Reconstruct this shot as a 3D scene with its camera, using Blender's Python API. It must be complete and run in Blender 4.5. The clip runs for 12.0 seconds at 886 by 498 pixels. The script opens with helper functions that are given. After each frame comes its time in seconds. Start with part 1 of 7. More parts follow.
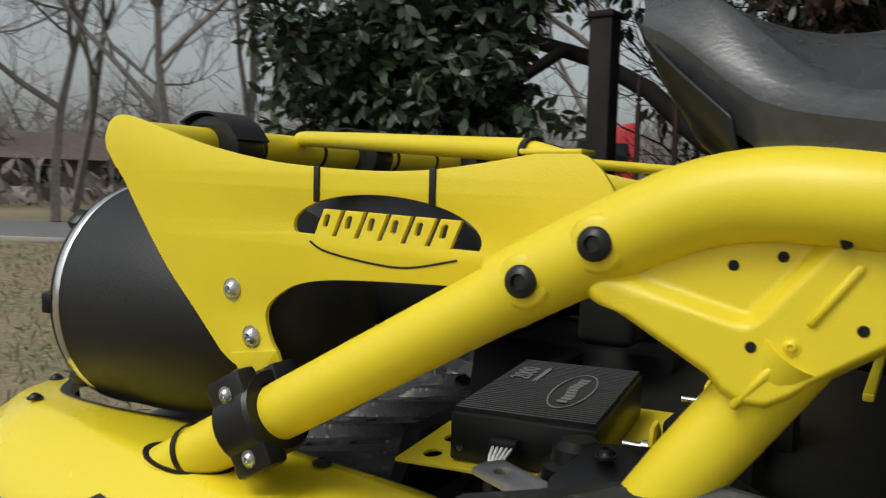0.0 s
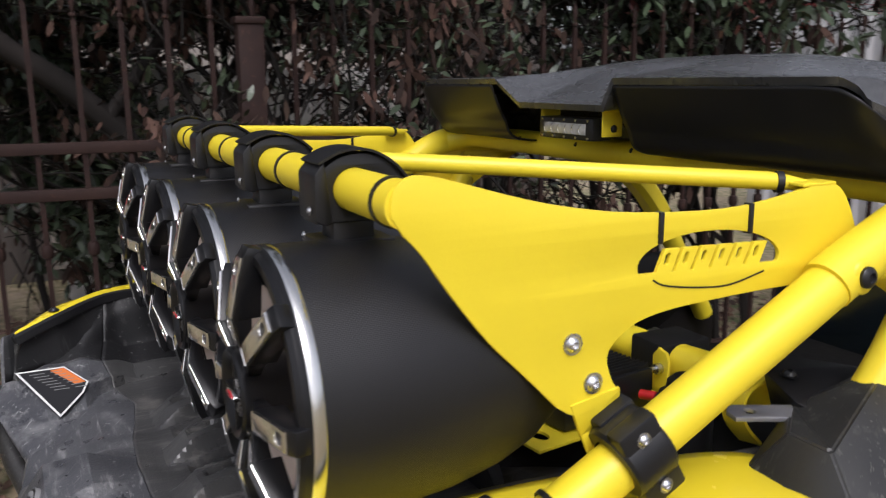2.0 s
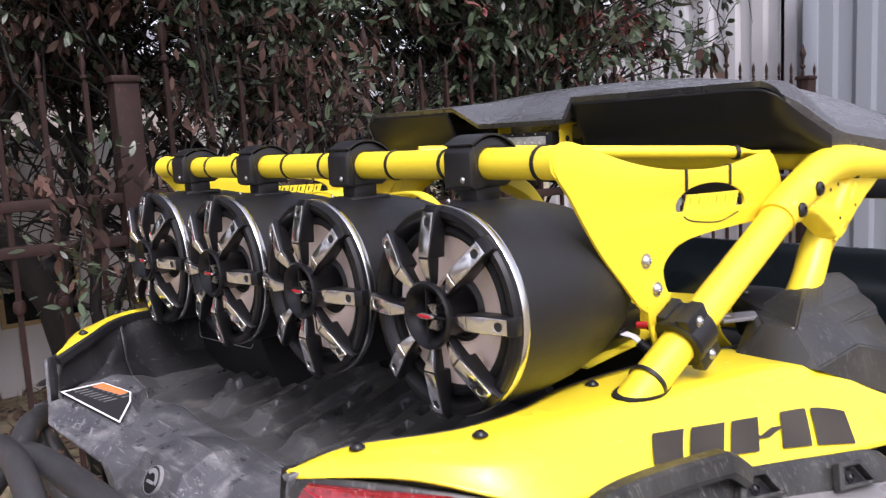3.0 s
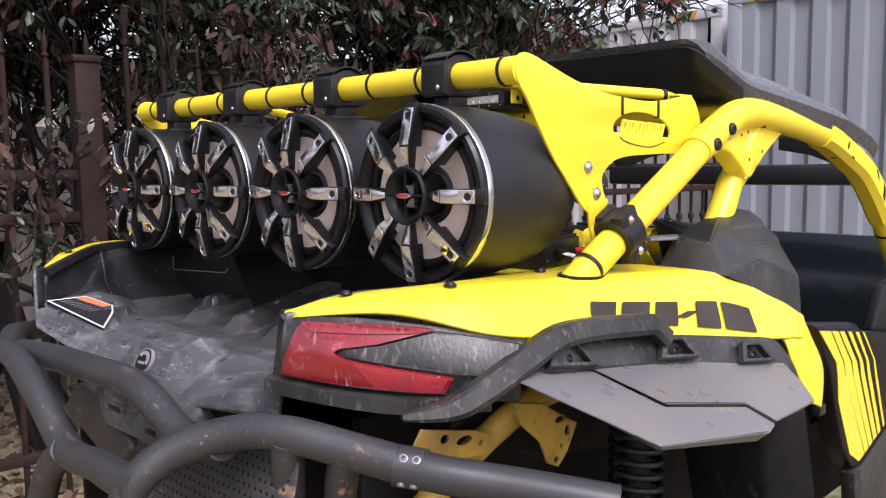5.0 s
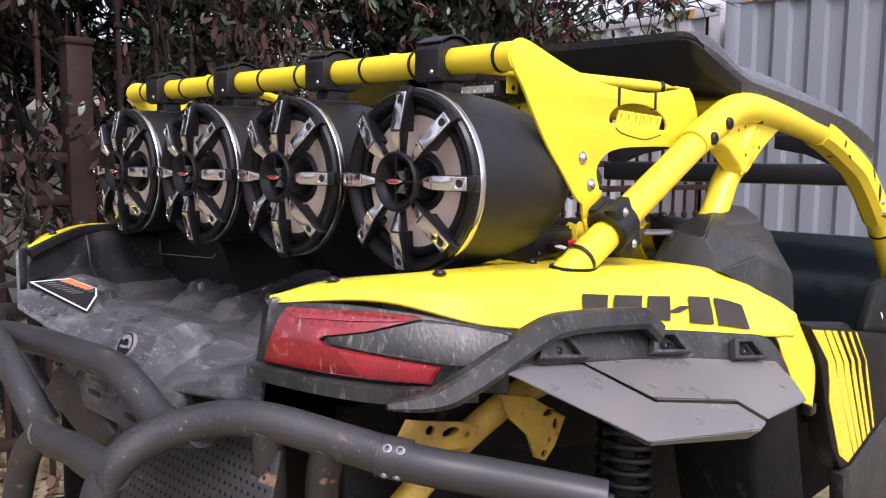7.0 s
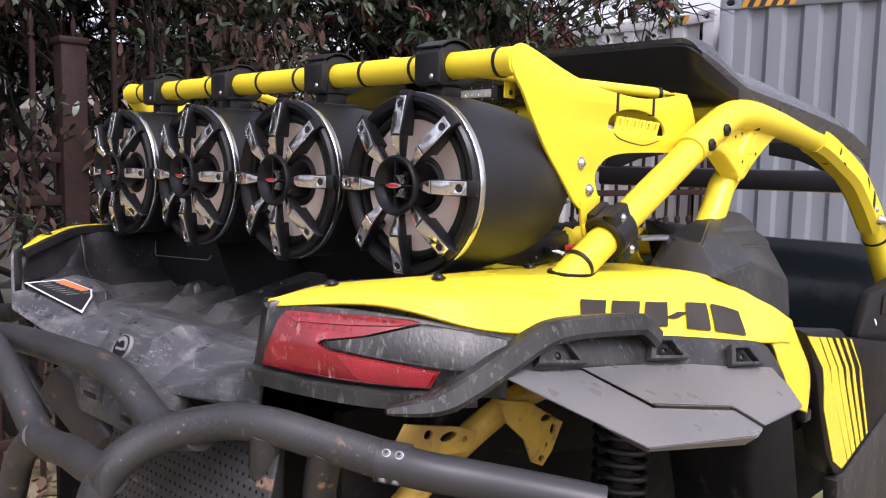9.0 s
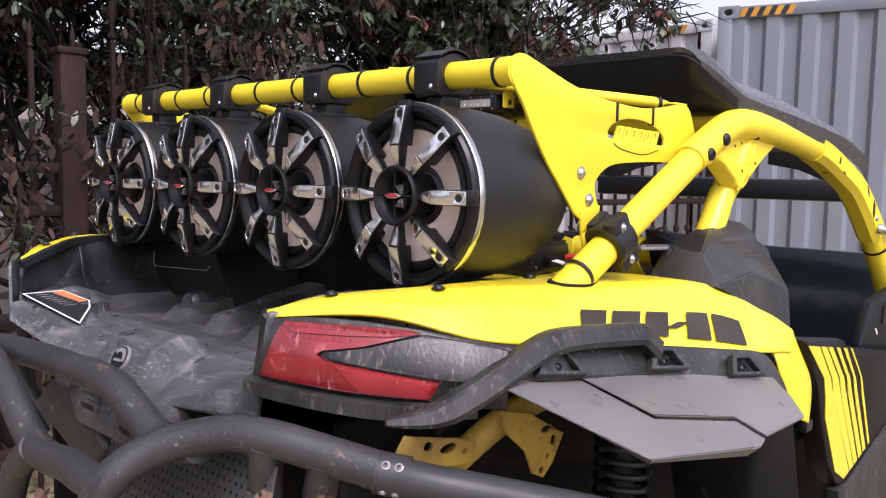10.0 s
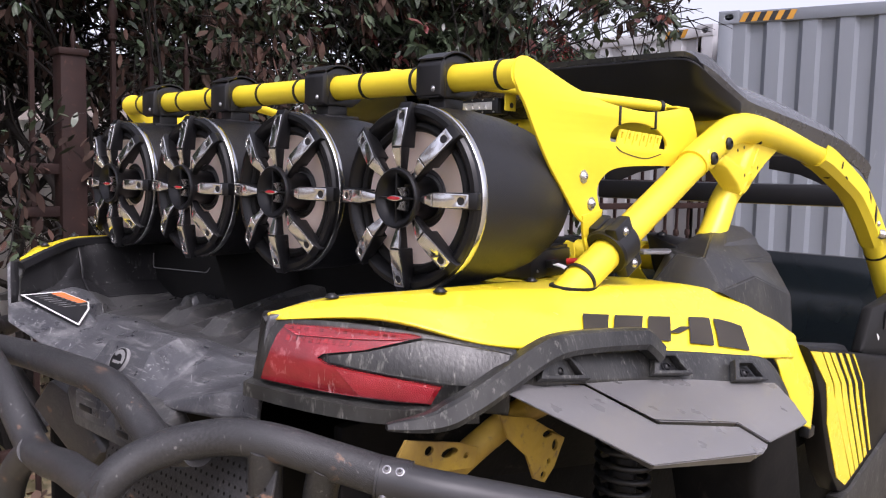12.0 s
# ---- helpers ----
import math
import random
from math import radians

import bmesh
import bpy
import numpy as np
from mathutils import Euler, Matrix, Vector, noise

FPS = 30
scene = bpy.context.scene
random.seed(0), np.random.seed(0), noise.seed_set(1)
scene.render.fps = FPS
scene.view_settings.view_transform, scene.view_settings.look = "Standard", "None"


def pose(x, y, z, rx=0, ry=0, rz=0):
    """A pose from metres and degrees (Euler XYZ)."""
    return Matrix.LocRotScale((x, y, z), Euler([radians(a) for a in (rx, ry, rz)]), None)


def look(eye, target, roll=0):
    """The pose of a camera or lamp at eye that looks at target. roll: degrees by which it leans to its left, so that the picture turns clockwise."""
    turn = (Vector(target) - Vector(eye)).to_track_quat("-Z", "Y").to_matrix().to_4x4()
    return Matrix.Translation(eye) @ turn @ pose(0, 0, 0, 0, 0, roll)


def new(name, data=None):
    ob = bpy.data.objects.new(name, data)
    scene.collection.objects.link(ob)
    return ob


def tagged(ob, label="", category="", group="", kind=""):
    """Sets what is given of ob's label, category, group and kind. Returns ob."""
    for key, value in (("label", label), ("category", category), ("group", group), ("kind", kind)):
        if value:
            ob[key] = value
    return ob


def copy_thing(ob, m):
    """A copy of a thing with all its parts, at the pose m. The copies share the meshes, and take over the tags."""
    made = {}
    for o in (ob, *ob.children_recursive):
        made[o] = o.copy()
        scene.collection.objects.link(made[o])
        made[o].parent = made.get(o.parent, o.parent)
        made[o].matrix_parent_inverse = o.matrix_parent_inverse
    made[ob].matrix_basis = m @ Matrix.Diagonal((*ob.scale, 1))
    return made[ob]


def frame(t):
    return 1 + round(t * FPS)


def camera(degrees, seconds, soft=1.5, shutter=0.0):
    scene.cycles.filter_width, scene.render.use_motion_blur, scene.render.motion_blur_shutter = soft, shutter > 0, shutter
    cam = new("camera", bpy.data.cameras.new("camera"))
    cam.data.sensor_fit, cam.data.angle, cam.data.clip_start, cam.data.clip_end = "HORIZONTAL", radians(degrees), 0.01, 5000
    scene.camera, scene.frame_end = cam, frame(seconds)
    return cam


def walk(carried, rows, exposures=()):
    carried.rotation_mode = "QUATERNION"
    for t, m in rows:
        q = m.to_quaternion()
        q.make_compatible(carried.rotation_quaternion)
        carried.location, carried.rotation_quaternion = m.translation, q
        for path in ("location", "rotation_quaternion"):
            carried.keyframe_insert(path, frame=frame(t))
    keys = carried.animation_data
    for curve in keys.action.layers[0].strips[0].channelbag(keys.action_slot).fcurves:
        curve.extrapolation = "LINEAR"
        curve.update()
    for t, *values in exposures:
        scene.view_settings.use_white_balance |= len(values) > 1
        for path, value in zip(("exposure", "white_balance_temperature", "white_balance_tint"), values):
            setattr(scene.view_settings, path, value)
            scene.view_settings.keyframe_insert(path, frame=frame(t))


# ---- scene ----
cam = camera(56.2, 12.0, 1.2, 0.25)
PATH = [
    (0, (0.847, -1.118, 1.534), (-0.161, 0.603, 1.38), 1.5),
    (0.3, (0.714, -1.143, 1.558), (-0.045, 0.696, 1.349), 1.7),
    (0.5, (0.612, -1.179, 1.562), (0.024, 0.719, 1.334), 2.7),
    (0.8, (0.459, -1.226, 1.589), (0.173, 0.735, 1.319), 2.8),
    (1, (0.38, -1.238, 1.616), (0.271, 0.733, 1.294), 3.2),
    (1.3, (0.221, -1.221, 1.642), (0.428, 0.734, 1.273), 2.4),
    (1.5, (0.108, -1.209, 1.655), (0.492, 0.717, 1.277), 1.8),
    (1.8, (-0.035, -1.177, 1.667), (0.653, 0.661, 1.284), 0.6),
    (2, (-0.146, -1.152, 1.672), (0.736, 0.597, 1.271), -0.4),
    (2.3, (-0.322, -1.127, 1.669), (0.75, 0.514, 1.274), -1.9),
    (2.5, (-0.455, -1.119, 1.669), (0.706, 0.465, 1.291), -3.0),
    (2.8, (-0.594, -1.156, 1.651), (0.672, 0.36, 1.336), -3.1),
    (3, (-0.632, -1.194, 1.612), (0.676, 0.295, 1.34), -3.0),
    (3.5, (-0.68, -1.231, 1.534), (0.732, 0.166, 1.301), -1.4),
    (3.6, (-0.69, -1.234, 1.512), (0.736, 0.152, 1.3), -1.1),
    (3.7, (-0.711, -1.244, 1.507), (0.719, 0.139, 1.305), -0.8),
    (5.3, (-0.817, -1.3, 1.424), (0.616, 0.082, 1.228), -0.6),
    (5.5, (-0.813, -1.298, 1.422), (0.62, 0.083, 1.224), -0.5),
    (6, (-0.806, -1.294, 1.422), (0.634, 0.079, 1.21), -0.3),
    (6.5, (-0.804, -1.293, 1.425), (0.637, 0.078, 1.212), 0.3),
    (7, (-0.798, -1.287, 1.424), (0.646, 0.081, 1.214), 0.7),
    (9, (-0.804, -1.28, 1.426), (0.653, 0.075, 1.223), 1.2),
    (9.5, (-0.803, -1.281, 1.429), (0.655, 0.074, 1.235), 1.1),
    (10, (-0.801, -1.276, 1.427), (0.659, 0.079, 1.246), 1.1),
    (10.5, (-0.799, -1.274, 1.424), (0.663, 0.08, 1.251), 1.2),
    (11, (-0.802, -1.275, 1.427), (0.661, 0.077, 1.255), 1.4),
    (11.5, (-0.802, -1.27, 1.427), (0.661, 0.083, 1.257), 1.4),
    (12, (-0.799, -1.269, 1.426), (0.663, 0.085, 1.253), 1.4),
]
EXPOSURES = [(0.0, -0.10, 6450, 4), (0.9, -0.19, 6400, 5), (1.5, -0.12, 6300, 7), (2.0, 0.40, 6200, 16), (2.5, 0.94, 6200, 24), (3.0, 1.14, 6150, 24), (3.5, 1.03, 6150, 25), (4.5, 1.02, 6150, 25), (12.0, 1.0, 6150, 25)]
walk(cam, [(t, look(eye, target, roll)) for t, eye, target, roll in PATH], EXPOSURES)

# ---- light ----
SUN_UP, SUN_ROUND = radians(52), radians(203)
world = bpy.data.worlds.new("overcast_sky")
scene.world = world
world.use_nodes = True
wn = world.node_tree
sky = wn.nodes.new("ShaderNodeTexSky")
sky.sky_type, sky.sun_disc = "NISHITA", False
sky.sun_elevation, sky.sun_rotation = SUN_UP, SUN_ROUND
sky.air_density, sky.dust_density, sky.ozone_density = 1.0, 4.0, 1.0
pale = wn.nodes.new("ShaderNodeHueSaturation")
pale.inputs["Saturation"].default_value = 0.28
wn.links.new(sky.outputs["Color"], pale.inputs["Color"])
wn.links.new(pale.outputs["Color"], wn.nodes["Background"].inputs["Color"])
wn.nodes["Background"].inputs["Strength"].default_value = 0.13
sun_data = bpy.data.lights.new("sun", "SUN")
sun_data.energy, sun_data.angle, sun_data.color = 1.2, radians(24), (1.0, 0.97, 0.93)
sun = new("sun", sun_data)
sun.matrix_world = look((0, 0, 0), (-math.sin(SUN_ROUND) * math.cos(SUN_UP), -math.cos(SUN_ROUND) * math.cos(SUN_UP), -math.sin(SUN_UP)))
sun.location = (-3, -6, 12)

# ---- materials ----
def mat(name, base, rough=0.5, metal=0.0, other=None, scale=3.0, share=0.5, fine=0.0, bump=0.0, bump_scale=300.0, coat=0.0,
        stretch=(1, 1, 1), wear=None, wear_scale=25.0, wear_at=0.6, rough_var=0.08, per_piece=0.0, per_island=0.0, spec=0.5,
        streak=None, streak_scale=30.0, streak_at=0.6, streak_way=(1, 1, 0.12), streak_soft=0.14, scratch=None, scratch_scale=220.0, scratch_at=0.66,
        scratch_turn=(20, 35, 40)):
    """A surface with broad patches of a second colour, fine grain, wear spots and relief."""
    m = bpy.data.materials.new(name)
    m.use_nodes = True
    t = m.node_tree
    n, l = t.nodes, t.links
    p = n["Principled BSDF"]
    p.inputs["Roughness"].default_value, p.inputs["Metallic"].default_value = rough, metal
    p.inputs["Coat Weight"].default_value = coat
    p.inputs["Specular IOR Level"].default_value = spec
    p.inputs["Coat Roughness"].default_value = 0.08
    co = n.new("ShaderNodeTexCoord")
    mp = n.new("ShaderNodeMapping")
    mp.inputs["Scale"].default_value = stretch
    l.new(co.outputs["Object"], mp.inputs["Vector"])

    def cloud(sc, detail=4.0):
        c = n.new("ShaderNodeTexNoise")
        c.inputs["Scale"].default_value, c.inputs["Detail"].default_value = sc, detail
        l.new(mp.outputs["Vector"], c.inputs["Vector"])
        return c

    def ramp(src, a, b):
        r = n.new("ShaderNodeMapRange")
        r.inputs["From Min"].default_value, r.inputs["From Max"].default_value = a, b
        l.new(src, r.inputs["Value"])
        return r.outputs["Result"]

    def blend(fac, a, b):
        x = n.new("ShaderNodeMix")
        x.data_type = "RGBA"
        l.new(fac, x.inputs["Factor"])
        for sock, v in (("A", a), ("B", b)):
            s = [i for i in x.inputs if i.name == sock and i.type == "RGBA"][0]
            if isinstance(v, tuple):
                s.default_value = (*v, 1)
            else:
                l.new(v, s)
        return [o for o in x.outputs if o.type == "RGBA"][0]

    broad = cloud(scale)
    other = other or tuple(c * 0.8 for c in base)
    col = blend(ramp(broad.outputs["Fac"], 0.62 - share * 0.5, 0.95 - share * 0.5), base, other)
    if fine:
        g = cloud(scale * 22, 2.0)
        col = blend(ramp(g.outputs["Fac"], 0.35, 0.35 + 1.0 / (fine * 6 + 0.001)), col, tuple(min(1, c * 1.6 + 0.01) for c in base))
    if wear:
        w = cloud(wear_scale, 8.0)
        w.inputs["Distortion"].default_value = 0.3
        w.inputs["Roughness"].default_value = 0.62
        col = blend(ramp(w.outputs["Fac"], wear_at, wear_at + 0.16), col, wear)
    if streak:
        sm = n.new("ShaderNodeMapping")
        sm.inputs["Scale"].default_value = streak_way
        l.new(co.outputs["Object"], sm.inputs["Vector"])
        w = n.new("ShaderNodeTexNoise")
        w.inputs["Scale"].default_value, w.inputs["Detail"].default_value, w.inputs["Roughness"].default_value = streak_scale, 6.0, 0.6
        l.new(sm.outputs["Vector"], w.inputs["Vector"])
        broad2 = cloud(scale * 1.7, 3.0)
        mul = n.new("ShaderNodeMath")
        mul.operation = "MULTIPLY"
        l.new(ramp(w.outputs["Fac"], streak_at, streak_at + streak_soft), mul.inputs[0])
        l.new(ramp(broad2.outputs["Fac"], 0.38, 0.62), mul.inputs[1])
        col = blend(mul.outputs["Value"], col, streak)
    if scratch:
        for turn in (scratch_turn, tuple(-a - 25 for a in scratch_turn)):
            sm = n.new("ShaderNodeMapping")
            sm.inputs["Rotation"].default_value = tuple(radians(a) for a in turn)
            l.new(co.outputs["Object"], sm.inputs["Vector"])
            long_ = n.new("ShaderNodeMapping")
            long_.inputs["Scale"].default_value = (1, 0.045, 1)
            l.new(sm.outputs["Vector"], long_.inputs["Vector"])
            w = n.new("ShaderNodeTexNoise")
            w.inputs["Scale"].default_value, w.inputs["Detail"].default_value = scratch_scale, 3.0
            l.new(long_.outputs["Vector"], w.inputs["Vector"])
            col = blend(ramp(w.outputs["Fac"], scratch_at, scratch_at + 0.07), col, scratch)
    if per_piece or per_island:
        src = n.new("ShaderNodeObjectInfo" if per_piece else "ShaderNodeNewGeometry")
        out = src.outputs["Random"] if per_piece else src.outputs["Random Per Island"]
        k = per_piece or per_island
        hs = n.new("ShaderNodeHueSaturation")
        l.new(ramp(out, 0, 1), hs.inputs["Fac"])
        hs.inputs["Fac"].default_value = 1
        v = n.new("ShaderNodeMapRange")
        v.inputs["To Min"].default_value, v.inputs["To Max"].default_value = 1 - k, 1 + k
        l.new(out, v.inputs["Value"])
        l.new(v.outputs["Result"], hs.inputs["Value"])
        l.new(col, hs.inputs["Color"])
        for link in list(hs.inputs["Fac"].links):
            l.remove(link)
        col = hs.outputs["Color"]
    l.new(col, p.inputs["Base Color"])
    if rough_var:
        rv = n.new("ShaderNodeMapRange")
        rv.inputs["To Min"].default_value, rv.inputs["To Max"].default_value = max(0.02, rough - rough_var), min(1, rough + rough_var)
        l.new(cloud(scale * 4).outputs["Fac"], rv.inputs["Value"])
        l.new(rv.outputs["Result"], p.inputs["Roughness"])
    if bump:
        b = n.new("ShaderNodeBump")
        b.inputs["Strength"].default_value, b.inputs["Distance"].default_value = bump, 0.002
        l.new(cloud(bump_scale, 3.0).outputs["Fac"], b.inputs["Height"])
        l.new(b.outputs["Normal"], p.inputs["Normal"])
    return m


YELLOW = mat("yellow_powder_coat", (0.81, 0.640, 0.026), 0.40, other=(0.775, 0.607, 0.024), scale=5, bump=0.08, bump_scale=500,
             wear=(0.42, 0.30, 0.05), wear_scale=60, wear_at=0.70, rough_var=0.05)
YELLOW_GLOSS = mat("yellow_moulded_plastic", (0.83, 0.656, 0.026), 0.26, other=(0.80, 0.63, 0.024), scale=4, bump=0.03, bump_scale=300, coat=0.3,
                   wear=(0.55, 0.43, 0.10), wear_scale=90, wear_at=0.72, rough_var=0.06)
BLACK = mat("black_satin_plastic", (0.010, 0.010, 0.011), 0.36, spec=0.35, other=(0.017, 0.017, 0.018), bump=0.05, bump_scale=400)
BLACK_RUBBER = mat("black_rubber", (0.009, 0.009, 0.009), 0.6, spec=0.2, other=(0.013, 0.013, 0.013), bump=0.2, bump_scale=250)
MUDDY = mat("mud_caked_black_rubber", (0.006, 0.006, 0.006), 0.7, spec=0.10, other=(0.012, 0.011, 0.010), scale=16, share=0.4, bump=0.4, bump_scale=90,
            wear=(0.042, 0.037, 0.029), wear_scale=22, wear_at=0.60)
SATIN = mat("smooth_dark_satin_tube", (0.028, 0.028, 0.030), 0.38, spec=0.48, other=(0.034, 0.034, 0.036), scale=6, bump=0.05, bump_scale=500)
FRAME_BLACK = mat("black_speaker_frame", (0.006, 0.006, 0.0065), 0.3, spec=0.3, other=(0.008, 0.008, 0.009), bump=0.03, bump_scale=500)
BED = mat("dusty_bed_plastic", (0.030, 0.030, 0.031), 0.34, spec=0.5, other=(0.072, 0.072, 0.071), scale=6, share=0.5, bump=0.2, bump_scale=260,
          wear=(0.19, 0.18, 0.165), wear_scale=9, wear_at=0.56, rough_var=0.16, streak=(0.22, 0.213, 0.20), streak_scale=85, streak_at=0.53, streak_way=(0.10, 1, 1), streak_soft=0.26,
          scratch=(0.12, 0.118, 0.11), scratch_scale=95, scratch_at=0.67)
GATE = mat("scuffed_gate_plastic", (0.038, 0.039, 0.044), 0.32, spec=0.5, other=(0.092, 0.094, 0.100), scale=8, share=0.55, fine=0.2, bump=0.22, bump_scale=260,
           wear=(0.160, 0.160, 0.163), wear_scale=15, wear_at=0.53, rough_var=0.16, streak=(0.29, 0.288, 0.285), streak_scale=150, streak_at=0.55, streak_way=(0.9, 0.10, 1), streak_soft=0.14,
           scratch=(0.25, 0.25, 0.248), scratch_scale=150, scratch_at=0.665)
# bed plastic with real streaks, base darkened to hold the far wall's shade
WALL = mat("streaked_wall_with_shade", (0.012, 0.012, 0.013), 0.42, spec=0.32, other=(0.024, 0.024, 0.025), scale=9, bump=0.2, bump_scale=260,
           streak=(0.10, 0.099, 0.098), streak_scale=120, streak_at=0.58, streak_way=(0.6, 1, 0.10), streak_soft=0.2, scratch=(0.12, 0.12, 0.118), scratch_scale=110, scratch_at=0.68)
INTAKE = mat("streaked_black_intake_plastic", (0.020, 0.020, 0.020), 0.34, other=(0.034, 0.034, 0.032), scale=8, spec=0.5, share=0.4, bump=0.12, bump_scale=260,
             stretch=(1, 1, 0.3), wear=(0.065, 0.065, 0.056), wear_scale=36, wear_at=0.57, streak=(0.16, 0.16, 0.135), streak_scale=150, streak_at=0.59, streak_way=(1, 1, 0.2))
ARM = mat("muddy_yellow_paint", (0.42, 0.28, 0.03), 0.6, other=(0.22, 0.13, 0.04), scale=14, share=0.5, bump=0.3, bump_scale=150,
          wear=(0.12, 0.08, 0.05), wear_scale=50, wear_at=0.58)
GUARD = mat("grey_fender_plastic", (0.135, 0.132, 0.133), 0.30, spec=0.6, other=(0.165, 0.161, 0.160), scale=5, bump=0.12, bump_scale=350,
            wear=(0.22, 0.215, 0.208), wear_scale=34, wear_at=0.62, rough_var=0.10, streak=(0.24, 0.236, 0.226), streak_scale=110, streak_at=0.62, streak_way=(1, 0.25, 1))
DOOR = mat("black_door_plastic", (0.008, 0.007, 0.007), 0.42, spec=0.16, other=(0.012, 0.011, 0.011), scale=5, bump=0.1, bump_scale=350)
SILL = mat("muddy_grey_sill_plastic", (0.020, 0.0195, 0.0185), 0.5, spec=0.3, other=(0.045, 0.044, 0.040), scale=12, share=0.5, bump=0.3, bump_scale=200,
           stretch=(1, 1, 0.4), wear=(0.11, 0.107, 0.098), wear_scale=70, wear_at=0.56)
DUSTY = mat("muddy_black_plastic", (0.013, 0.013, 0.0125), 0.40, other=(0.040, 0.040, 0.037), scale=20, share=0.45, bump=0.25, bump_scale=240,
            stretch=(1, 1, 0.35), wear=(0.13, 0.13, 0.115), wear_scale=120, wear_at=0.57, streak=(0.21, 0.205, 0.18), streak_scale=150, streak_at=0.59, streak_way=(1, 1, 0.18))
TUBE_GREY = mat("textured_bumper_coat", (0.020, 0.020, 0.021), 0.38, spec=0.55, other=(0.036, 0.036, 0.037), scale=11, fine=0.45, bump=0.36, bump_scale=1000,
                wear=(0.20, 0.185, 0.16), wear_scale=70, wear_at=0.655, streak=(0.30, 0.17, 0.10), streak_scale=34, streak_at=0.63, streak_way=(1, 0.4, 1), streak_soft=0.05,
                scratch=(0.15, 0.148, 0.14), scratch_scale=120, scratch_at=0.685)
ROOF = mat("grained_roof_plastic", (0.036, 0.037, 0.039), 0.27, spec=0.8, other=(0.048, 0.049, 0.051), scale=4, fine=0.3, bump=0.14, bump_scale=330)
CHROME = mat("chrome_inlay", (0.93, 0.93, 0.92), 0.15, 1.0, other=(0.74, 0.73, 0.72), scale=30, rough_var=0.04)
BRUSHED = mat("brushed_trim_ring", (0.75, 0.75, 0.74), 0.2, 1.0, other=(0.62, 0.62, 0.61), scale=20, stretch=(8, 1, 1), rough_var=0.06)
STEEL = mat("zinc_bolt_steel", (0.62, 0.62, 0.63), 0.28, 1.0, other=(0.5, 0.5, 0.52), scale=60)
CONE = mat("copper_tinted_cone", (0.90, 0.74, 0.64), 0.35, 0.0, other=(0.78, 0.66, 0.60), scale=12, bump=0.05)
SPIDER = mat("black_cone_paper", (0.015, 0.014, 0.014), 0.45, other=(0.022, 0.02, 0.02), bump=0.1)
BADGE_RED = mat("red_badge_enamel", (0.45, 0.02, 0.03), 0.2, other=(0.38, 0.02, 0.03), coat=0.6)
WHITE = mat("white_print", (0.78, 0.78, 0.76), 0.5, other=(0.70, 0.70, 0.68))
GREY_PRINT = mat("grey_print", (0.24, 0.24, 0.24), 0.5)
ORANGE = mat("orange_print", (0.75, 0.20, 0.04), 0.5)
DECAL = mat("dark_grey_decal", (0.034, 0.030, 0.025), 0.5, spec=0.15, other=(0.075, 0.066, 0.052))
LENS_DARK = mat("bright_red_lamp_cell", (0.44, 0.016, 0.022), 0.14, other=(0.10, 0.003, 0.004), scale=90, share=0.7, coat=0.8)
LENS = mat("deep_red_tail_lens", (0.165, 0.005, 0.008), 0.12, other=(0.27, 0.013, 0.020), scale=22, share=0.55, bump=0.2, bump_scale=260, coat=0.8,
           wear=(0.42, 0.10, 0.11), wear_scale=45, wear_at=0.60, streak=(0.50, 0.24, 0.24), streak_scale=120, streak_at=0.58, streak_way=(1, 1, 0.12))
LENS_PALE = mat("pale_red_reflector", (0.33, 0.016, 0.026), 0.24, other=(0.25, 0.012, 0.018), scale=20, bump=0.5, bump_scale=900, coat=0.7,
                wear=(0.55, 0.20, 0.21), wear_scale=90, wear_at=0.62)
RED = mat("red_plastic", (0.55, 0.02, 0.02), 0.35)
POST_DARK = mat("blackened_post_paint", (0.010, 0.008, 0.008), 0.7, spec=0.2, other=(0.018, 0.013, 0.012), scale=10, bump=0.3, bump_scale=120)
RUST = mat("rust_brown_fence_paint", (0.020, 0.010, 0.0085), 0.7, spec=0.22, other=(0.028, 0.014, 0.011), scale=10, bump=0.3, bump_scale=120, wear=(0.07, 0.032, 0.022), wear_scale=40)
CONT_GREY = mat("blue_grey_container_paint", (0.190, 0.210, 0.238), 0.5, other=(0.170, 0.188, 0.213), scale=0.9, bump=0.1, bump_scale=40, stretch=(1, 1, 0.3),
                wear=(0.38, 0.39, 0.40), wear_scale=9, wear_at=0.66)
CONT_WHITE = mat("white_container_paint", (0.50, 0.50, 0.51), 0.45, other=(0.43, 0.43, 0.44), scale=0.9, bump=0.1, bump_scale=40, stretch=(1, 1, 0.3),
                 wear=(0.34, 0.30, 0.26), wear_scale=7, wear_at=0.70)
BARK = mat("dark_bark", (0.011, 0.010, 0.009), 0.9, spec=0.2, other=(0.024, 0.020, 0.018), scale=6, bump=1.0, bump_scale=45, stretch=(1, 1, 0.3))
BARK_PALE = mat("pale_grey_bark", (0.21, 0.185, 0.17), 0.9, other=(0.14, 0.12, 0.11), scale=4, bump=0.8, bump_scale=30)
LEAF = mat("dark_evergreen_leaf", (0.034, 0.050, 0.027), 0.38, spec=0.46, other=(0.060, 0.080, 0.046), scale=2, per_island=0.55)
LEAF_BROWN = mat("withered_leaf", (0.052, 0.028, 0.021), 0.85, spec=0.2, other=(0.034, 0.024, 0.018), scale=3, per_island=0.7)
LEAF_RED = mat("reddish_young_leaf", (0.16, 0.035, 0.035), 0.45, other=(0.07, 0.055, 0.03), scale=2, per_island=0.5)
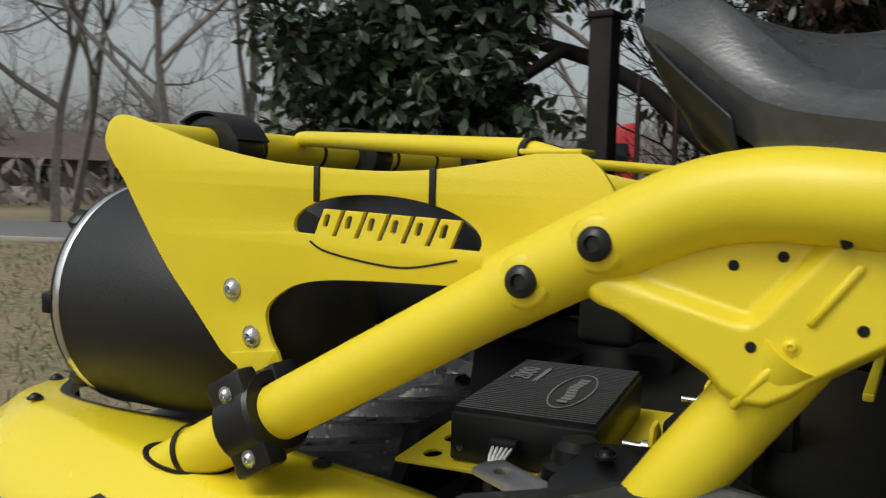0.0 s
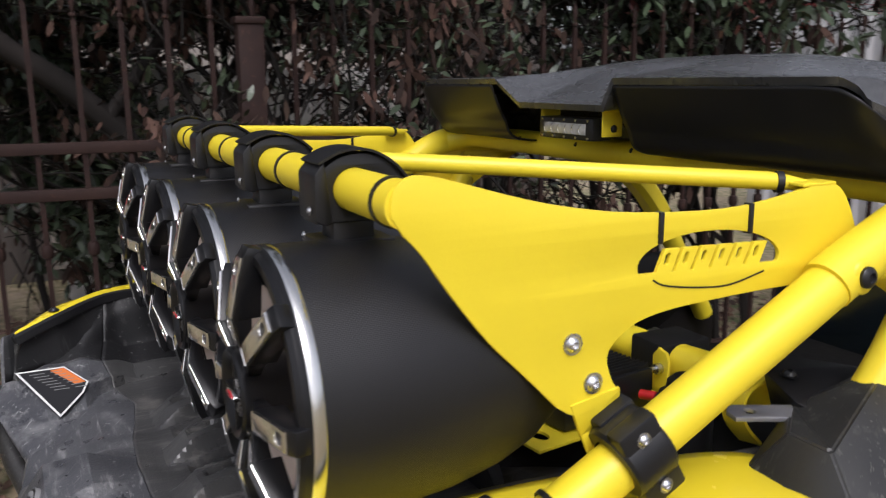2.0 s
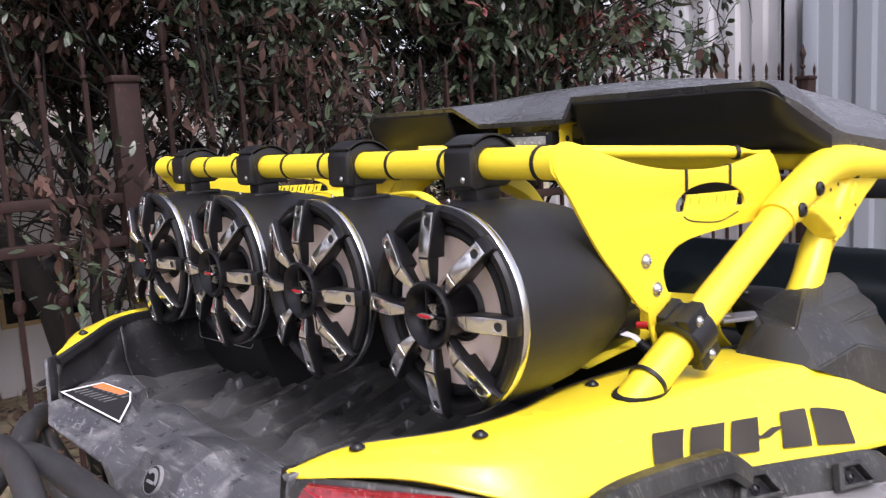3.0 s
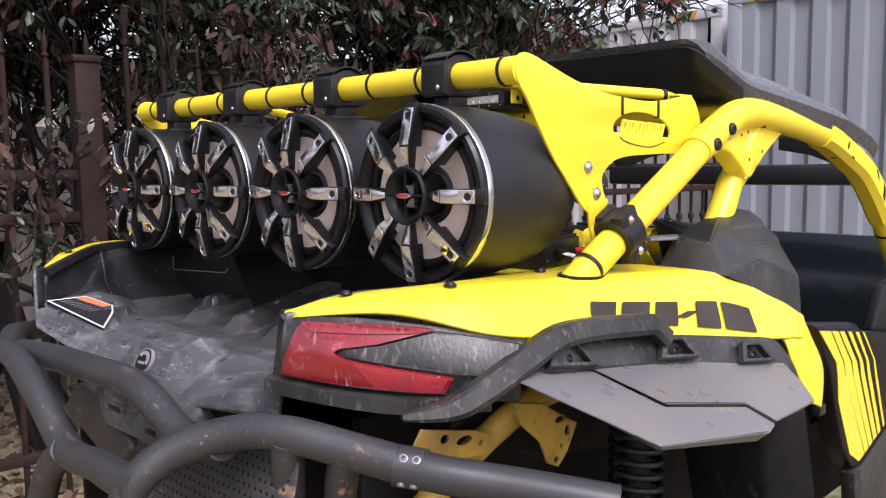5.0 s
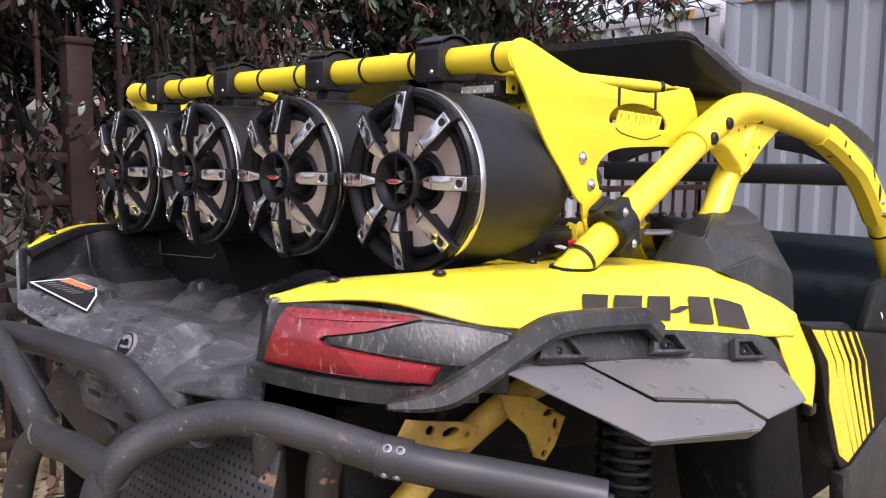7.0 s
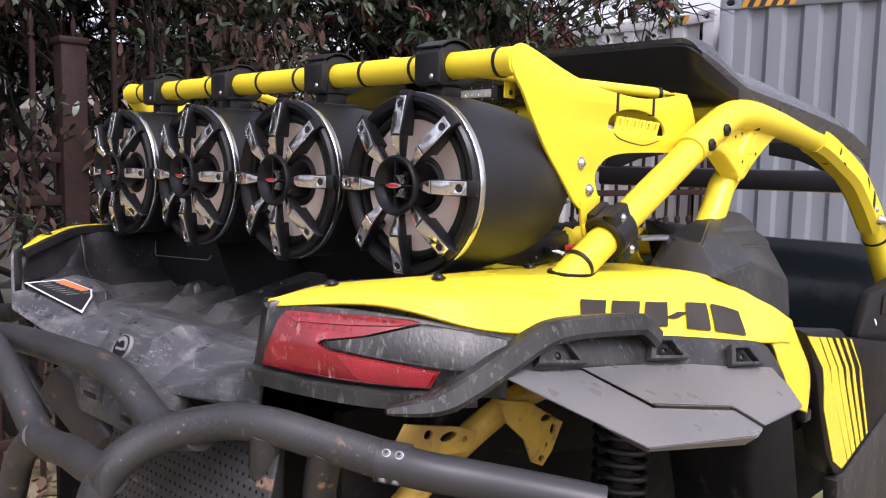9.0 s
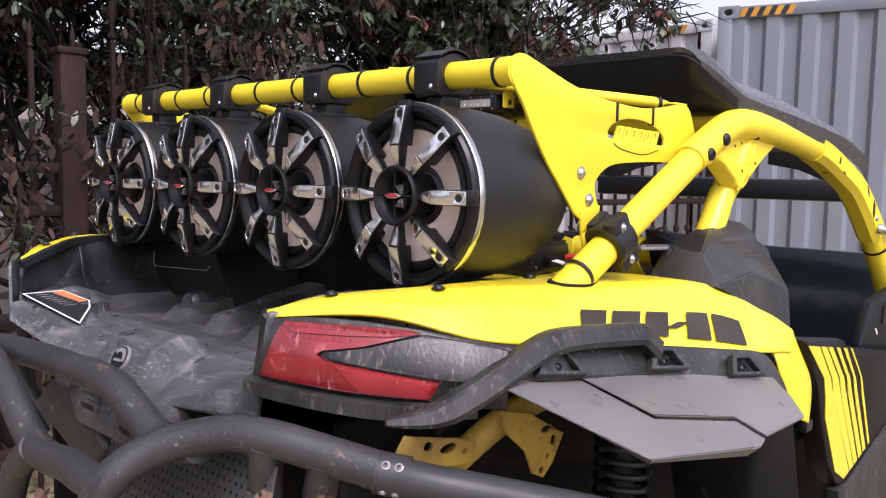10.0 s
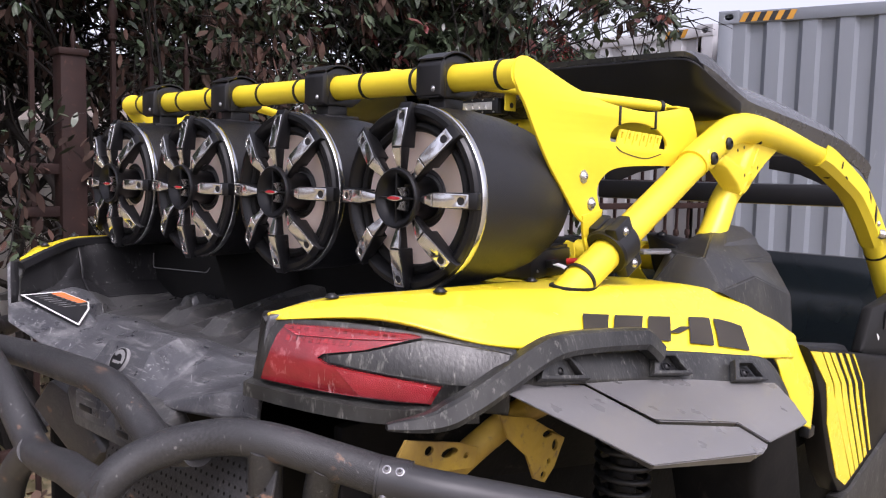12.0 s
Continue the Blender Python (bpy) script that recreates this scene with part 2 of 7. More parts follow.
BERRY = mat("red_berry", (0.26, 0.02, 0.025), 0.35, per_island=0.4)
LITTER = mat("fallen_leaf", (0.13, 0.075, 0.05), 0.8, other=(0.08, 0.05, 0.035), per_island=0.6)
GROUND = mat("winter_lawn", (0.22, 0.165, 0.105), 0.95, other=(0.085, 0.115, 0.035), scale=0.5, share=0.62, fine=0.4, bump=1.0, bump_scale=25,
             wear=(0.26, 0.20, 0.14), wear_scale=2.2, wear_at=0.5)
ASPHALT = mat("worn_asphalt", (0.12, 0.12, 0.125), 0.9, other=(0.15, 0.15, 0.15), scale=1.5, fine=0.3, bump=0.6, bump_scale=80)
CONCRETE = mat("pale_concrete", (0.36, 0.32, 0.29), 0.9, other=(0.28, 0.25, 0.22), scale=2, bump=0.5, bump_scale=60)
GLASS_DARK = mat("dark_tinted_glass", (0.006, 0.009, 0.011), 0.14, spec=0.35, other=(0.008, 0.011, 0.013), rough_var=0.02)
TRUCK_RED = mat("red_truck_paint", (0.50, 0.022, 0.025), 0.3, other=(0.44, 0.02, 0.022), coat=0.4)
SIDING = mat("weathered_grey_siding", (0.20, 0.18, 0.165), 0.9, other=(0.15, 0.135, 0.12), scale=1)
HOUSE = mat("white_board_siding", (0.62, 0.60, 0.57), 0.7, other=(0.52, 0.50, 0.48), scale=1)
SHINGLE = mat("brown_roof_shingle", (0.14, 0.10, 0.085), 0.9, other=(0.10, 0.075, 0.065), scale=3)
WOODS = mat("bare_woods_haze", (0.25, 0.21, 0.19), 1.0, other=(0.18, 0.155, 0.14), scale=0.5, per_island=0.4)
TAPE_BLACK = mat("black_hazard_tape", (0.02, 0.02, 0.02), 0.5)
TAPE_ORANGE = mat("orange_hazard_tape", (0.62, 0.30, 0.03), 0.5)
ALLOY = mat("bare_alloy_plate", (0.30, 0.30, 0.32), 0.4, 0.6)
LAMP_GLASS = mat("clear_lamp_lens", (0.50, 0.50, 0.47), 0.18, 0.3, other=(0.35, 0.35, 0.32), scale=60)


def carbon(name):
    """Black vinyl with a fine woven relief."""
    m = mat(name, (0.007, 0.007, 0.008), 0.40, spec=0.4, other=(0.010, 0.010, 0.011), scale=4, rough_var=0.04)
    n, l = m.node_tree.nodes, m.node_tree.links
    p = n["Principled BSDF"]
    co = n.new("ShaderNodeTexCoord")
    waves = []
    for turn in (45, -45):
        mp = n.new("ShaderNodeMapping")
        mp.inputs["Rotation"].default_value = (0, 0, radians(turn))
        l.new(co.outputs["UV"], mp.inputs["Vector"])
        w = n.new("ShaderNodeTexWave")
        w.inputs["Scale"].default_value = 130
        l.new(mp.outputs["Vector"], w.inputs["Vector"])
        waves.append(w)
    mx = n.new("ShaderNodeMath")
    mx.operation = "MAXIMUM"
    l.new(waves[0].outputs["Fac"], mx.inputs[0])
    l.new(waves[1].outputs["Fac"], mx.inputs[1])
    b = n.new("ShaderNodeBump")
    b.inputs["Strength"].default_value, b.inputs["Distance"].default_value = 0.35, 0.0006
    l.new(mx.outputs["Value"], b.inputs["Height"])
    l.new(b.outputs["Normal"], p.inputs["Normal"])
    return m


CARBON = carbon("black_woven_vinyl")

# ---- building tools ----
V = Vector


def thing(name, at_, label, category, group="", kind=""):
    ob = new(name)
    ob.location = at_
    ob.empty_display_size = 0.1
    bpy.context.view_layer.update()
    return tagged(ob, label, category, group, kind)


def finish(data, smooth=35):
    if isinstance(data, bmesh.types.BMesh):
        bmesh.ops.recalc_face_normals(data, faces=data.faces)
        me = bpy.data.meshes.new("m")
        data.to_mesh(me)
        data.free()
    else:
        me = data
    if smooth:
        me.polygons.foreach_set("use_smooth", [True] * len(me.polygons))
        me.set_sharp_from_angle(angle=radians(smooth))
    me.update()
    return me


def part(name, data, material, parent=None, label="", smooth=35, shell=0.0, soft=0):
    """One mesh object, modelled in world metres, under a thing or under one of its parts."""
    me = finish(data, smooth)
    ob = new(name, me)
    me.materials.append(material)
    if parent:
        ob.parent = parent
        if parent.type == "EMPTY":
            ob.matrix_parent_inverse = Matrix.Translation(-parent.location)
    if soft:
        s = ob.modifiers.new("round", "SUBSURF")
        s.levels = s.render_levels = soft
    if shell:
        s = ob.modifiers.new("thick", "SOLIDIFY")
        s.thickness, s.offset = shell, -1
    return tagged(ob, label) if label else ob


def join(*bms):
    out = bms[0]
    for b in bms[1:]:
        me = bpy.data.meshes.new("t")
        b.to_mesh(me)
        b.free()
        out.from_mesh(me)
        bpy.data.meshes.remove(me)
    return out


def moved(bm, m):
    bm.transform(m)
    return bm


def box(c, s, bevel=0.003, m=None, seg=2):
    bm = bmesh.new()
    bmesh.ops.create_cube(bm, size=1)
    bmesh.ops.scale(bm, vec=s, verts=bm.verts)
    if bevel:
        bmesh.ops.bevel(bm, geom=bm.edges[:], offset=bevel, segments=seg, affect="EDGES", profile=0.5)
    if m is not None:
        bm.transform(m)
    bmesh.ops.translate(bm, vec=c, verts=bm.verts)
    return bm


def hull(points, bevel=0.004, seg=2):
    bm = bmesh.new()
    for p in points:
        bm.verts.new(p)
    r = bmesh.ops.convex_hull(bm, input=bm.verts)
    junk = list({e for e in r["geom_interior"] + r["geom_unused"] if isinstance(e, bmesh.types.BMVert)})
    bmesh.ops.delete(bm, geom=junk, context="VERTS")
    bmesh.ops.dissolve_limit(bm, angle_limit=radians(3), verts=bm.verts, edges=bm.edges)
    if bevel:
        bmesh.ops.bevel(bm, geom=bm.edges[:], offset=bevel, segments=seg, affect="EDGES", profile=0.5)
    return bm


def curved(pts, n=6):
    """A smooth line through the points."""
    pts = [V(p) for p in pts]
    out = []
    for i in range(len(pts) - 1):
        a, b, c, d = pts[max(i - 1, 0)], pts[i], pts[i + 1], pts[min(i + 2, len(pts) - 1)]
        for k in range(n):
            t = k / n
            out.append(0.5 * ((2 * b) + (c - a) * t + (2 * a - 5 * b + 4 * c - d) * t * t + (3 * b - a - 3 * c + d) * t ** 3))
    return out + [pts[-1]]


def bent(pts, r, n=6):
    """Straight runs with bends of radius about r."""
    pts = [V(p) for p in pts]
    out = [pts[0]]
    for a, b, c in zip(pts, pts[1:], pts[2:]):
        k = min(r, (a - b).length * 0.45, (c - b).length * 0.45)
        s, e = b + (a - b).normalized() * k, b + (c - b).normalized() * k
        for i in range(n + 1):
            t = i / n
            out.append(s * (1 - t) ** 2 + b * 2 * t * (1 - t) + e * t * t)
    return out + [pts[-1]]


def sweep(path, shape, caps=True, up=V((0, 0, 1)), scales=None):
    """A closed 2D outline carried along a line: shape holds (side, up) metres."""
    path = [V(p) for p in path]
    bm = bmesh.new()
    rings = []
    for i, p in enumerate(path):
        d = (path[min(i + 1, len(path) - 1)] - path[max(i - 1, 0)]).normalized()
        side = d.cross(up)
        if side.length < 1e-4:
            side = V((1, 0, 0))
        side.normalize()
        u = side.cross(d)
        k = scales[i] if scales else 1
        rings.append([bm.verts.new(p + side * a * k + u * b * k) for a, b in shape])
    n = len(shape)
    for a, b in zip(rings, rings[1:]):
        for j in range(n):
            bm.faces.new((a[j], a[(j + 1) % n], b[(j + 1) % n], b[j]))
    if caps:
        bm.faces.new(rings[0])
        bm.faces.new(rings[-1][::-1])
    return bm


def round_shape(r, n=20):
    return [(r * math.cos(2 * math.pi * i / n), r * math.sin(2 * math.pi * i / n)) for i in range(n)]


def tube(path, r, n=20, scales=None, up=V((0.13, 0.21, 0.97))):
    return sweep(path, round_shape(r, n), True, up, scales)


def rod(a, b, r, n=20):
    return tube([a, b], r, n)


def lathe(profile, n=48, m=None, closed=False):
    """Turns (along x, radius) pairs round the x axis, with a UV in metres."""
    bm = bmesh.new()
    uv = bm.loops.layers.uv.new("UVMap")
    rings = []
    for x, r in profile:
        rings.append([bm.verts.new((x, r * math.cos(2 * math.pi * i / n), r * math.sin(2 * math.pi * i / n))) for i in range(n)] if r > 1e-6 else [bm.verts.new((x, 0, 0))])
    pairs = list(zip(range(len(rings)), range(1, len(rings))))
    if closed:
        pairs.append((len(rings) - 1, 0))
    run = 0.0
    for ia, ib in pairs:
        a, b = rings[ia], rings[ib]
        step = math.hypot(profile[ib][0] - profile[ia][0], profile[ib][1] - profile[ia][1])
        for i in range(n):
            j = (i + 1) % n
            vs = [a[i] if len(a) > 1 else a[0]]
            us = [(i, run)]
            if len(a) > 1:
                vs.append(a[j])
                us.append((i + 1, run))
            if len(b) > 1:
                vs += [b[j], b[i]]
                us += [(i + 1, run + step), (i, run + step)]
            else:
                vs.append(b[0])
                us.append((i, run + step))
            f = bm.faces.new(vs)
            for loop, (k, w) in zip(f.loops, us):
                loop[uv].uv = (k / n * 0.86, w)
        run += step
    if m is not None:
        bm.transform(m)
    return bm


def slab(outline, thick, holes=(), bevel=0.0, m=None):
    """A flat plate from a 2D outline with openings; m takes its x, y, z (z: thickness) into place."""
    cu = bpy.data.curves.new("flat", "CURVE")
    cu.dimensions, cu.fill_mode = "2D", "BOTH"
    cu.extrude, cu.bevel_depth, cu.bevel_resolution = max(thick / 2 - bevel, 0.0001), bevel, 1
    cu.offset = -bevel
    for ring in (outline, *holes):
        s = cu.splines.new("POLY")
        s.points.add(len(ring) - 1)
        for q, (x, y) in zip(s.points, ring):
            q.co = (x, y, 0, 1)
        s.use_cyclic_u = True
    ob = new("flat", cu)
    bpy.context.view_layer.update()
    me = bpy.data.meshes.new_from_object(ob.evaluated_get(bpy.context.evaluated_depsgraph_get()))
    bpy.data.objects.remove(ob)
    bpy.data.curves.remove(cu)
    bm = bmesh.new()
    bm.from_mesh(me)
    bpy.data.meshes.remove(me)
    bmesh.ops.remove_doubles(bm, verts=bm.verts, dist=1e-6)
    if m is not None:
        bm.transform(m)
    return bm


def sheet(fn, nu, nv):
    """A surface from a function of two shares 0..1."""
    bm = bmesh.new()
    g = [[bm.verts.new(fn(i / nu, j / nv)) for j in range(nv + 1)] for i in range(nu + 1)]
    for i in range(nu):
        for j in range(nv):
            bm.faces.new((g[i][j], g[i + 1][j], g[i + 1][j + 1], g[i][j + 1]))
    return bm


def spline2(rows):
    """A function of two shares over rows of points, smooth both ways."""
    rows = [[V(p) for p in r] for r in rows]

    def one(pts, s):
        k = s * (len(pts) - 1)
        i = min(int(k), len(pts) - 2)
        t = k - i
        a, b, c, d = pts[max(i - 1, 0)], pts[i], pts[i + 1], pts[min(i + 2, len(pts) - 1)]
        return 0.5 * ((2 * b) + (c - a) * t + (2 * a - 5 * b + 4 * c - d) * t * t + (3 * b - a - 3 * c + d) * t ** 3)

    return lambda u, v: one([one(r, v) for r in rows], u)


def step(a, b, x):
    t = min(1, max(0, (x - a) / (b - a)))
    return t * t * (3 - 2 * t)


def ramp(a, b, x):
    """A straight slope from 0 to 1 with hard corners."""
    return min(1, max(0, (x - a) / (b - a)))


def lerp(xs, ys, x):
    return float(np.interp(x, xs, ys))


XZ = Matrix(((1, 0, 0, 0), (0, 0, -1, 0), (0, 1, 0, 0), (0, 0, 0, 1)))  # plate upright, along x
YZ = Matrix(((0, 0, 1, 0), (1, 0, 0, 0), (0, 1, 0, 0), (0, 0, 0, 1)))  # plate upright, along y
MIRROR = Matrix.Diagonal((1, -1, 1, 1))


def bolt(at_, way, r=0.008, material=None, parent=None, name="bolt", label=""):
    """A domed bolt head with a washer and a socket, facing along way."""
    turn = V(way).to_track_quat("X", "Z").to_matrix().to_4x4()
    bm = lathe([(0, r * 1.25), (r * 0.18, r * 1.25), (r * 0.2, r), (r * 0.5, r * 0.85), (r * 0.75, r * 0.5), (r * 0.78, r * 0.42), (r * 0.35, r * 0.4), (r * 0.35, 0)], 16)
    return part(name, moved(bm, Matrix.Translation(at_) @ turn), material or STEEL, parent, label)


def band(at_, way, r, wide=0.005, thick=0.0018, n=24):
    turn = V(way).to_track_quat("X", "Z").to_matrix().to_4x4()
    w = wide / 2
    return moved(lathe([(-w, r), (-w, r + thick), (w, r + thick), (w, r)], n, closed=True), Matrix.Translation(at_) @ turn)


def leaves(points, ways, size, rng, spread=0.4, wide=0.42):
    """Folded pointed leaves as one mesh: a place and a direction for each."""
    n = len(points)
    p, d = np.array(points, float), np.array(ways, float) + rng.normal(0, spread, (n, 3))
    d /= np.linalg.norm(d, axis=1)[:, None] + 1e-9
    up = rng.normal(0, 0.5, (n, 3)) + [0, 0, 1]
    s = np.cross(d, up)
    s /= np.linalg.norm(s, axis=1)[:, None] + 1e-9
    nn = np.cross(s, d)
    z = (np.array(size) if np.ndim(size) else np.full(n, size)) * rng.uniform(0.6, 1.25, n)
    z = z[:, None]
    w = z * wide * 0.5
    rows = [p]
    for along, half, drop in ((0.22, 0.75, 0.01), (0.52, 1.0, 0.04), (0.82, 0.55, 0.10)):
        rows += [p + d * z * along + s * w * half - nn * z * drop, p + d * z * along - s * w * half - nn * z * drop]
    rows.append(p + d * z - nn * z * 0.16)
    verts = np.stack(rows, 1).reshape(-1, 3)
    base = np.arange(n)[:, None, None] * 8
    faces = (np.array([[0, 1, 2], [1, 3, 2], [2, 3, 4], [3, 5, 4], [4, 5, 6], [5, 7, 6]])[None] + base).reshape(-1, 3)
    me = bpy.data.meshes.new("m")
    me.from_pydata(verts.tolist(), [], faces.tolist())
    return me


def limb_mesh(limbs, n=6):
    """Tapered limbs, each a list of (place, radius), as one mesh."""
    verts, faces = [], []
    for limb in limbs:
        first = len(verts)
        for i, (p, r) in enumerate(limb):
            d = (limb[min(i + 1, len(limb) - 1)][0] - limb[max(i - 1, 0)][0])
            d = d.normalized() if d.length > 1e-6 else V((0, 0, 1))
            s = d.cross(V((0.31, 0.17, 0.93))).normalized()
            u = s.cross(d)
            for k in range(n):
                a = 2 * math.pi * k / n
                verts.append(p + (s * math.cos(a) + u * math.sin(a)) * r)
        for i in range(len(limb) - 1):
            for k in range(n):
                q = first + i * n
                faces.append((q + k, q + (k + 1) % n, q + n + (k + 1) % n, q + n + k))
        faces.append(tuple(first + k for k in range(n)))
    me = bpy.data.meshes.new("m")
    me.from_pydata([tuple(v) for v in verts], [], faces)
    return me


def branch(limbs, tips, rng, p, d, length, r, depth, kids=3, bend=0.25, lift=0.1, shrink=0.62, wide=0.7):
    """Grows a limb with side limbs; tips get (place, direction)."""
    k = 4
    limb = [(p.copy(), r)]
    for i in range(k):
        d = (d + V(rng.normal(0, bend, 3)) * 0.5 + V((0, 0, lift * 0.3))).normalized()
        p = p + d * (length / k)
        limb.append((p.copy(), r * (1 - 0.45 * (i + 1) / k)))
        if depth > 0 and i >= 1:
            for _ in range(kids if i == k - 1 else max(1, kids - 2)):
                nd = (d + V(rng.normal(0, wide, 3))).normalized()
                branch(limbs, tips, rng, p.copy(), nd, length * shrink * rng.uniform(0.7, 1.2), r * 0.5, depth - 1, kids, bend, lift, shrink, wide)
        elif depth == 0:
            tips.append((p.copy(), d.copy()))
    limbs.append(limb)

# ---- ground, road, fence, containers ----
def ground_height(x, y):
    return 0.03 * noise.noise(V((x * 0.3, y * 0.3, 0))) * step(2.5, 6, math.hypot(x, y)) - 0.0


def build_ground():
    bm = bmesh.new()
    xs = sorted({round(v, 3) for v in (*np.linspace(-20, 20, 81), -600, -300, -150, -80, -40, -28, 28, 40, 80, 150, 300, 600)})
    g = [[bm.verts.new((x, y, ground_height(x, y))) for y in xs] for x in xs]
    for i in range(len(xs) - 1):
        for j in range(len(xs) - 1):
            bm.faces.new((g[i][j], g[i + 1][j], g[i + 1][j + 1], g[i][j + 1]))
    return tagged(part("ground", bm, GROUND), "brown winter lawn with green patches and bare soil", "ground", kind="structure")


build_ground()
ROAD_WAY = V((0.93, 0.37, 0)).normalized()
ROAD_SIDE = V((-ROAD_WAY.y, ROAD_WAY.x, 0))
ROAD_MID = V((-6.5, 18.2, 0.05))


def ribbon(mid, half, z, length=300, thick=0.06):
    bm = box((0, 0, 0), (length, half * 2, thick), 0.01)
    turn = Matrix(((ROAD_WAY.x, ROAD_SIDE.x, 0, mid.x), (ROAD_WAY.y, ROAD_SIDE.y, 0, mid.y), (0, 0, 1, z), (0, 0, 0, 1)))
    return moved(bm, turn)


tagged(part("road", ribbon(ROAD_MID, 3.2, 0.03), ASPHALT), "pale worn asphalt lane across the lawn", "road", kind="structure")
tagged(part("kerb", ribbon(ROAD_MID - ROAD_SIDE * 3.4, 0.18, 0.05, thick=0.1), CONCRETE), "low pale concrete road edge", "kerb", kind="structure")

FENCE_A, FENCE_WAY = V((-0.43, 2.42, 0)), V((1, -0.085, 0)).normalized()


def fence_at(s, z=0.0):
    return FENCE_A + FENCE_WAY * s + V((0, 0, z))


def build_fence():
    f = thing("fence", fence_at(0), "rust-brown iron fence with spear-tipped pickets and square posts", "fence")
    turn = math.degrees(math.atan2(FENCE_WAY.y, FENCE_WAY.x))
    rot = pose(0, 0, 0, 0, 0, turn)
    for z in (0.22, 1.24, 1.42):
        part("rail", box(fence_at(4.4, z), (8.8, 0.04, 0.045), 0.004, rot), RUST, f)
    spear = [(0, 0.007), (0.012, 0.007), (0.016, 0.014), (0.024, 0.014), (0.03, 0.007), (0.045, 0.009), (0.07, 0.013), (0.085, 0.011), (0.13, 0.0)]
    tall = [(0, 0.009), (0.02, 0.009), (0.03, 0.02), (0.045, 0.02), (0.055, 0.01), (0.10, 0.012), (0.13, 0.024), (0.15, 0.02), (0.22, 0.0)]
    collar = [(-0.03, 0.008), (-0.024, 0.02), (-0.01, 0.024), (0.01, 0.024), (0.024, 0.02), (0.03, 0.008)]
    up = Matrix(((0, 0, -1, 0), (0, 1, 0, 0), (1, 0, 0, 0), (0, 0, 0, 1)))
    n = int(8.7 / 0.168)
    for i in range(1, n):
        s = i * 0.168
        big = i % 6 == 2
        top = 1.90 if not big else 1.96
        q = fence_at(s)
        bm = join(box((q.x, q.y, top / 2), (0.019, 0.019, top), 0), moved(lathe(tall if big else spear, 10), Matrix.Translation((q.x, q.y, top)) @ up),
                  moved(lathe(collar, 10), Matrix.Translation((q.x, q.y, 1.02)) @ up))
        part("picket", bm, RUST, f)
    for s in (0.0, 1.16, 6.43, 8.8):
        q = fence_at(s)
        tall_ = 2.28 if s == 0 else 1.9
        post = part("post", box((q.x, q.y, tall_ / 2), (0.105, 0.105, tall_), 0.006, rot), POST_DARK if s < 1 else RUST, f)
        part("cap", box((q.x, q.y, tall_ + 0.01), (0.125, 0.125, 0.03), 0.008, rot), POST_DARK if s < 1 else RUST, post)
    return f


build_fence()


def build_container(name, corner, way, length, height, material, label, depth=2.4, pitch=0.278):
    """A corrugated steel box; corner: a bottom corner, way: along the long face, the inside lies to the right of way."""
    way = V(way).normalized()
    inn = V((way.y, -way.x, 0)) * -1
    c = thing(name, corner, label, "container")
    base = Matrix(((way.x, inn.x, 0, corner[0]), (way.y, inn.y, 0, corner[1]), (0, 0, 1, 0), (0, 0, 0, 1)))

    def wall(w0, axis_len, to_world):
        bm = bmesh.new()
        pts, u = [], 0.12
        while u < axis_len - 0.12:
            for du, dz in ((0, 0), (0.104, 0), (0.139, 0.036), (0.243, 0.036)):
                if u + du < axis_len - 0.1:
                    pts.append((u + du, dz))
            u += pitch
        lo = [bm.verts.new(to_world(a, b, 0.14)) for a, b in pts]
        hi = [bm.verts.new(to_world(a, b, height - 0.11)) for a, b in pts]
        for i in range(len(pts) - 1):
            bm.faces.new((lo[i], lo[i + 1], hi[i + 1], hi[i]))
        return bm

    part("long_side", wall(0, length, lambda a, b, z: base @ V((a, 0.02 + b, z))), material, c, smooth=0, shell=0.004)
    part("back_side", wall(0, length, lambda a, b, z: base @ V((a, depth - 0.02 - b, z))), material, c, smooth=0, shell=0.004)
    part("end_side", wall(0, depth, lambda a, b, z: base @ V((0.02 + b, a, z))), material, c, smooth=0, shell=0.004)
    part("far_end_side", wall(0, depth, lambda a, b, z: base @ V((length - 0.02 - b, a, z))), material, c, smooth=0, shell=0.004)
    for a, b in ((0, 0), (length, 0), (0, depth), (length, depth)):
        part("corner_post", moved(box((a + (0.06 if a == 0 else -0.06), b + (0.06 if b == 0 else -0.06), height / 2), (0.12, 0.12, height - 0.2), 0.01), base), material, c)
        cast = slab([(-0.085, -0.055), (0.085, -0.055), (0.085, 0.055), (-0.085, 0.055)], 0.16, [[(0.036 * math.cos(k / 12 * 6.283), 0.026 * math.sin(k / 12 * 6.283)) for k in range(12)]], 0.004,
                    XZ)
        part("corner_casting", moved(cast, base @ Matrix.Translation((a + (0.085 if a == 0 else -0.085), b + (0.075 if b == 0 else -0.075), height - 0.055))), material, c)
    for z, b in ((height - 0.06, 0.035), (0.08, 0.035), (height - 0.06, depth - 0.035), (0.08, depth - 0.035)):
        part("side_rail", moved(box((length / 2, b, z), (length - 0.34, 0.06, 0.12 if z < 1 else 0.10), 0.006), base), material, c)
    for z in (height - 0.06, 0.08):
        for a in (0.035, length - 0.035):
            part("end_rail", moved(box((a, depth / 2, z), (0.06, depth - 0.34, 0.10), 0.006), base), material, c)
    part("roof", moved(box((length / 2, depth / 2, height - 0.04), (length - 0.1, depth - 0.1, 0.02), 0.002), base), material, c)
    return c, base


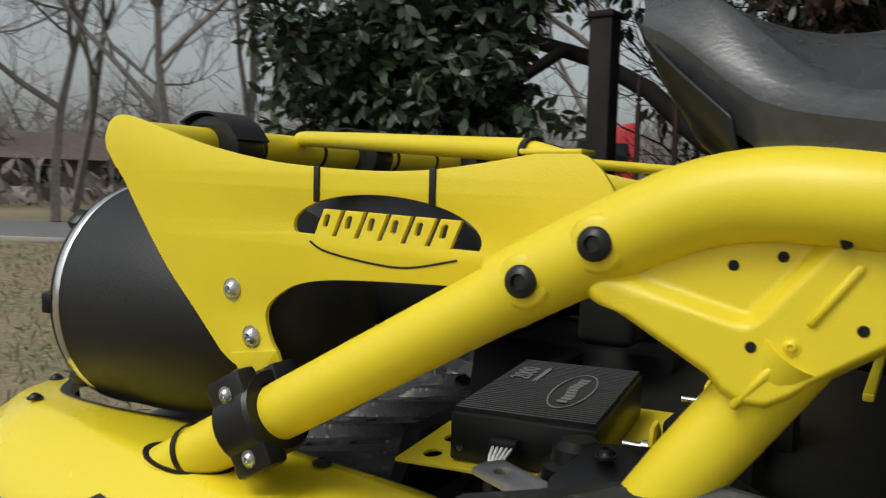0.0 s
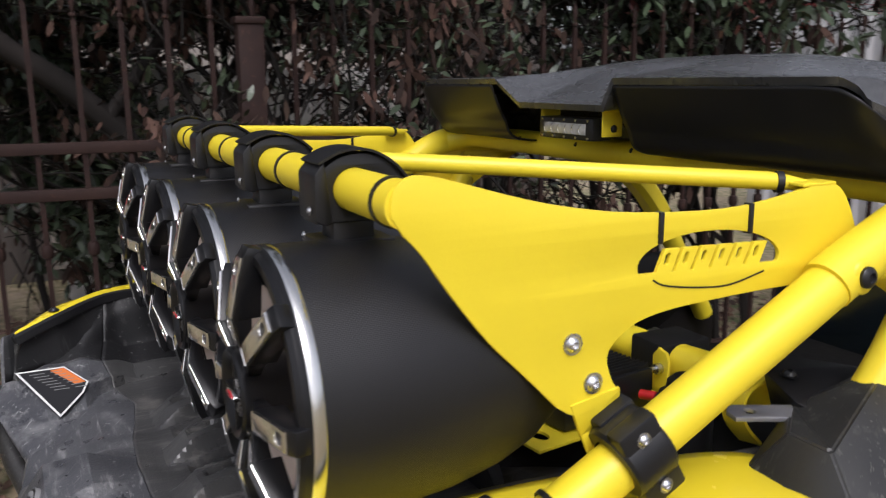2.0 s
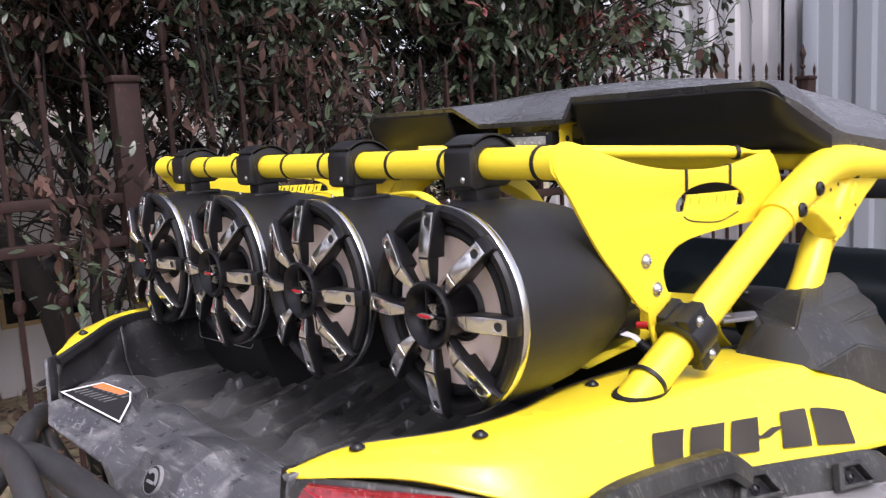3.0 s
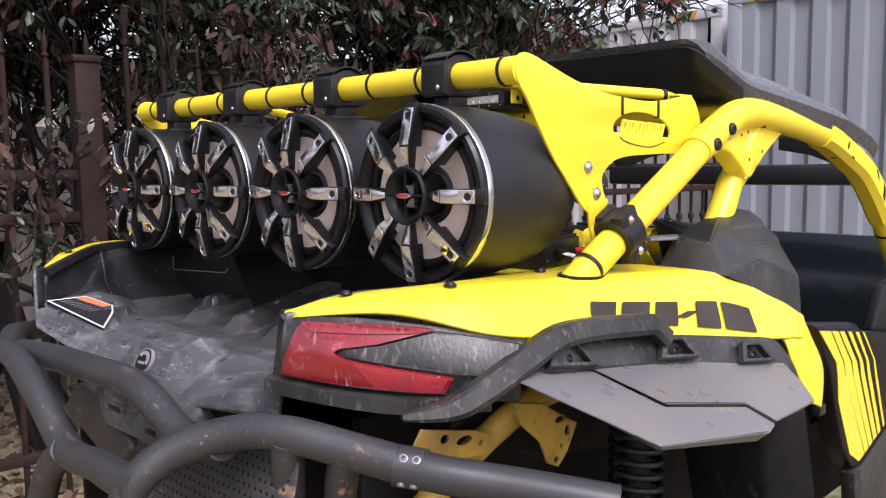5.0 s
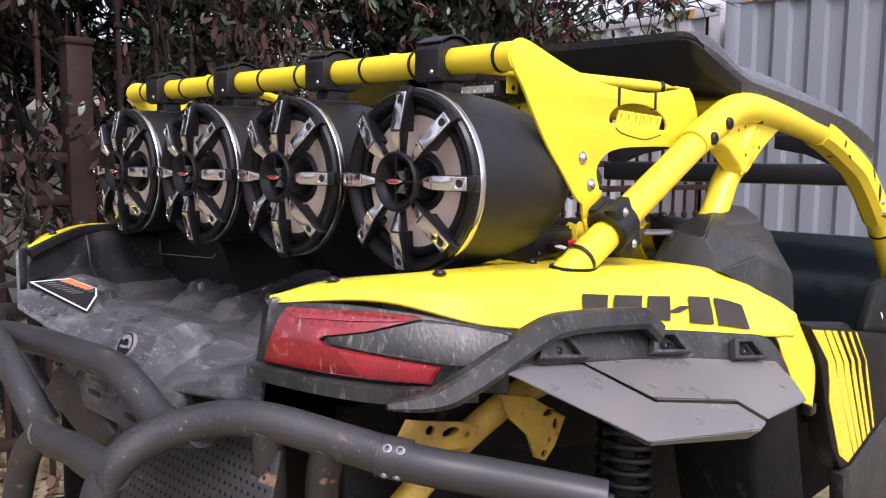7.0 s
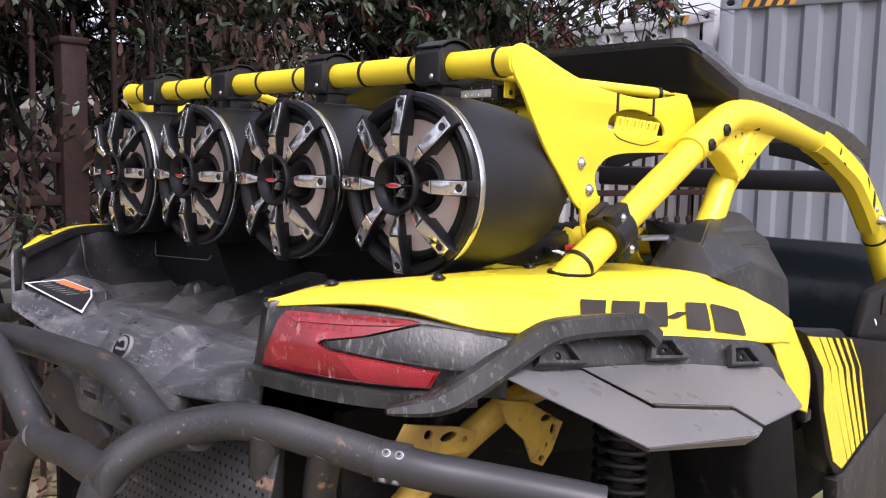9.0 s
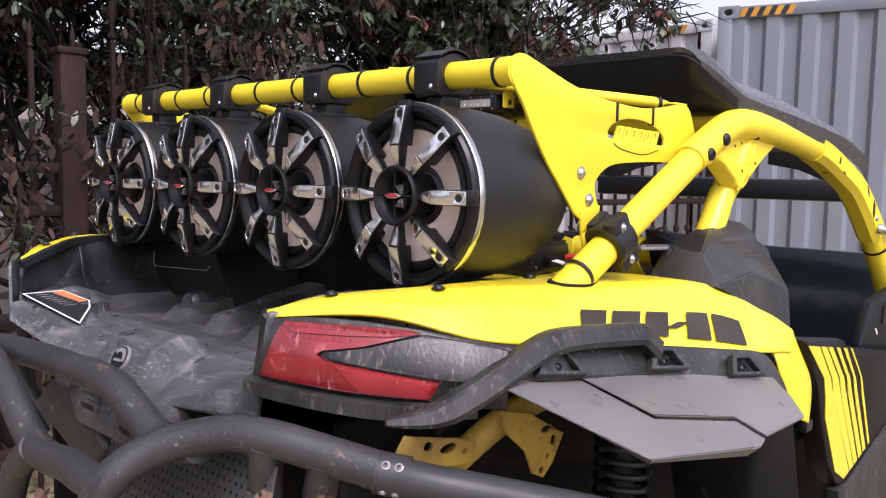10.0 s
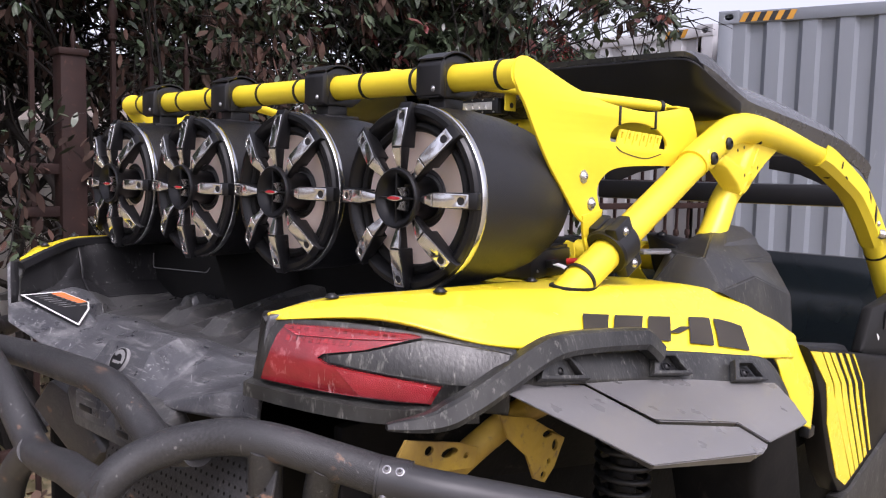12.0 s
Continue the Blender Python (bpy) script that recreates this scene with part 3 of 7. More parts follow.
GREY_H, WHITE_H = 2.90, 2.90
grey, grey_m = build_container("shipping_container", (6.13, 1.98, 0), (0.235, -0.972, 0), 6.06, GREY_H, CONT_GREY, "blue-grey corrugated steel shipping container with hazard tape on its top rail")
for i in range(9):
    tone = TAPE_ORANGE if i % 2 == 0 else TAPE_BLACK
    a = 0.19 + i * 0.047
    q = slab([(a - 0.02, 0), (a + 0.027, 0), (a + 0.062, 0.075), (a + 0.015, 0.075)], 0.003, (), 0, XZ)
    part("hazard_stripe", moved(q, grey_m @ Matrix.Translation((0, 0.001, GREY_H - 0.10))), tone, grey)
white, white_m = build_container("shipping_container", (6.78, 5.30, 0), (-0.06, -0.998, 0), 3.06, WHITE_H, CONT_WHITE, "off-white corrugated shipping container with dark stencilled letters", depth=6.0)
for i in range(5):
    a = 2.74 - 0.047 * (4 - i)
    q = slab([(a - 0.02, 0), (a + 0.027, 0), (a + 0.062, 0.075), (a + 0.015, 0.075)], 0.003, (), 0, XZ)
    part("hazard_stripe", moved(q, white_m @ Matrix.Translation((0, 0.001, WHITE_H - 0.10))), TAPE_ORANGE if i % 2 == 0 else TAPE_BLACK, white)
for i, ch in enumerate("SESU49"):
    fc = bpy.data.curves.new("stencil", "FONT")
    fc.body, fc.size, fc.extrude, fc.align_x = ch, 0.17, 0.001, "CENTER"
    tmp = new("stencil", fc)
    bpy.context.view_layer.update()
    me = bpy.data.meshes.new_from_object(tmp.evaluated_get(bpy.context.evaluated_depsgraph_get()))
    bpy.data.objects.remove(tmp)
    me.transform(white_m @ Matrix.Translation((2.08, 0.012, 2.63 - 0.152 * i)) @ pose(0, 0, 0, 90))
    part("stencil_letter", me, DECAL, white, "dark stencilled letter", 0)

# ---- speaker pods ----
POD_Y, POD_Z, PITCH = -0.433, 1.395, 0.29
POD_R = 0.131


def build_pod():
    s = thing("speaker_pod", (0, 0, 0), "black bullet-shaped tower speaker with chrome-inlaid spokes and a copper cone", "speaker", "speakers on the crossbar")
    R = POD_R
    body = [(0.048, R), (0.10, R), (0.14, R * 0.995), (0.19, R * 0.96), (0.24, R * 0.88), (0.28, R * 0.77), (0.31, R * 0.63), (0.332, R * 0.45), (0.345, R * 0.25), (0.35, 0)]
    part("shell", lathe([(0.044, R - 0.004), (0.046, R), *body], 64), CARBON, s, "black woven-vinyl bullet shell", 40)
    nose = Matrix.Translation((0.3345, 0.040, -0.030)) @ V((0.80, 0.47, -0.36)).to_track_quat("X", "Z").to_matrix().to_4x4()
    back = part("back_badge", moved(lathe([(0.004, 0.0), (0.004, 0.0175), (0.002, 0.0185), (-0.006, 0.0185)], 28), nose), WHITE, s, "round red and white badge on the nose", 30)
    part("badge_disc", moved(lathe([(0.0047, 0.0), (0.0047, 0.0168)], 28), nose), BADGE_RED, back, "red badge field", 0)
    for z, w in ((0.004, 0.022), (-0.003, 0.024), (-0.009, 0.016)):
        part("badge_bar", moved(box((0.0051, 0, z), (0.0006, w, 0.0032), 0), nose), WHITE, back)
    part("trim_ring", lathe([(0.036, R - 0.003), (0.036, R + 0.0008), (0.037, R + 0.0015), (0.046, R + 0.0015), (0.047, R + 0.0008), (0.047, R - 0.003)], 64, closed=True), BRUSHED, s, "bright brushed metal ring")
    frame_ = [(0.037, R), (0.030, R - 0.0005), (0.0255, R - 0.004), (0.025, R - 0.011), (0.029, R - 0.017), (0.038, R - 0.022), (0.046, R - 0.026), (0.049, R - 0.020), (0.049, R - 0.004)]
    part("front_frame", lathe(frame_, 64, closed=True), FRAME_BLACK, s, "", 30)
    part("surround", lathe([(0.042, 0.110), (0.035, 0.106), (0.033, 0.102), (0.036, 0.097), (0.044, 0.0935), (0.052, 0.094), (0.052, 0.110)], 56, closed=True), BLACK_RUBBER, s, "black rolled rubber surround")
    part("cone", lathe([(0.042, 0.0955), (0.055, 0.060), (0.061, 0.044), (0.064, 0.044), (0.046, 0.0958)], 56, closed=True), CONE, s, "satin copper-grey speaker cone", 50)
    rib = [(0.0600, 0.046)]
    for k in range(6):
        r = 0.044 - k * 0.0062
        rib += [(0.063, r), (0.0655, r - 0.003)]
    part("dust_cap", lathe([*rib, (0.066, 0.0)], 48), SPIDER, s, "ribbed black centre of the cone", 60)
    part("back_plate", lathe([(0.070, 0.12), (0.070, 0.0)], 32), BLACK, s)
    hub = [(0.062, 0.030), (0.02, 0.034), (0.009, 0.0425), (0.004, 0.0425), (0.0015, 0.040), (0.003, 0.036), (0.012, 0.029), (0.024, 0.020), (0.028, 0.0)]
    h = part("hub", lathe(hub, 40), FRAME_BLACK, s, "black horn hub", 40)
    part("horn_vane", join(box((0.012, 0, 0), (0.016, 0.0025, 0.072), 0.0008), box((0.012, 0, 0), (0.016, 0.072, 0.0025), 0.0008)), FRAME_BLACK, h)
    blades = [box((0.0085, 0.012 + 0.0026 * k, 0.009), (0.008, 0.0011, 0.013), 0, pose(0, 0, 0, 20 - 9 * k)) for k in range(-2, 3)]
    blades += [box((0.0085, 0.012 + 0.0026 * k, -0.010), (0.008, 0.0011, 0.013), 0, pose(0, 0, 0, -20 + 9 * k)) for k in range(-2, 3)]
    for bl in blades:
        part("horn_blade", moved(bl, MIRROR), STEEL, h, "bright horn fin")
    oval = [(0.0150 * math.cos(k / 24 * 6.283), 0.0042 * math.sin(k / 24 * 6.283)) for k in range(24)]
    badge = part("badge", moved(slab(oval, 0.004, (), 0.001, YZ), Matrix.Translation((0.0022, 0.0, 0))), CHROME, h, "chrome-rimmed oval badge")
    small = [(a * 0.84, b * 0.58) for a, b in oval]
    part("badge_face", moved(slab(small, 0.003, (), 0.0005, YZ), Matrix.Translation((0.0004, 0.0, 0))), BADGE_RED, badge, "dark red enamel")
    for k in range(8):
        turn = pose(0, 0, 0, 45 * k)
        # radial direction is local z, across is local y, outwards to the listener is -x
        outer = [(x, y, z) for z, w in ((0.070, 0.0102), (0.126, 0.0112)) for y in (-w, w) for x in (0.0040 if z < 0.1 else 0.0165, 0.030)]
        outer += [(0.034, y, 0.1315) for y in (-0.0112, 0.0112)] + [(0.021, y, 0.1345) for y in (-0.0108, 0.0108)]
        inner = [(0.0125, -0.0036, 0.036), (0.0125, 0.0036, 0.036), (0.022, -0.0042, 0.036), (0.022, 0.0042, 0.036),
                 (0.0040, -0.0102, 0.071), (0.0040, 0.0102, 0.071), (0.022, -0.0088, 0.071), (0.022, 0.0088, 0.071)]
        arm = part("spoke", moved(join(hull(outer, 0.0014), hull(inner, 0.0014)), turn), FRAME_BLACK, s, "", 30)
        # chrome facets follow the two slopes of the spoke
        ang_i, ang_o = math.degrees(math.atan2(0.0085, 0.035)), math.degrees(math.atan2(0.0125, 0.056))
        blade = slab([(-0.0022, 0.0), (0.0022, 0.0), (0.0086, 0.0325), (-0.0086, 0.0325)], 0.003, (), 0.0006, YZ)
        part("inner_inlay", moved(blade, turn @ Matrix.Translation((0.0112, 0, 0.0385)) @ pose(0, 0, 0, 0, -ang_i)), CHROME, arm, "bright chrome wedge", 30)
        ring = [(0.0055 * math.cos(q / 14 * 6.283), 0.043 + 0.0055 * math.sin(q / 14 * 6.283)) for q in range(14)]
        tip = slab([(-0.0088, 0.0), (0.0088, 0.0), (0.0096, 0.020), (0.0092, 0.0545), (-0.0092, 0.0545), (-0.0096, 0.020)], 0.003, [ring], 0.0006, YZ)
        part("outer_inlay", moved(tip, turn @ Matrix.Translation((0.0036, 0, 0.0722)) @ pose(0, 0, 0, 0, ang_o)), CHROME, arm, "chrome plate with a round hole", 30)
        part("screw_well", moved(lathe([(0.0, 0.0), (0.0, 0.0053)], 14), turn @ Matrix.Translation((0.0127, 0, 0.1142)) @ pose(0, 0, 0, 0, ang_o)), BLACK, arm)
    return s


pod = build_pod()
pod.location = (0, POD_Y, POD_Z)
for i in (1, 2, 3):
    copy_thing(pod, pose(0, POD_Y + PITCH * i, POD_Z))

# ---- speaker mount: crossbar, side plates, braces, clamps ----
BAR_X, BAR_Z, BAR_R = 0.126, 1.572, 0.0205
PLATE_Y, PLATE_FAR, PLATE_T = 0.550, 0.582, 0.005


def plate_outline():
    top = curved([(0.1105, 1.564, 0), (0.1105, 1.578, 0), (0.116, 1.590, 0), (0.130, 1.5965, 0), (0.150, 1.5945, 0), (0.181, 1.586, 0), (0.219, 1.575, 0), (0.262, 1.564, 0), (0.31, 1.555, 0),
                  (0.347, 1.550, 0), (0.385, 1.547, 0), (0.422, 1.545, 0), (0.463, 1.544, 0), (0.504, 1.546, 0), (0.545, 1.551, 0), (0.576, 1.556, 0), (0.606, 1.561, 0), (0.625, 1.560, 0), (0.641, 1.551, 0), (0.657, 1.528, 0), (0.672, 1.495, 0)], 3)
    low = curved([(0.665, 1.470, 0), (0.60, 1.456, 0), (0.541, 1.4545, 0), (0.508, 1.4540, 0), (0.448, 1.452, 0), (0.401, 1.449, 0), (0.368, 1.443, 0), (0.349, 1.434, 0), (0.335, 1.423, 0), (0.330, 1.412, 0), (0.332, 1.400, 0),
                  (0.338, 1.386, 0), (0.345, 1.376, 0), (0.335, 1.370, 0), (0.318, 1.363, 0), (0.304, 1.360, 0), (0.290, 1.362, 0), (0.274, 1.372, 0)], 3)
    side = [(0.237, 1.410, 0), (0.200, 1.447, 0), (0.163, 1.494, 0), (0.137, 1.531, 0), (0.116, 1.553, 0)]
    side = curved([low[-1], *side], 3)[1:-1]
    return [(p[0], p[1]) for p in (*top, *low, *side)]


def plate_opening():
    """The upper part of an oval with six slanted blocks standing up from its floor."""
    cx, cz, a, b = 0.456, 1.4925, 0.094, 0.0315
    tilt = -0.032
    ring = []
    floor = lambda x: 1.486 + tilt * (x - cx)
    for k in range(33):
        t = math.radians(196 - k * (212 / 32))
        x, z = cx + a * math.cos(t), cz + b * math.sin(t) + tilt * a * math.cos(t)
        ring.append((x, max(z, floor(x))))
    teeth = []
    for k in range(6):
        x0 = 0.522 - k * 0.0235
        w, h = 0.0190, 0.0225
        lean = 0.010
        teeth += [(x0, floor(x0)), (x0 + lean, floor(x0) + h), (x0 + lean - w, floor(x0 - w) + h), (x0 - w, floor(x0 - w))]
    return [*ring, *teeth]


def build_mount():
    m = thing("speaker_mount", (0.4, 0, 1.27), "yellow powder-coated crossbar with two cut-out side plates and braces", "speaker mount")
    part("crossbar", rod((BAR_X, -PLATE_Y, BAR_Z), (BAR_X, PLATE_FAR, BAR_Z), BAR_R, 32), YELLOW, m)
    out, hole = plate_outline(), plate_opening()
    for sgn in (-1, 1):
        slots = []
        for k in range(6):
            x0, z0 = 0.522 - k * 0.0235 - 0.0095, 1.486 - 0.032 * (0.522 - k * 0.0235 - 0.456)
            slots.append([(x0 - 0.0005 + 0.0028 * c + 0.30 * (0.0055 * q + 0.013), z0 + 0.013 + 0.0055 * q) for c, q in ((-1, -0.8), (0, -1.1), (1, -0.8), (1, 0.8), (0, 1.1), (-1, 0.8))])
        bm = moved(slab(out, PLATE_T, [hole, *slots], 0.0006, XZ), Matrix.Translation((0, -PLATE_Y if sgn < 0 else -PLATE_FAR, 0)))
        if sgn > 0:
            bm.transform(MIRROR)
        pl = part("side_plate", bm, YELLOW, m, "yellow steel side plate with an oval cut-out", 30)
        y = -PLATE_Y if sgn < 0 else PLATE_FAR
        arc = curved([(0.381, y + sgn * 0.0026, 1.482), (0.399, y + sgn * 0.0026, 1.474), (0.447, y + sgn * 0.0026, 1.467), (0.484, y + sgn * 0.0026, 1.466), (0.529, y + sgn * 0.0026, 1.475)], 5)
        part("cut_line", sweep(arc, [(-0.0006, -0.0009), (0.0006, -0.0009), (0.0006, 0.0009), (-0.0006, 0.0009)]), BLACK, pl, "thin dark curved cut")
        for bx, bz in ((0.289, 1.432), (0.3135, 1.390)):
            bolt((bx, y + sgn * 0.0026, bz), (0, sgn, 0), 0.0085, STEEL, pl, "bolt", "domed zinc bolt")
        for zx in (0.388, 0.505):
            part("cable_tie", box((zx, y, 1.532), (0.0058, 0.0095, 0.031), 0.001), BLACK, pl, "black nylon cable tie")
        part("flange", moved(box((0.604, y - sgn * 0.012, 1.5605), (0.05, 0.030, 0.004), 0.0015), Matrix()), YELLOW, pl)
        # bent foot that reaches the cage tube
        foot = [(0.288, y, 1.372), (0.345, y, 1.381), (0.352, y - sgn * 0.008, 1.352), (0.306, y - sgn * 0.008, 1.335)]
        foot = foot + [(p[0], p[1] + sgn * 0.005, p[2]) for p in foot]
        part("foot", hull(foot, 0.0012), YELLOW, pl)
        foot2 = [(0.306, y - sgn * 0.008, 1.336), (0.350, y - sgn * 0.008, 1.354), (0.356, y - sgn * 0.010, 1.325), (0.32, y - sgn * 0.010, 1.308)]
        foot2 = foot2 + [(p[0], p[1] + sgn * 0.005, p[2]) for p in foot2]
        part("foot_tab", hull(foot2, 0.0012), YELLOW, pl)
        part("brace", tube([(0.137, sgn * 0.277, 1.588), (0.155, sgn * 0.288, 1.588), (0.30, sgn * 0.369, 1.5795), (0.45, sgn * 0.453, 1.570), (0.565, sgn * 0.517, 1.563), (0.585, sgn * 0.526, 1.5605), (0.606, sgn * 0.533, 1.558)], 0.0098, 18, [1, 1, 1, 1, 1, 0.85, 0.55]), YELLOW, m, "slim yellow diagonal brace tube")
        part("brace_tie", band((0.576, sgn * 0.522, 1.5615), (0.40, sgn * 0.22, -0.02), 0.0098, 0.007), BLACK, m)
        part("end_cup", moved(lathe([(-0.001, 0.0), (-0.001, BAR_R * 0.9), (0.010, BAR_R * 0.9)], 28), Matrix.Translation((BAR_X, y - sgn * 0.003, BAR_Z)) @ pose(0, 0, 0, 0, 0, 90 if sgn < 0 else -90)), YELLOW, m)
    for y in (-0.522, -0.354, -0.238, -0.062, 0.052, 0.228, 0.342, 0.515):
        part("cable_tie", band((BAR_X, y, BAR_Z), (0, 1, 0), BAR_R, 0.005), BLACK, m, "black nylon cable tie")
    return m


build_mount()


def build_clamp():
    c = thing("tube_clamp", (0, 0, 0), "black split clamp gripping the yellow crossbar above a speaker", "clamp", "clamps on the crossbar")
    r = BAR_R
    half = 0.021
    shape = []
    for k in range(21):
        a = math.radians(190 - k * 200 / 20)
        shape.append((0.046 * math.cos(a) + 0.006, 0.036 * math.sin(a) - 0.002))
    shape += [(0.046, -0.020), (0.030, -0.030), (-0.038, -0.030)]
    ring = [(r * 1.01 * math.cos(k / 28 * 6.283), r * 1.01 * math.sin(k / 28 * 6.283)) for k in range(28)]
    part("collar", slab(shape, half * 2, [ring], 0.002, XZ), BLACK, c, "", 30)
    part("jaw", hull([(-0.040, y, z) for y in (-half - 0.004, half + 0.004) for z in (-0.027, 0.016)] + [(-0.030, y, z) for y in (-half - 0.004, half + 0.004) for z in (-0.032, 0.028)] + [(-0.022, y, -0.03) for y in (-half, half)], 0.002), BLACK, c)
    fin = curved([(-0.036, 0, 0.026), (-0.012, 0, 0.0365), (0.014, 0, 0.0365), (0.038, 0, 0.024), (0.054, 0, 0.006)], 5)
    part("arched_lip", sweep(fin, [(-0.026, -0.0012), (0.026, -0.0012), (0.026, 0.0012), (-0.026, 0.0012)]), BLACK, c)
    part("pedestal", box((0.0, 0, -0.042), (0.042, 0.034, 0.030), 0.003), BLACK, c)
    part("foot_plate", box((0.0, 0, -0.050), (0.075, 0.060, 0.008), 0.003), BLACK, c)
    bolt((-0.0415, -0.012, -0.018), (-1, 0, 0), 0.0035, STEEL, c)
    bolt((-0.037, 0.022, -0.046), (-1, 0, 0), 0.003, STEEL, c)
    return c


clamp = build_clamp()
clamp.location = (BAR_X, POD_Y + 0.022, BAR_Z)
for i in (1, 2, 3):
    copy_thing(clamp, pose(BAR_X, POD_Y + PITCH * i + (0.0 if i == 1 else 0.004 if i == 2 else -0.012), BAR_Z))

# ---- the open buggy ----
buggy = thing("utility_vehicle", (0.6, 0, 0), "yellow and black open off-road buggy with a tube cage", "vehicle")
R_CAGE = 0.0255


def gusset_shell(rim, sgn):
    """A shell pressed out of one sheet, spread from its middle to the rim, its edges curling in."""
    c = V((0.778, 1.462))
    n_a, n_r = 180, 44
    ring = [V(p) for p in rim]

    def reach(a):
        d = V((math.cos(a), math.sin(a)))
        best = 0.05
        for p, q in zip(ring, ring[1:] + ring[:1]):
            e = q - p
            det = d.x * -e.y + e.x * d.y
            if abs(det) > 1e-9:
                w = p - c
                t, u = (w.x * -e.y + e.x * w.y) / det, (d.x * w.y - d.y * w.x) / det
                if t > 0 and 0 <= u <= 1:
                    best = max(best, t) if best != 0.05 else t
        return best

    def sunk(x, z):
        """Share by which a place lies in the sunk field between hoop, lower arm and upper arm."""
        low = z - (1.4785 + (1.4565 - 1.4785) * (x - 0.674) / 0.083)
        up = (z - 1.4565) - (x - 0.757) * (0.0555 / 0.046)
        return step(-0.0065, 0.0065, low) * step(-0.0065, 0.0065, up / 1.57)

    def fn(u, v):
        a = u * 2 * math.pi
        r = reach(a) * v
        x, z = c.x + r * math.cos(a), c.y + r * math.sin(a)
        y = 0.6060 - 0.0100 * sunk(x, z) - 0.030 * max(0, (v - 0.80) / 0.2) ** 2.2
        return V((x, sgn * y, z))

    bm = sheet(lambda u, v: fn(u, max(v, 0.002)), n_a, n_r)
    bmesh.ops.remove_doubles(bm, verts=bm.verts, dist=1e-5)
    return bm


def cage_side(sgn):
    s = lambda pts: [(x, sgn * y, z) for x, y, z in pts]
    rear = [(0.10, 0.565, 1.1830), (0.59, 0.583, 1.4578)]
    t = part("rear_stay", rod(*[V(p) for p in s(rear)], R_CAGE, 28), YELLOW, buggy, "yellow rear cage tube")
    d = V((0.49, sgn * 0.018, 0.275)).normalized()
    part("tie_band", band(V((0.262, sgn * 0.571, 1.2764)), d, R_CAGE, 0.006), BLACK, t)
    arch = [(0.587, 0.583, 1.4585), (0.605, 0.583, 1.4685), (0.66, 0.586, 1.497), (0.715, 0.590, 1.523), (0.76, 0.594, 1.533), (0.81, 0.600, 1.5325), (0.90, 0.601, 1.5255), (0.98, 0.602, 1.518), (1.07, 0.606, 1.506), (1.15, 0.612, 1.490), (1.24, 0.620, 1.457), (1.323, 0.630, 1.419), (1.39, 0.640, 1.362), (1.449, 0.650, 1.296), (1.54, 0.665, 1.17), (1.68, 0.69, 0.96)]
    a = part("side_hoop", tube(curved(s(arch), 5), 0.0285, 28), YELLOW, buggy, "yellow side hoop of the cage")
    for bx, bz, by in ((0.612, 1.4705, 0.609), (0.664, 1.499, 0.612)):
        turn_ = V((0, sgn, 0.05)).to_track_quat("X", "Z").to_matrix().to_4x4()
        head = lathe([(-0.004, 0.0115), (0.0025, 0.0115), (0.0048, 0.0095), (0.0062, 0.0055), (0.0030, 0.0045), (0.0030, 0.0)], 20)
        part("bolt", moved(head, Matrix.Translation((bx, sgn * (by + 0.0025), bz)) @ turn_), BLACK, a, "black button-head bolt")
    # no straps: black bands added to draw the thin dark gap lines
    for q, w, nm, mt in (((1.20, 0.616, 1.474), (0.09, sgn * 0.008, -0.030), "hook_strap", BLACK_RUBBER), ((1.475, 0.654, 1.264), (0.065, sgn * 0.010, -0.078), "pillar_strap", BLACK_RUBBER)):
        part(nm, band(V((q[0], sgn * q[1], q[2])), w, 0.0286, 0.006, 0.0025), mt, a, "thin black band standing for a dark gap line")
    # squared pressed sleeve over the bend of the hoop
    sleeve = [(1.112, 0.609, 1.499), (1.15, 0.612, 1.490), (1.20, 0.616, 1.473), (1.24, 0.620, 1.457), (1.323, 0.630, 1.419), (1.39, 0.640, 1.362), (1.449, 0.650, 1.296)]
    sq = [(-0.0298, -0.016), (-0.016, -0.0292), (0.016, -0.0292), (0.0298, -0.016), (0.0298, 0.018), (0.018, 0.0298), (-0.018, 0.0298), (-0.0298, 0.018)]
    part("sleeve", sweep(curved(s(sleeve), 5), sq), YELLOW, a, "yellow squared sheet metal sleeve", 30)
    part("sleeve_slot", box((1.225, sgn * 0.6475, 1.446), (0.014, 0.004, 0.004), 0.001, pose(0, 0, 0, 0, 25)), BLACK, a)
    tri3 = [(1.345, 1.418), (1.376, 1.390), (1.370, 1.362)]
    part("pillar_slot", moved(moved(slab(tri3, 0.004, (), 0.001, XZ), Matrix.Translation((0, -0.6635, 0))), Matrix() if sgn < 0 else MIRROR), BLACK, a, "dark three-cornered hole")
    tri4 = [(1.384, 1.384), (1.402, 1.366), (1.390, 1.336), (1.382, 1.352)]
    part("pillar_slot", moved(moved(slab(tri4, 0.004, (), 0.001, XZ), Matrix.Translation((0, -0.6690, 0))), Matrix() if sgn < 0 else MIRROR), BLACK, a, "dark three-cornered hole")
    bolt((1.408, sgn * 0.670, 1.338), (0.2, sgn, 0), 0.008, STEEL, a, "bolt", "bright pillar bolt")
    part("grab_knob", moved(lathe([(-0.01, 0.0), (-0.01, 0.012), (0.004, 0.013), (0.008, 0.008), (0.03, 0.008), (0.055, 0.010), (0.06, 0.0)], 16), Matrix.Translation((1.424, sgn * 0.674, 1.312)) @ V((0.75, sgn * 0.62, -0.2)).to_track_quat("X", "Z").to_matrix().to_4x4()), STEEL, a, "bright steel knob on the pillar")
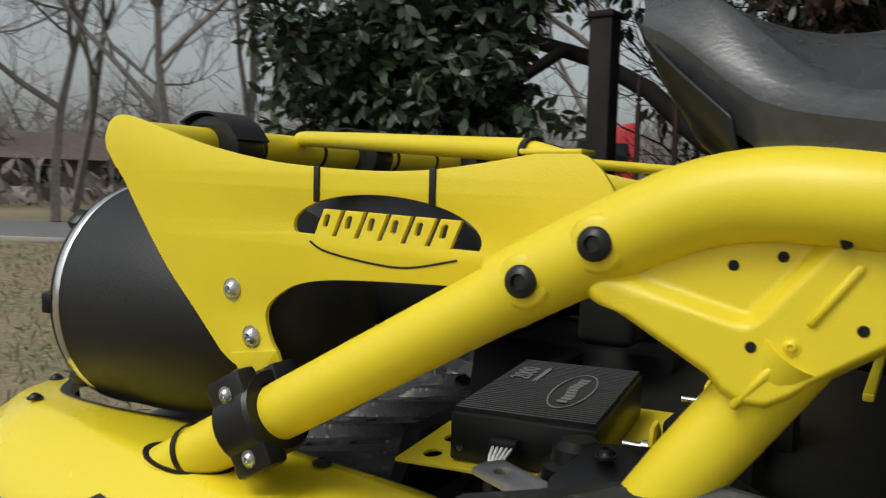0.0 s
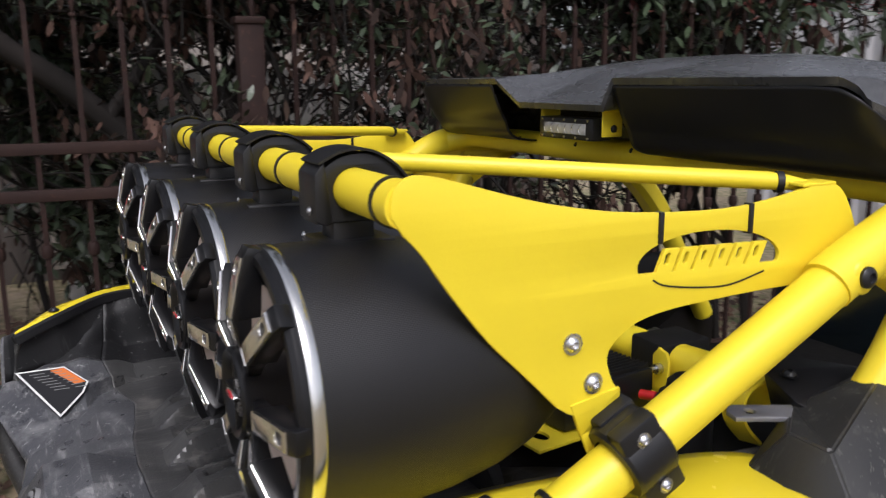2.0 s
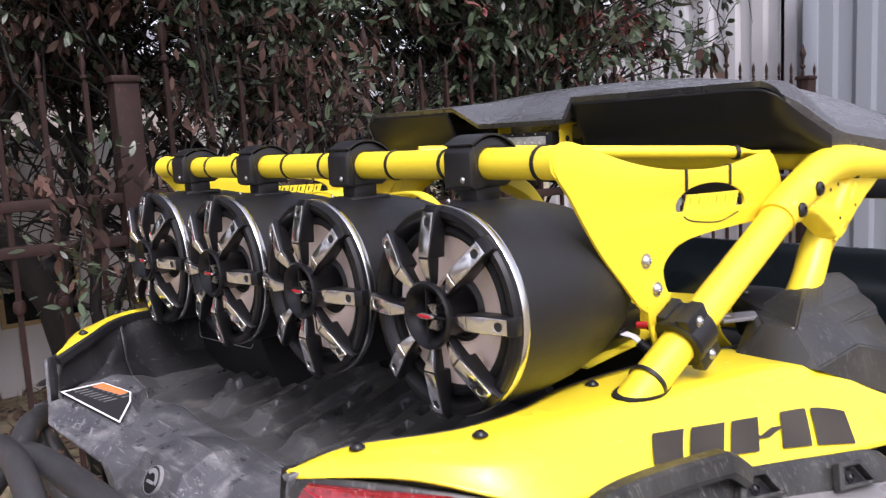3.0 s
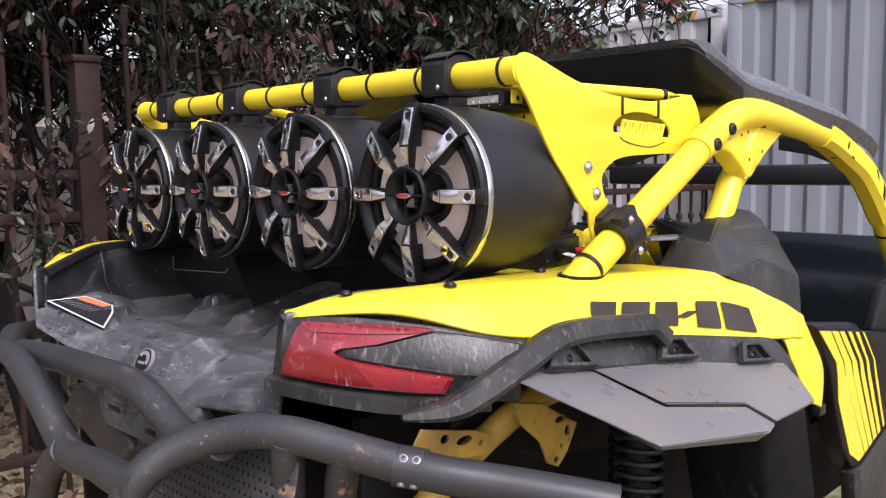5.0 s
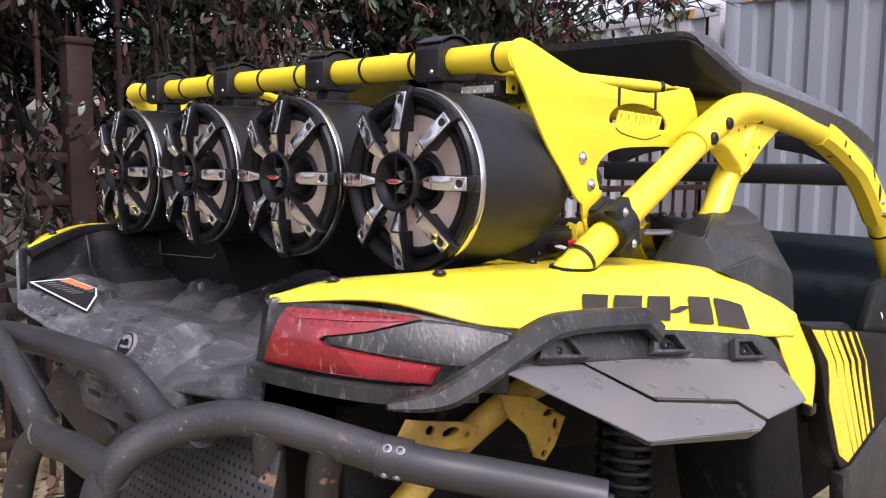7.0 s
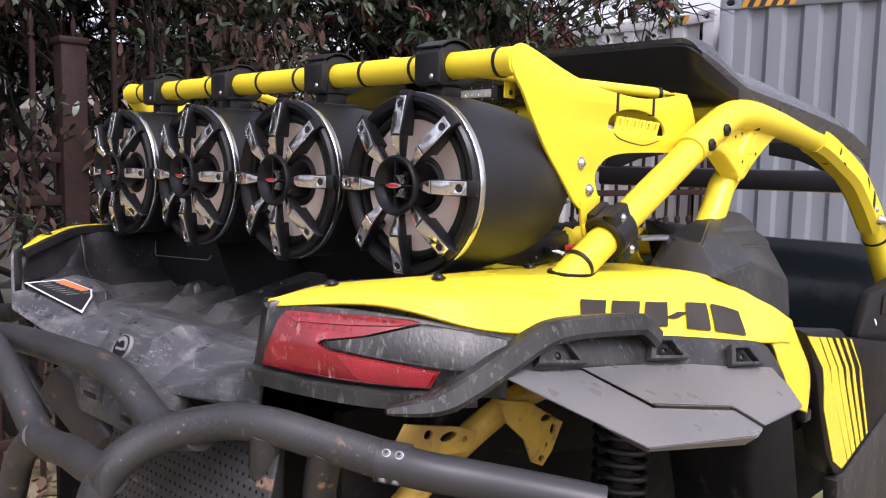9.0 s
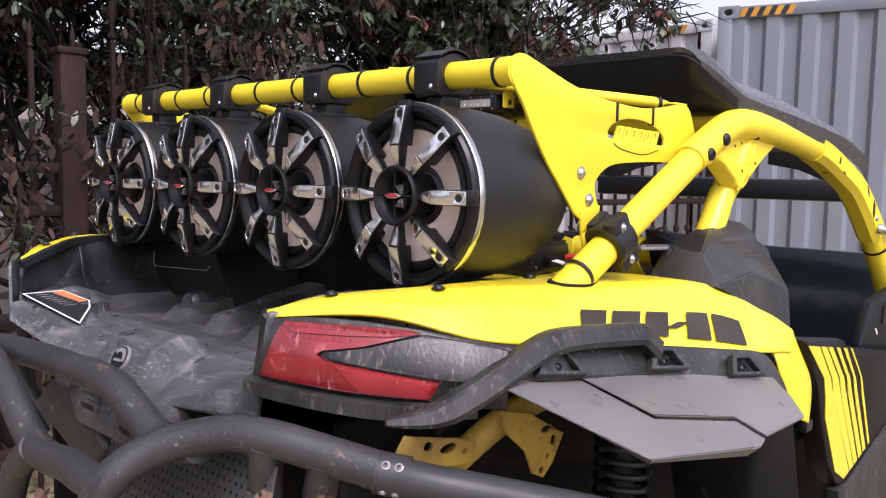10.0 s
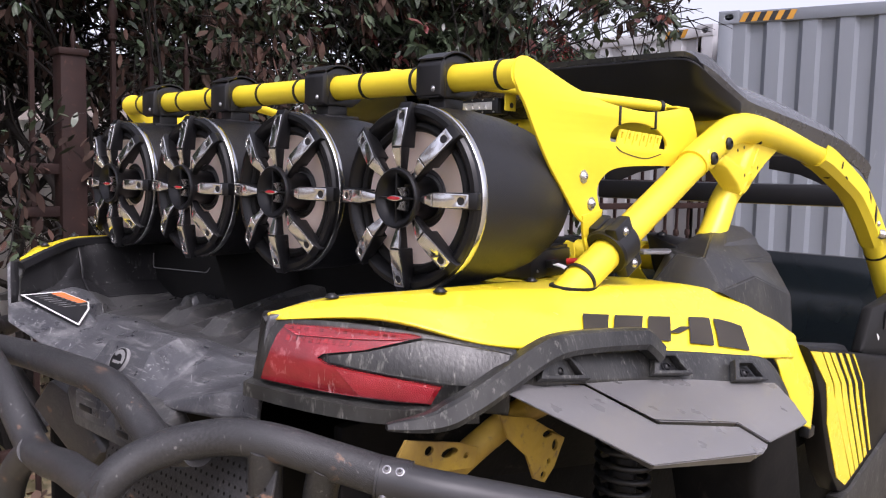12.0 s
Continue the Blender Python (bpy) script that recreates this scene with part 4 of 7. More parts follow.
    pil = [(0.785, 0.588, 1.445), (0.753, 0.572, 1.398), (0.706, 0.573, 1.333), (0.62, 0.555, 1.20), (0.56, 0.52, 1.05)]
    part("side_pillar", tube(curved(s(pil), 5), 0.0255, 24), YELLOW, buggy, "yellow upright cage tube")
    # pressed gusset between hoop and pillar: a sunk three-cornered field with a raised flange round it
    rim = [(0.640, 1.470), (0.646, 1.459), (0.666, 1.4535), (0.700, 1.434), (0.729, 1.4175), (0.738, 1.407), (0.752, 1.3995), (0.768, 1.3995), (0.784, 1.409), (0.796, 1.4195), (0.814, 1.432), (0.841, 1.450),
           (0.880, 1.473), (0.925, 1.495), (0.985, 1.522), (0.90, 1.528), (0.81, 1.5325), (0.76, 1.533), (0.715, 1.523), (0.66, 1.497)]
    gp = part("gusset", gusset_shell(rim, sgn), YELLOW, buggy, "pressed yellow gusset plate with round holes", 60)
    for hx, hz, hy in ((0.746, 1.490, 0.5962), (0.774, 1.497, 0.5962), (0.760, 1.443, 0.6062), (0.819, 1.459, 0.6062)):
        part("round_hole", moved(lathe([(0.0004, 0.0), (0.0004, 0.0034)], 14), Matrix.Translation((hx, sgn * hy, hz)) @ pose(0, 0, 0, 0, 0, sgn * 90)), BLACK_RUBBER, gp, "dark round hole")
    for a_, b_ in (((0.791, 0.6062, 1.459), (0.817, 0.6062, 1.496)), ((0.750, 0.6025, 1.404), (0.775, 0.6058, 1.435))):
        part("raised_bead", tube([V(s([a_])[0]).lerp(V(s([b_])[0]), q) for q in (0, 0.04, 0.5, 0.96, 1)], 0.0030, 10, [0.4, 1, 1, 1, 0.4]), YELLOW, gp, smooth=70)
    bolt((0.782, sgn * 0.6062, 1.446), (0, sgn, 0), 0.0045, YELLOW, gp, "rivet")
    for bx, bz, by in ((0.612, 1.4705, 0.583), (0.664, 1.499, 0.586)):
        boss = lathe([(0.0, 0.021), (0.0245, 0.0195), (0.0272, 0.0160), (0.0276, 0.0)], 24)
        part("bolt_boss", moved(boss, Matrix.Translation((bx, sgn * by, bz)) @ pose(0, 0, 0, 0, 0, sgn * 90)), YELLOW, a, smooth=60)
    part("weld_patch", hull([(0.700, sgn * 0.590, 1.352), (0.716, sgn * 0.592, 1.362), (0.722, sgn * 0.592, 1.345), (0.704, sgn * 0.586, 1.330), (0.704, sgn * 0.575, 1.35)], 0.002), YELLOW, buggy)
    part("join_slot", box((0.806, sgn * 0.6105, 1.514), (0.006, 0.012, 0.020), 0.002, pose(0, 0, 0, 0, -20)), BLACK_RUBBER, gp, "dark slit between hoop and gusset")
    # clamp that holds the speaker mount
    cm = thing("tube_clamp", V((0.345, sgn * 0.574, 1.323)), "black two-bolt clamp round the yellow rear cage tube", "clamp")
    at_ = V((0.347, sgn * 0.574, 1.3242))
    turn = d.to_track_quat("X", "Z").to_matrix().to_4x4()
    bm = lathe([(-0.024, R_CAGE + 0.0005), (-0.024, 0.036), (-0.020, 0.0385), (0.020, 0.0385), (0.024, 0.036), (0.024, R_CAGE + 0.0005)], 28, closed=True)
    part("ring", moved(bm, Matrix.Translation(at_) @ turn), BLACK, cm, "", 30)
    part("ear", moved(box((0, 0, 0), (0.046, 0.022, 0.088), 0.004), Matrix.Translation(at_ + V((0, sgn * 0.020, 0))) @ turn), BLACK, cm)
    part("ear", moved(box((0, 0, 0), (0.044, 0.030, 0.060), 0.004), Matrix.Translation(at_ + V((0.0, -sgn * 0.022, 0.012))) @ turn), BLACK, cm)
    for k in (0.028, -0.030):
        w = turn @ V((0, 0, k))
        bolt(at_ + w + V((0, sgn * 0.031, 0)), (0, sgn, 0), 0.0062, STEEL, cm)


for side in (-1, 1):
    cage_side(side)
part("cross_tube", tube(bent([(0.74, -0.59, 1.528), (0.785, -0.54, 1.544), (0.785, 0.54, 1.544), (0.74, 0.59, 1.528)], 0.05), 0.0235, 24), YELLOW, buggy, "yellow cross tube under the roof")
for y in (-0.27, -0.05, 0.107, 0.30):
    bolt((0.764, y, 1.552), (-1, 0, 0.3), 0.004, BLACK, buggy, "hole_plug")

# roof
EDGE_X = (0.655, 0.685, 0.744, 0.83, 0.924, 1.06, 1.20, 1.331, 1.357)
EDGE_Z = (1.660, 1.643, 1.594, 1.581, 1.570, 1.554, 1.535, 1.500, 1.478)
EDGE_Y = (0.551, 0.570, 0.603, 0.620, 0.630, 0.641, 0.650, 0.660, 0.662)
MID_Z = (1.671, 1.675, 1.684, 1.697, 1.708, 1.714, 1.69, 1.62, 1.58)


def glide(xs, ys, x, w=0.022):
    """Interpolation with its corners rounded off."""
    return sum(k * lerp(xs, ys, x + w * d) for k, d in ((0.1, -1.5), (0.2, -0.8), (0.4, 0), (0.2, 0.8), (0.1, 1.5)))


def roof_top(u, v, x):
    """Height of the roof's skin at share v (-1..1) of its width."""
    e, c = glide(EDGE_X, EDGE_Z, x), glide(EDGE_X, MID_Z, x)
    k = step(0.66, 0.80, x)
    z = e + (c - e) * ((1 - step(0.93, 1.0, abs(v))) * (1 - k) + (1 - abs(v) ** 2.6) * k)
    z -= 0.010 * step(0.972, 1.0, abs(v))
    y = v * glide(EDGE_X, EDGE_Y, x)
    dip = 1 - step(0.68, 0.90, x)
    return z - 0.041 * dip * ramp(-0.130, -0.106, y) * (1 - ramp(0.135, 0.216, y))


def roof_mesh():
    nu, nv = 64, 220
    bm = bmesh.new()
    top, low = [], []
    for i in range(nu + 1):
        x0 = 0.655 + (1.357 - 0.655) * (i / nu) ** 1.3
        tr, lr = [], []
        for j in range(nv + 1):
            v = -1 + 2 * j / nv
            x = x0 + 0.014 * step(0.90, 1, abs(v)) * (1 - i / nu)
            y = v * glide(EDGE_X, EDGE_Y, x0)
            z = roof_top(0, v, x0)
            tr.append(bm.verts.new((x, y, z)))
            rim = step(0.88, 1.0, abs(v)) * step(0.0, 0.06, x0 - 0.655)
            zl = z - 0.010 - 0.020 * rim
            lr.append(bm.verts.new((x + 0.004 * (1 - i / nu), y * (1 - 0.012 * rim), zl)))
        top.append(tr)
        low.append(lr)
    for i in range(nu):
        for j in range(nv):
            bm.faces.new((top[i][j], top[i + 1][j], top[i + 1][j + 1], top[i][j + 1]))
            bm.faces.new((low[i][j], low[i][j + 1], low[i + 1][j + 1], low[i + 1][j]))
    for i in range(nu):
        bm.faces.new((top[i][0], low[i][0], low[i + 1][0], top[i + 1][0]))
        bm.faces.new((top[i][nv], top[i + 1][nv], low[i + 1][nv], low[i][nv]))
    for j in range(nv):
        bm.faces.new((top[0][j], top[0][j + 1], low[0][j + 1], low[0][j]))
        bm.faces.new((top[nu][j], low[nu][j], low[nu][j + 1], top[nu][j + 1]))
    return bm


def roof_liner(sgn, inner):
    """Smooth black inner panel that falls from the tail edge and runs forward under the roof."""
    s = lambda x, y, z: (x, sgn * y, z)
    # the top row lies on the underside of the roof's skin
    under = lambda x, y: s(x, y, roof_top(0, min(1.0, max(0.40, y) / glide(EDGE_X, EDGE_Y, x)), x) - 0.011)
    mid = (inner + 0.40) / 2
    rows = [[under(0.6605, inner), under(0.6605, mid), under(0.6605, 0.40), under(0.6615, 0.500), under(0.664, 0.540), under(0.694, 0.568), under(0.742, 0.598)],
            [s(0.690, inner, 1.598), s(0.690, mid, 1.598), s(0.690, 0.40, 1.598), s(0.690, 0.49, 1.597), s(0.693, 0.530, 1.594), s(0.712, 0.562, 1.580), s(0.750, 0.596, 1.553)],
            [s(0.735, inner, 1.556), s(0.735, mid, 1.556), s(0.735, 0.40, 1.556), s(0.737, 0.48, 1.555), s(0.742, 0.52, 1.554), s(0.752, 0.55, 1.552), s(0.780, 0.586, 1.547)],
            [s(0.95, inner, 1.552), s(0.95, mid, 1.552), s(0.95, 0.40, 1.552), s(0.95, 0.48, 1.551), s(0.95, 0.52, 1.550), s(0.95, 0.56, 1.547), s(0.95, 0.604, 1.536)],
            [s(1.28, inner, 1.50), s(1.28, mid, 1.50), s(1.28, 0.40, 1.50), s(1.28, 0.48, 1.50), s(1.28, 0.52, 1.50), s(1.28, 0.58, 1.492), s(1.28, 0.638, 1.482)]]
    ln = part("roof_liner", sheet(spline2(rows), 36, 48), BLACK, buggy, "smooth black inner roof panel", 60, shell=0.003)
    for k in range(3):
        part("vent_slot", box((0.700 + 0.0075 * k, sgn * 0.385, 1.588 - 0.010 * k), (0.004, 0.13, 0.0035), 0.001, pose(0, 0, 0, 0, 35)), BLACK_RUBBER, ln)


roof_liner(-1, 0.128)
roof_liner(1, 0.235)
roof = part("roof", roof_mesh(), ROOF, buggy, "grained dark grey plastic roof with a notched tail edge", 50)


def build_light_bar():
    b = thing("light_bar", (0.69, 0.01, 1.572), "small black LED bar with yellow brackets under the roof", "light bar")
    part("housing", box((0.690, 0.010, 1.590), (0.040, 0.152, 0.036), 0.003), BLACK, b)
    part("lens", box((0.6695, 0.010, 1.590), (0.003, 0.118, 0.018), 0.001), LAMP_GLASS, b, "clear ribbed lens")
    for k in range(6):
        part("reflector", moved(lathe([(0.0, 0.008), (0.004, 0.004), (0.005, 0.0)], 12), Matrix.Translation((0.6675, -0.04 + 0.02 * k, 1.590))), CHROME, b)
    for k in range(5):
        for z in (1.604, 1.576):
            part("screw", moved(lathe([(-0.0015, 0.0), (-0.0015, 0.002), (0.001, 0.002)], 8), Matrix.Translation((0.6695, -0.055 + 0.0325 * k, z))), STEEL, b)
    for sgn, y in ((-1, -0.078), (1, 0.096)):
        br = part("bracket", box((0.700, y, 1.600), (0.040, 0.004, 0.042), 0.0018), YELLOW, b, "yellow bracket tab")
        bolt((0.702, y + (-0.0022), 1.592), (0, -1, 0), 0.005, BLACK, br)
        part("bracket_foot", box((0.700, y + sgn * 0.008, 1.622), (0.038, 0.020, 0.004), 0.0015), YELLOW, b)
    return b


build_light_bar()

# fender, right and left
FEN = [
    [(-0.188, 0.403, 1.249), (-0.187, 0.406, 1.251), (-0.186, 0.410, 1.247), (-0.185, 0.414, 1.242)],
    [(-0.12, 0.432, 1.266), (-0.12, 0.462, 1.268), (-0.118, 0.500, 1.264), (-0.112, 0.532, 1.252)],
    [(-0.03, 0.508, 1.277), (-0.03, 0.545, 1.276), (-0.03, 0.585, 1.258), (-0.028, 0.620, 1.224)],
    [(0.07, 0.520, 1.277), (0.07, 0.568, 1.275), (0.07, 0.612, 1.250), (0.07, 0.655, 1.208)],
    [(0.19, 0.490, 1.270), (0.19, 0.578, 1.268), (0.19, 0.622, 1.236), (0.19, 0.680, 1.190)],
    [(0.35, 0.490, 1.263), (0.35, 0.605, 1.262), (0.35, 0.650, 1.227), (0.35, 0.706, 1.170)],
    [(0.50, 0.500, 1.256), (0.50, 0.630, 1.255), (0.50, 0.670, 1.222), (0.50, 0.736, 1.150)],
    [(0.590, 0.520, 1.240), (0.590, 0.662, 1.233), (0.590, 0.704, 1.195), (0.592, 0.749, 1.138)],
    [(0.640, 0.540, 1.205), (0.640, 0.698, 1.202), (0.637, 0.722, 1.172), (0.630, 0.751, 1.134)],
    [(0.672, 0.560, 1.186), (0.672, 0.717, 1.185), (0.664, 0.735, 1.160), (0.650, 0.752, 1.130)],
    [(0.712, 0.620, 1.155), (0.712, 0.733, 1.160), (0.697, 0.742, 1.145), (0.667, 0.752, 1.127)],
]


def fender(sgn):
    soft_fn = spline2([[(x, sgn * y, z) for x, y, z in r] for r in FEN])

    def fn(u, v):
        """Flat panels with softly creased edges between them."""
        k = min(int(v * 3), 2)
        return soft_fn(u, v) * 0.4 + soft_fn(u, k / 3).lerp(soft_fn(u, (k + 1) / 3), v * 3 - k) * 0.6

    bm = sheet(fn, 60, 24)
    if sgn > 0:
        bmesh.ops.reverse_faces(bm, faces=bm.faces)
    f = part("tail_fender", bm, YELLOW_GLOSS, buggy, "glossy yellow tail fender with a dark decal", 60, shell=0.005)
    for bx, by, bz in ((-0.123, 0.451, 1.269), (-0.023, 0.547, 1.2785), (0.222, 0.510, 1.270), (0.36, 0.505, 1.265)):
        bolt((bx, sgn * by, bz), (0, 0, 1), 0.0075, BLACK, f, "push_rivet", "black push rivet")
    edge = [(-0.190, 0.397, 1.242), (-0.12, 0.427, 1.264), (-0.03, 0.503, 1.274), (0.07, 0.515, 1.274), (0.19, 0.486, 1.267), (0.35, 0.485, 1.260), (0.48, 0.493, 1.253)]
    rim = [(-0.007, -0.012), (0.009, -0.012), (0.009, -0.002), (0.004, 0.0030), (-0.005, 0.001)]
    if sgn > 0:
        rim = [(-a, b) for a, b in rim]
    part("rim_trim", sweep(curved([(x, sgn * y, z) for x, y, z in edge], 6), rim), BLACK, f, "black bevelled trim along the bed's edge", 25)
    oval = [(0.0555 * math.cos(k / 24 * 6.283), 0.0268 * math.sin(k / 24 * 6.283)) for k in range(24)]
    part("tube_grommet", moved(slab(oval, 0.005, (), 0.0015), Matrix.Translation((0.250, sgn * 0.5705, 1.2665)) @ pose(0, 0, 0, sgn * -6, 3, 0)), BLACK_RUBBER, f, "black grommet round the cage tube")
    # the leg that runs down behind the mud guard
    leg = [
        [(0.608, 0.728, 1.148), (0.651, 0.735, 1.155), (0.700, 0.738, 1.162), (0.716, 0.716, 1.163)],
        [(0.608, 0.748, 1.125), (0.663, 0.750, 1.122), (0.726, 0.748, 1.117), (0.744, 0.724, 1.115)],
        [(0.614, 0.756, 1.094), (0.682, 0.758, 1.084), (0.758, 0.755, 1.070), (0.776, 0.730, 1.068)],
        [(0.653, 0.760, 1.044), (0.703, 0.762, 1.040), (0.760, 0.759, 1.034), (0.778, 0.734, 1.032)],
        [(0.694, 0.763, 1.003), (0.715, 0.766, 0.996), (0.741, 0.763, 0.986), (0.757, 0.738, 0.985)],
    ]
    lg = sheet(spline2([[(x, sgn * y, z) for x, y, z in r] for r in leg]), 24, 14)
    if sgn > 0:
        bmesh.ops.reverse_faces(lg, faces=lg.faces)
    part("fender_leg", lg, YELLOW_GLOSS, f, "", 60, shell=0.004)
    part("leg_clip", box((0.775, sgn * 0.745, 0.972), (0.03, 0.02, 0.022), 0.004), BLACK, f, "black clip at the leg's foot")
    # plain dark decal blocks on the flank
    u0, u1 = 4.02, 6.42
    cells = ((0.0, 0.140), (0.170, 0.315), (0.345, 0.475), (0.495, 0.565), (0.590, 0.735), (0.765, 1.0))
    for k, (a, b) in enumerate(cells):
        lo, hi = (0.665, 0.845) if k != 3 else (0.735, 0.775)
        off = lambda u, v: fn(u, v) + V((0, sgn * 0.0022, 0.0022))
        quad = sheet(lambda s_, t_: off((u0 + (u1 - u0) * (a + (b - a) * s_) - 0.27 * t_) / 10, lo + (hi - lo) * t_ + 0.115 * (a + (b - a) * s_)), 6, 5)
        part("decal_block", quad, DECAL, f, "dark grey printed block", 0)
    return f, fn


for side in (-1, 1):
    fender(side)

# tail bed, gate and side walls
RIM_X = (-0.20, -0.12, -0.02, 0.10, 0.25, 0.60, 0.95)
RIM_Y = (0.405, 0.436, 0.512, 0.524, 0.494, 0.505, 0.53)
RIM_Z = (1.246, 1.262, 1.272, 1.272, 1.262, 1.245, 1.20)


GATE_Y = (-0.40, -0.30, -0.14, -0.085, 0.02, 0.11, 0.16, 0.221, 0.351, 0.41)
GATE_X = (-0.190, -0.190, -0.196, -0.205, -0.212, -0.205, -0.192, -0.182, -0.226, -0.205)
GATE_Z = (1.150, 1.128, 1.082, 1.070, 1.062, 1.070, 1.085, 1.097, 1.151, 1.175)


def bed_point(u, v):
    """The tub's inner skin: u from the tail edge forwards, v across from right to left."""
    s = 2 * v - 1
    edge = lerp(GATE_Y, GATE_X, s * 0.41)
    x = edge + (0.95 - edge) * u ** 1.25
    rim = lerp(RIM_X, RIM_Y, x)
    y = s * rim
    d = rim - abs(y)
    rz = lerp(RIM_X, RIM_Z, x)
    floor_z = lerp((-0.22, -0.05, 0.0, 0.10, 0.20, 0.30, 0.95), (1.128, 1.133, 1.133, 1.140, 1.152, 1.160, 1.16), x)
    ramp_z = 1.120 + max(0, abs(y) - 0.272) * 0.50 - max(0, 0.272 - abs(y)) * 0.8
    flare = lerp((0, 0.004, 0.014), (rz, rz - 0.012, ramp_z), d) if d < 0.014 else ramp_z
    inner = lerp((0, 0.020, 0.034, 0.075, 0.12, 0.13), (rz, rz - 0.03, 1.178, 1.156, 1.136, 1.05), d)
    k = ramp(-0.09, 0.0, x)
    z = max(floor_z, flare * (1 - k) + inner * k)
    # the gate slopes down to its tail edge, with a steep-fronted dome in the middle
    drop = lerp(GATE_Y, GATE_Z, y)
    slope = ramp(edge + 0.002, -0.078, x) ** 0.85
    if d > 0.014:
        z = min(z, drop + (z - drop) * slope)
    w = 1 - ramp(0.072, 0.125, abs(y - 0.012) + 0.30 * (x + 0.17))
    z = z * (1 - w) + max(z, lerp((-0.215, -0.196, -0.164, -0.105, -0.045, 0.02), (1.055, 1.090, 1.140, 1.153, 1.138, 1.128), x)) * w if x < 0.02 else z
    # broad raised runs with sunk channels and slots pressed into the floor
    inside = ramp(0.10, 0.13, d) * ramp(-0.055, -0.01, x)
    run = y - 0.32 * (x - 0.05)
    for ry, half, up in ((-0.245, 0.050, 0.024), (-0.085, 0.038, 0.021), (0.055, 0.034, 0.024), (0.20, 0.045, 0.021)):
        z += up * inside * (1 - ramp(half * 0.80, half, abs(run - ry))) * ramp(-0.02, 0.012 + 0.25 * abs(run - ry), x - 0.02 * math.sin(ry * 40))
    for ry, half in ((-0.165, 0.026), (-0.012, 0.022), (0.125, 0.022)):
        z -= 0.014 * inside * (1 - ramp(half * 0.55, half, abs(run - ry))) * ramp(0.02, 0.05, x) * (1 - ramp(0.22, 0.25, x))
    for ry in (-0.245, -0.085, 0.055, 0.20):
        for rx in (0.055, 0.125, 0.195):
            z -= 0.016 * (1 - ramp(0.006, 0.010, abs(run - ry - 0.006))) * (1 - ramp(0.017, 0.023, abs(x - rx)))
    z += 0.017 * (1 - ramp(0.014, 0.034, abs(y - 0.235))) * (1 - ramp(0.018, 0.034, abs(x - 0.085)))
    z += 0.003 * noise.noise(V((x * 14, y * 14, 2))) * ramp(0.02, 0.08, d)
    return V((x, y, z))


bed = part("bed", sheet(lambda u, v: bed_point(0.215 + 0.785 * u, v * 0.9225), 170, 250), BED, buggy, "dark plastic cargo bed with moulded ribs", 13, shell=0.006)
# far wall split off so that its shade can sit in the colour
part("side_wall", sheet(lambda u, v: bed_point(0.215 + 0.785 * u, 0.9225 + 0.0775 * v), 90, 24), WALL, bed, "streaked inner wall of the bed, its shade put into the colour", 30, shell=0.006)
flank = lambda u: 0.9825 - 0.060 * ramp(0.45, 1.0, u)
gate = part("tail_gate", sheet(lambda u, v: bed_point(0.215 * u, v * flank(u)), 90, 256), GATE, buggy, "dusty scuffed grey plastic tail gate with a domed middle", 9, shell=0.006)


# same shade-darkened colour carried on along the gate's far side
part("side_wall", sheet(lambda u, v: bed_point(0.215 * u, flank(u) + (1 - flank(u)) * v), 60, 16), WALL, gate, "streaked side wall above the label, darkened in colour for shade", 30, shell=0.006)


def lip_point(u, v):
    """The gate's outer face, deepest beside the lamp and under the dome."""
    p = bed_point(0, v)
    deep = lerp((-0.40, -0.30, -0.16, -0.09, 0.10, 0.20, 0.30, 0.42), (0.040, 0.036, 0.008, 0.04, 0.04, 0.012, 0.008, 0.008), p.y)
    return p + V((-0.006 * math.sin(u * 1.57), 0, -deep * u))


part("gate_lip", sheet(lip_point, 6, 160), GATE, gate, "", 35, shell=0.005)
fp = part("bed_hump", hull([(0.130, 0.235, 1.262), (0.130, 0.49, 1.262), (0.142, 0.18, 1.13), (0.142, 0.50, 1.13), (0.5, 0.235, 1.262), (0.5, 0.49, 1.262), (0.5, 0.18, 1.13), (0.5, 0.50, 1.13)], 0.006), BLACK_RUBBER, bed, "black hump in the bed under the speakers")
part("pale_edge", tube(bent([(0.128, 0.482, 1.238), (0.130, 0.488, 1.205), (0.130, 0.262, 1.215), (0.1295, 0.250, 1.226)], 0.01), 0.0011, 6), GREY_PRINT, fp, "thin pale edge line")
# added wall: stops light leaking in through the bed's open front
part("bulkhead", hull([(0.335, -0.40, 1.12), (0.335, 0.30, 1.12), (0.320, -0.30, 1.245), (0.320, 0.30, 1.255), (0.345, -0.40, 1.12), (0.345, 0.30, 1.12), (0.345, -0.30, 1.245), (0.345, 0.30, 1.255)], 0.004), BLACK_RUBBER, bed, "black wall added to keep light out under the speakers")

# round emblem, plain shapes
em_at, em_n = V((-0.181, 0.010, 1.1165)), V((-0.86, -0.05, 0.50)).normalized()
em_turn = Matrix.Translation(em_at) @ em_n.to_track_quat("X", "Z").to_matrix().to_4x4()
em = part("emblem", moved(lathe([(-0.003, 0.0225), (0.0035, 0.0225), (0.0045, 0.0222), (0.0045, 0.0212), (0.0035, 0.0208), (0.0035, 0)], 36), em_turn), GREY_PRINT, buggy, "round silver-rimmed black emblem")
part("emblem_field", moved(lathe([(0.004, 0.0), (0.004, 0.0203)], 32), em_turn @ Matrix.Translation((0.0006, 0, 0))), BLACK, em, "black emblem field")
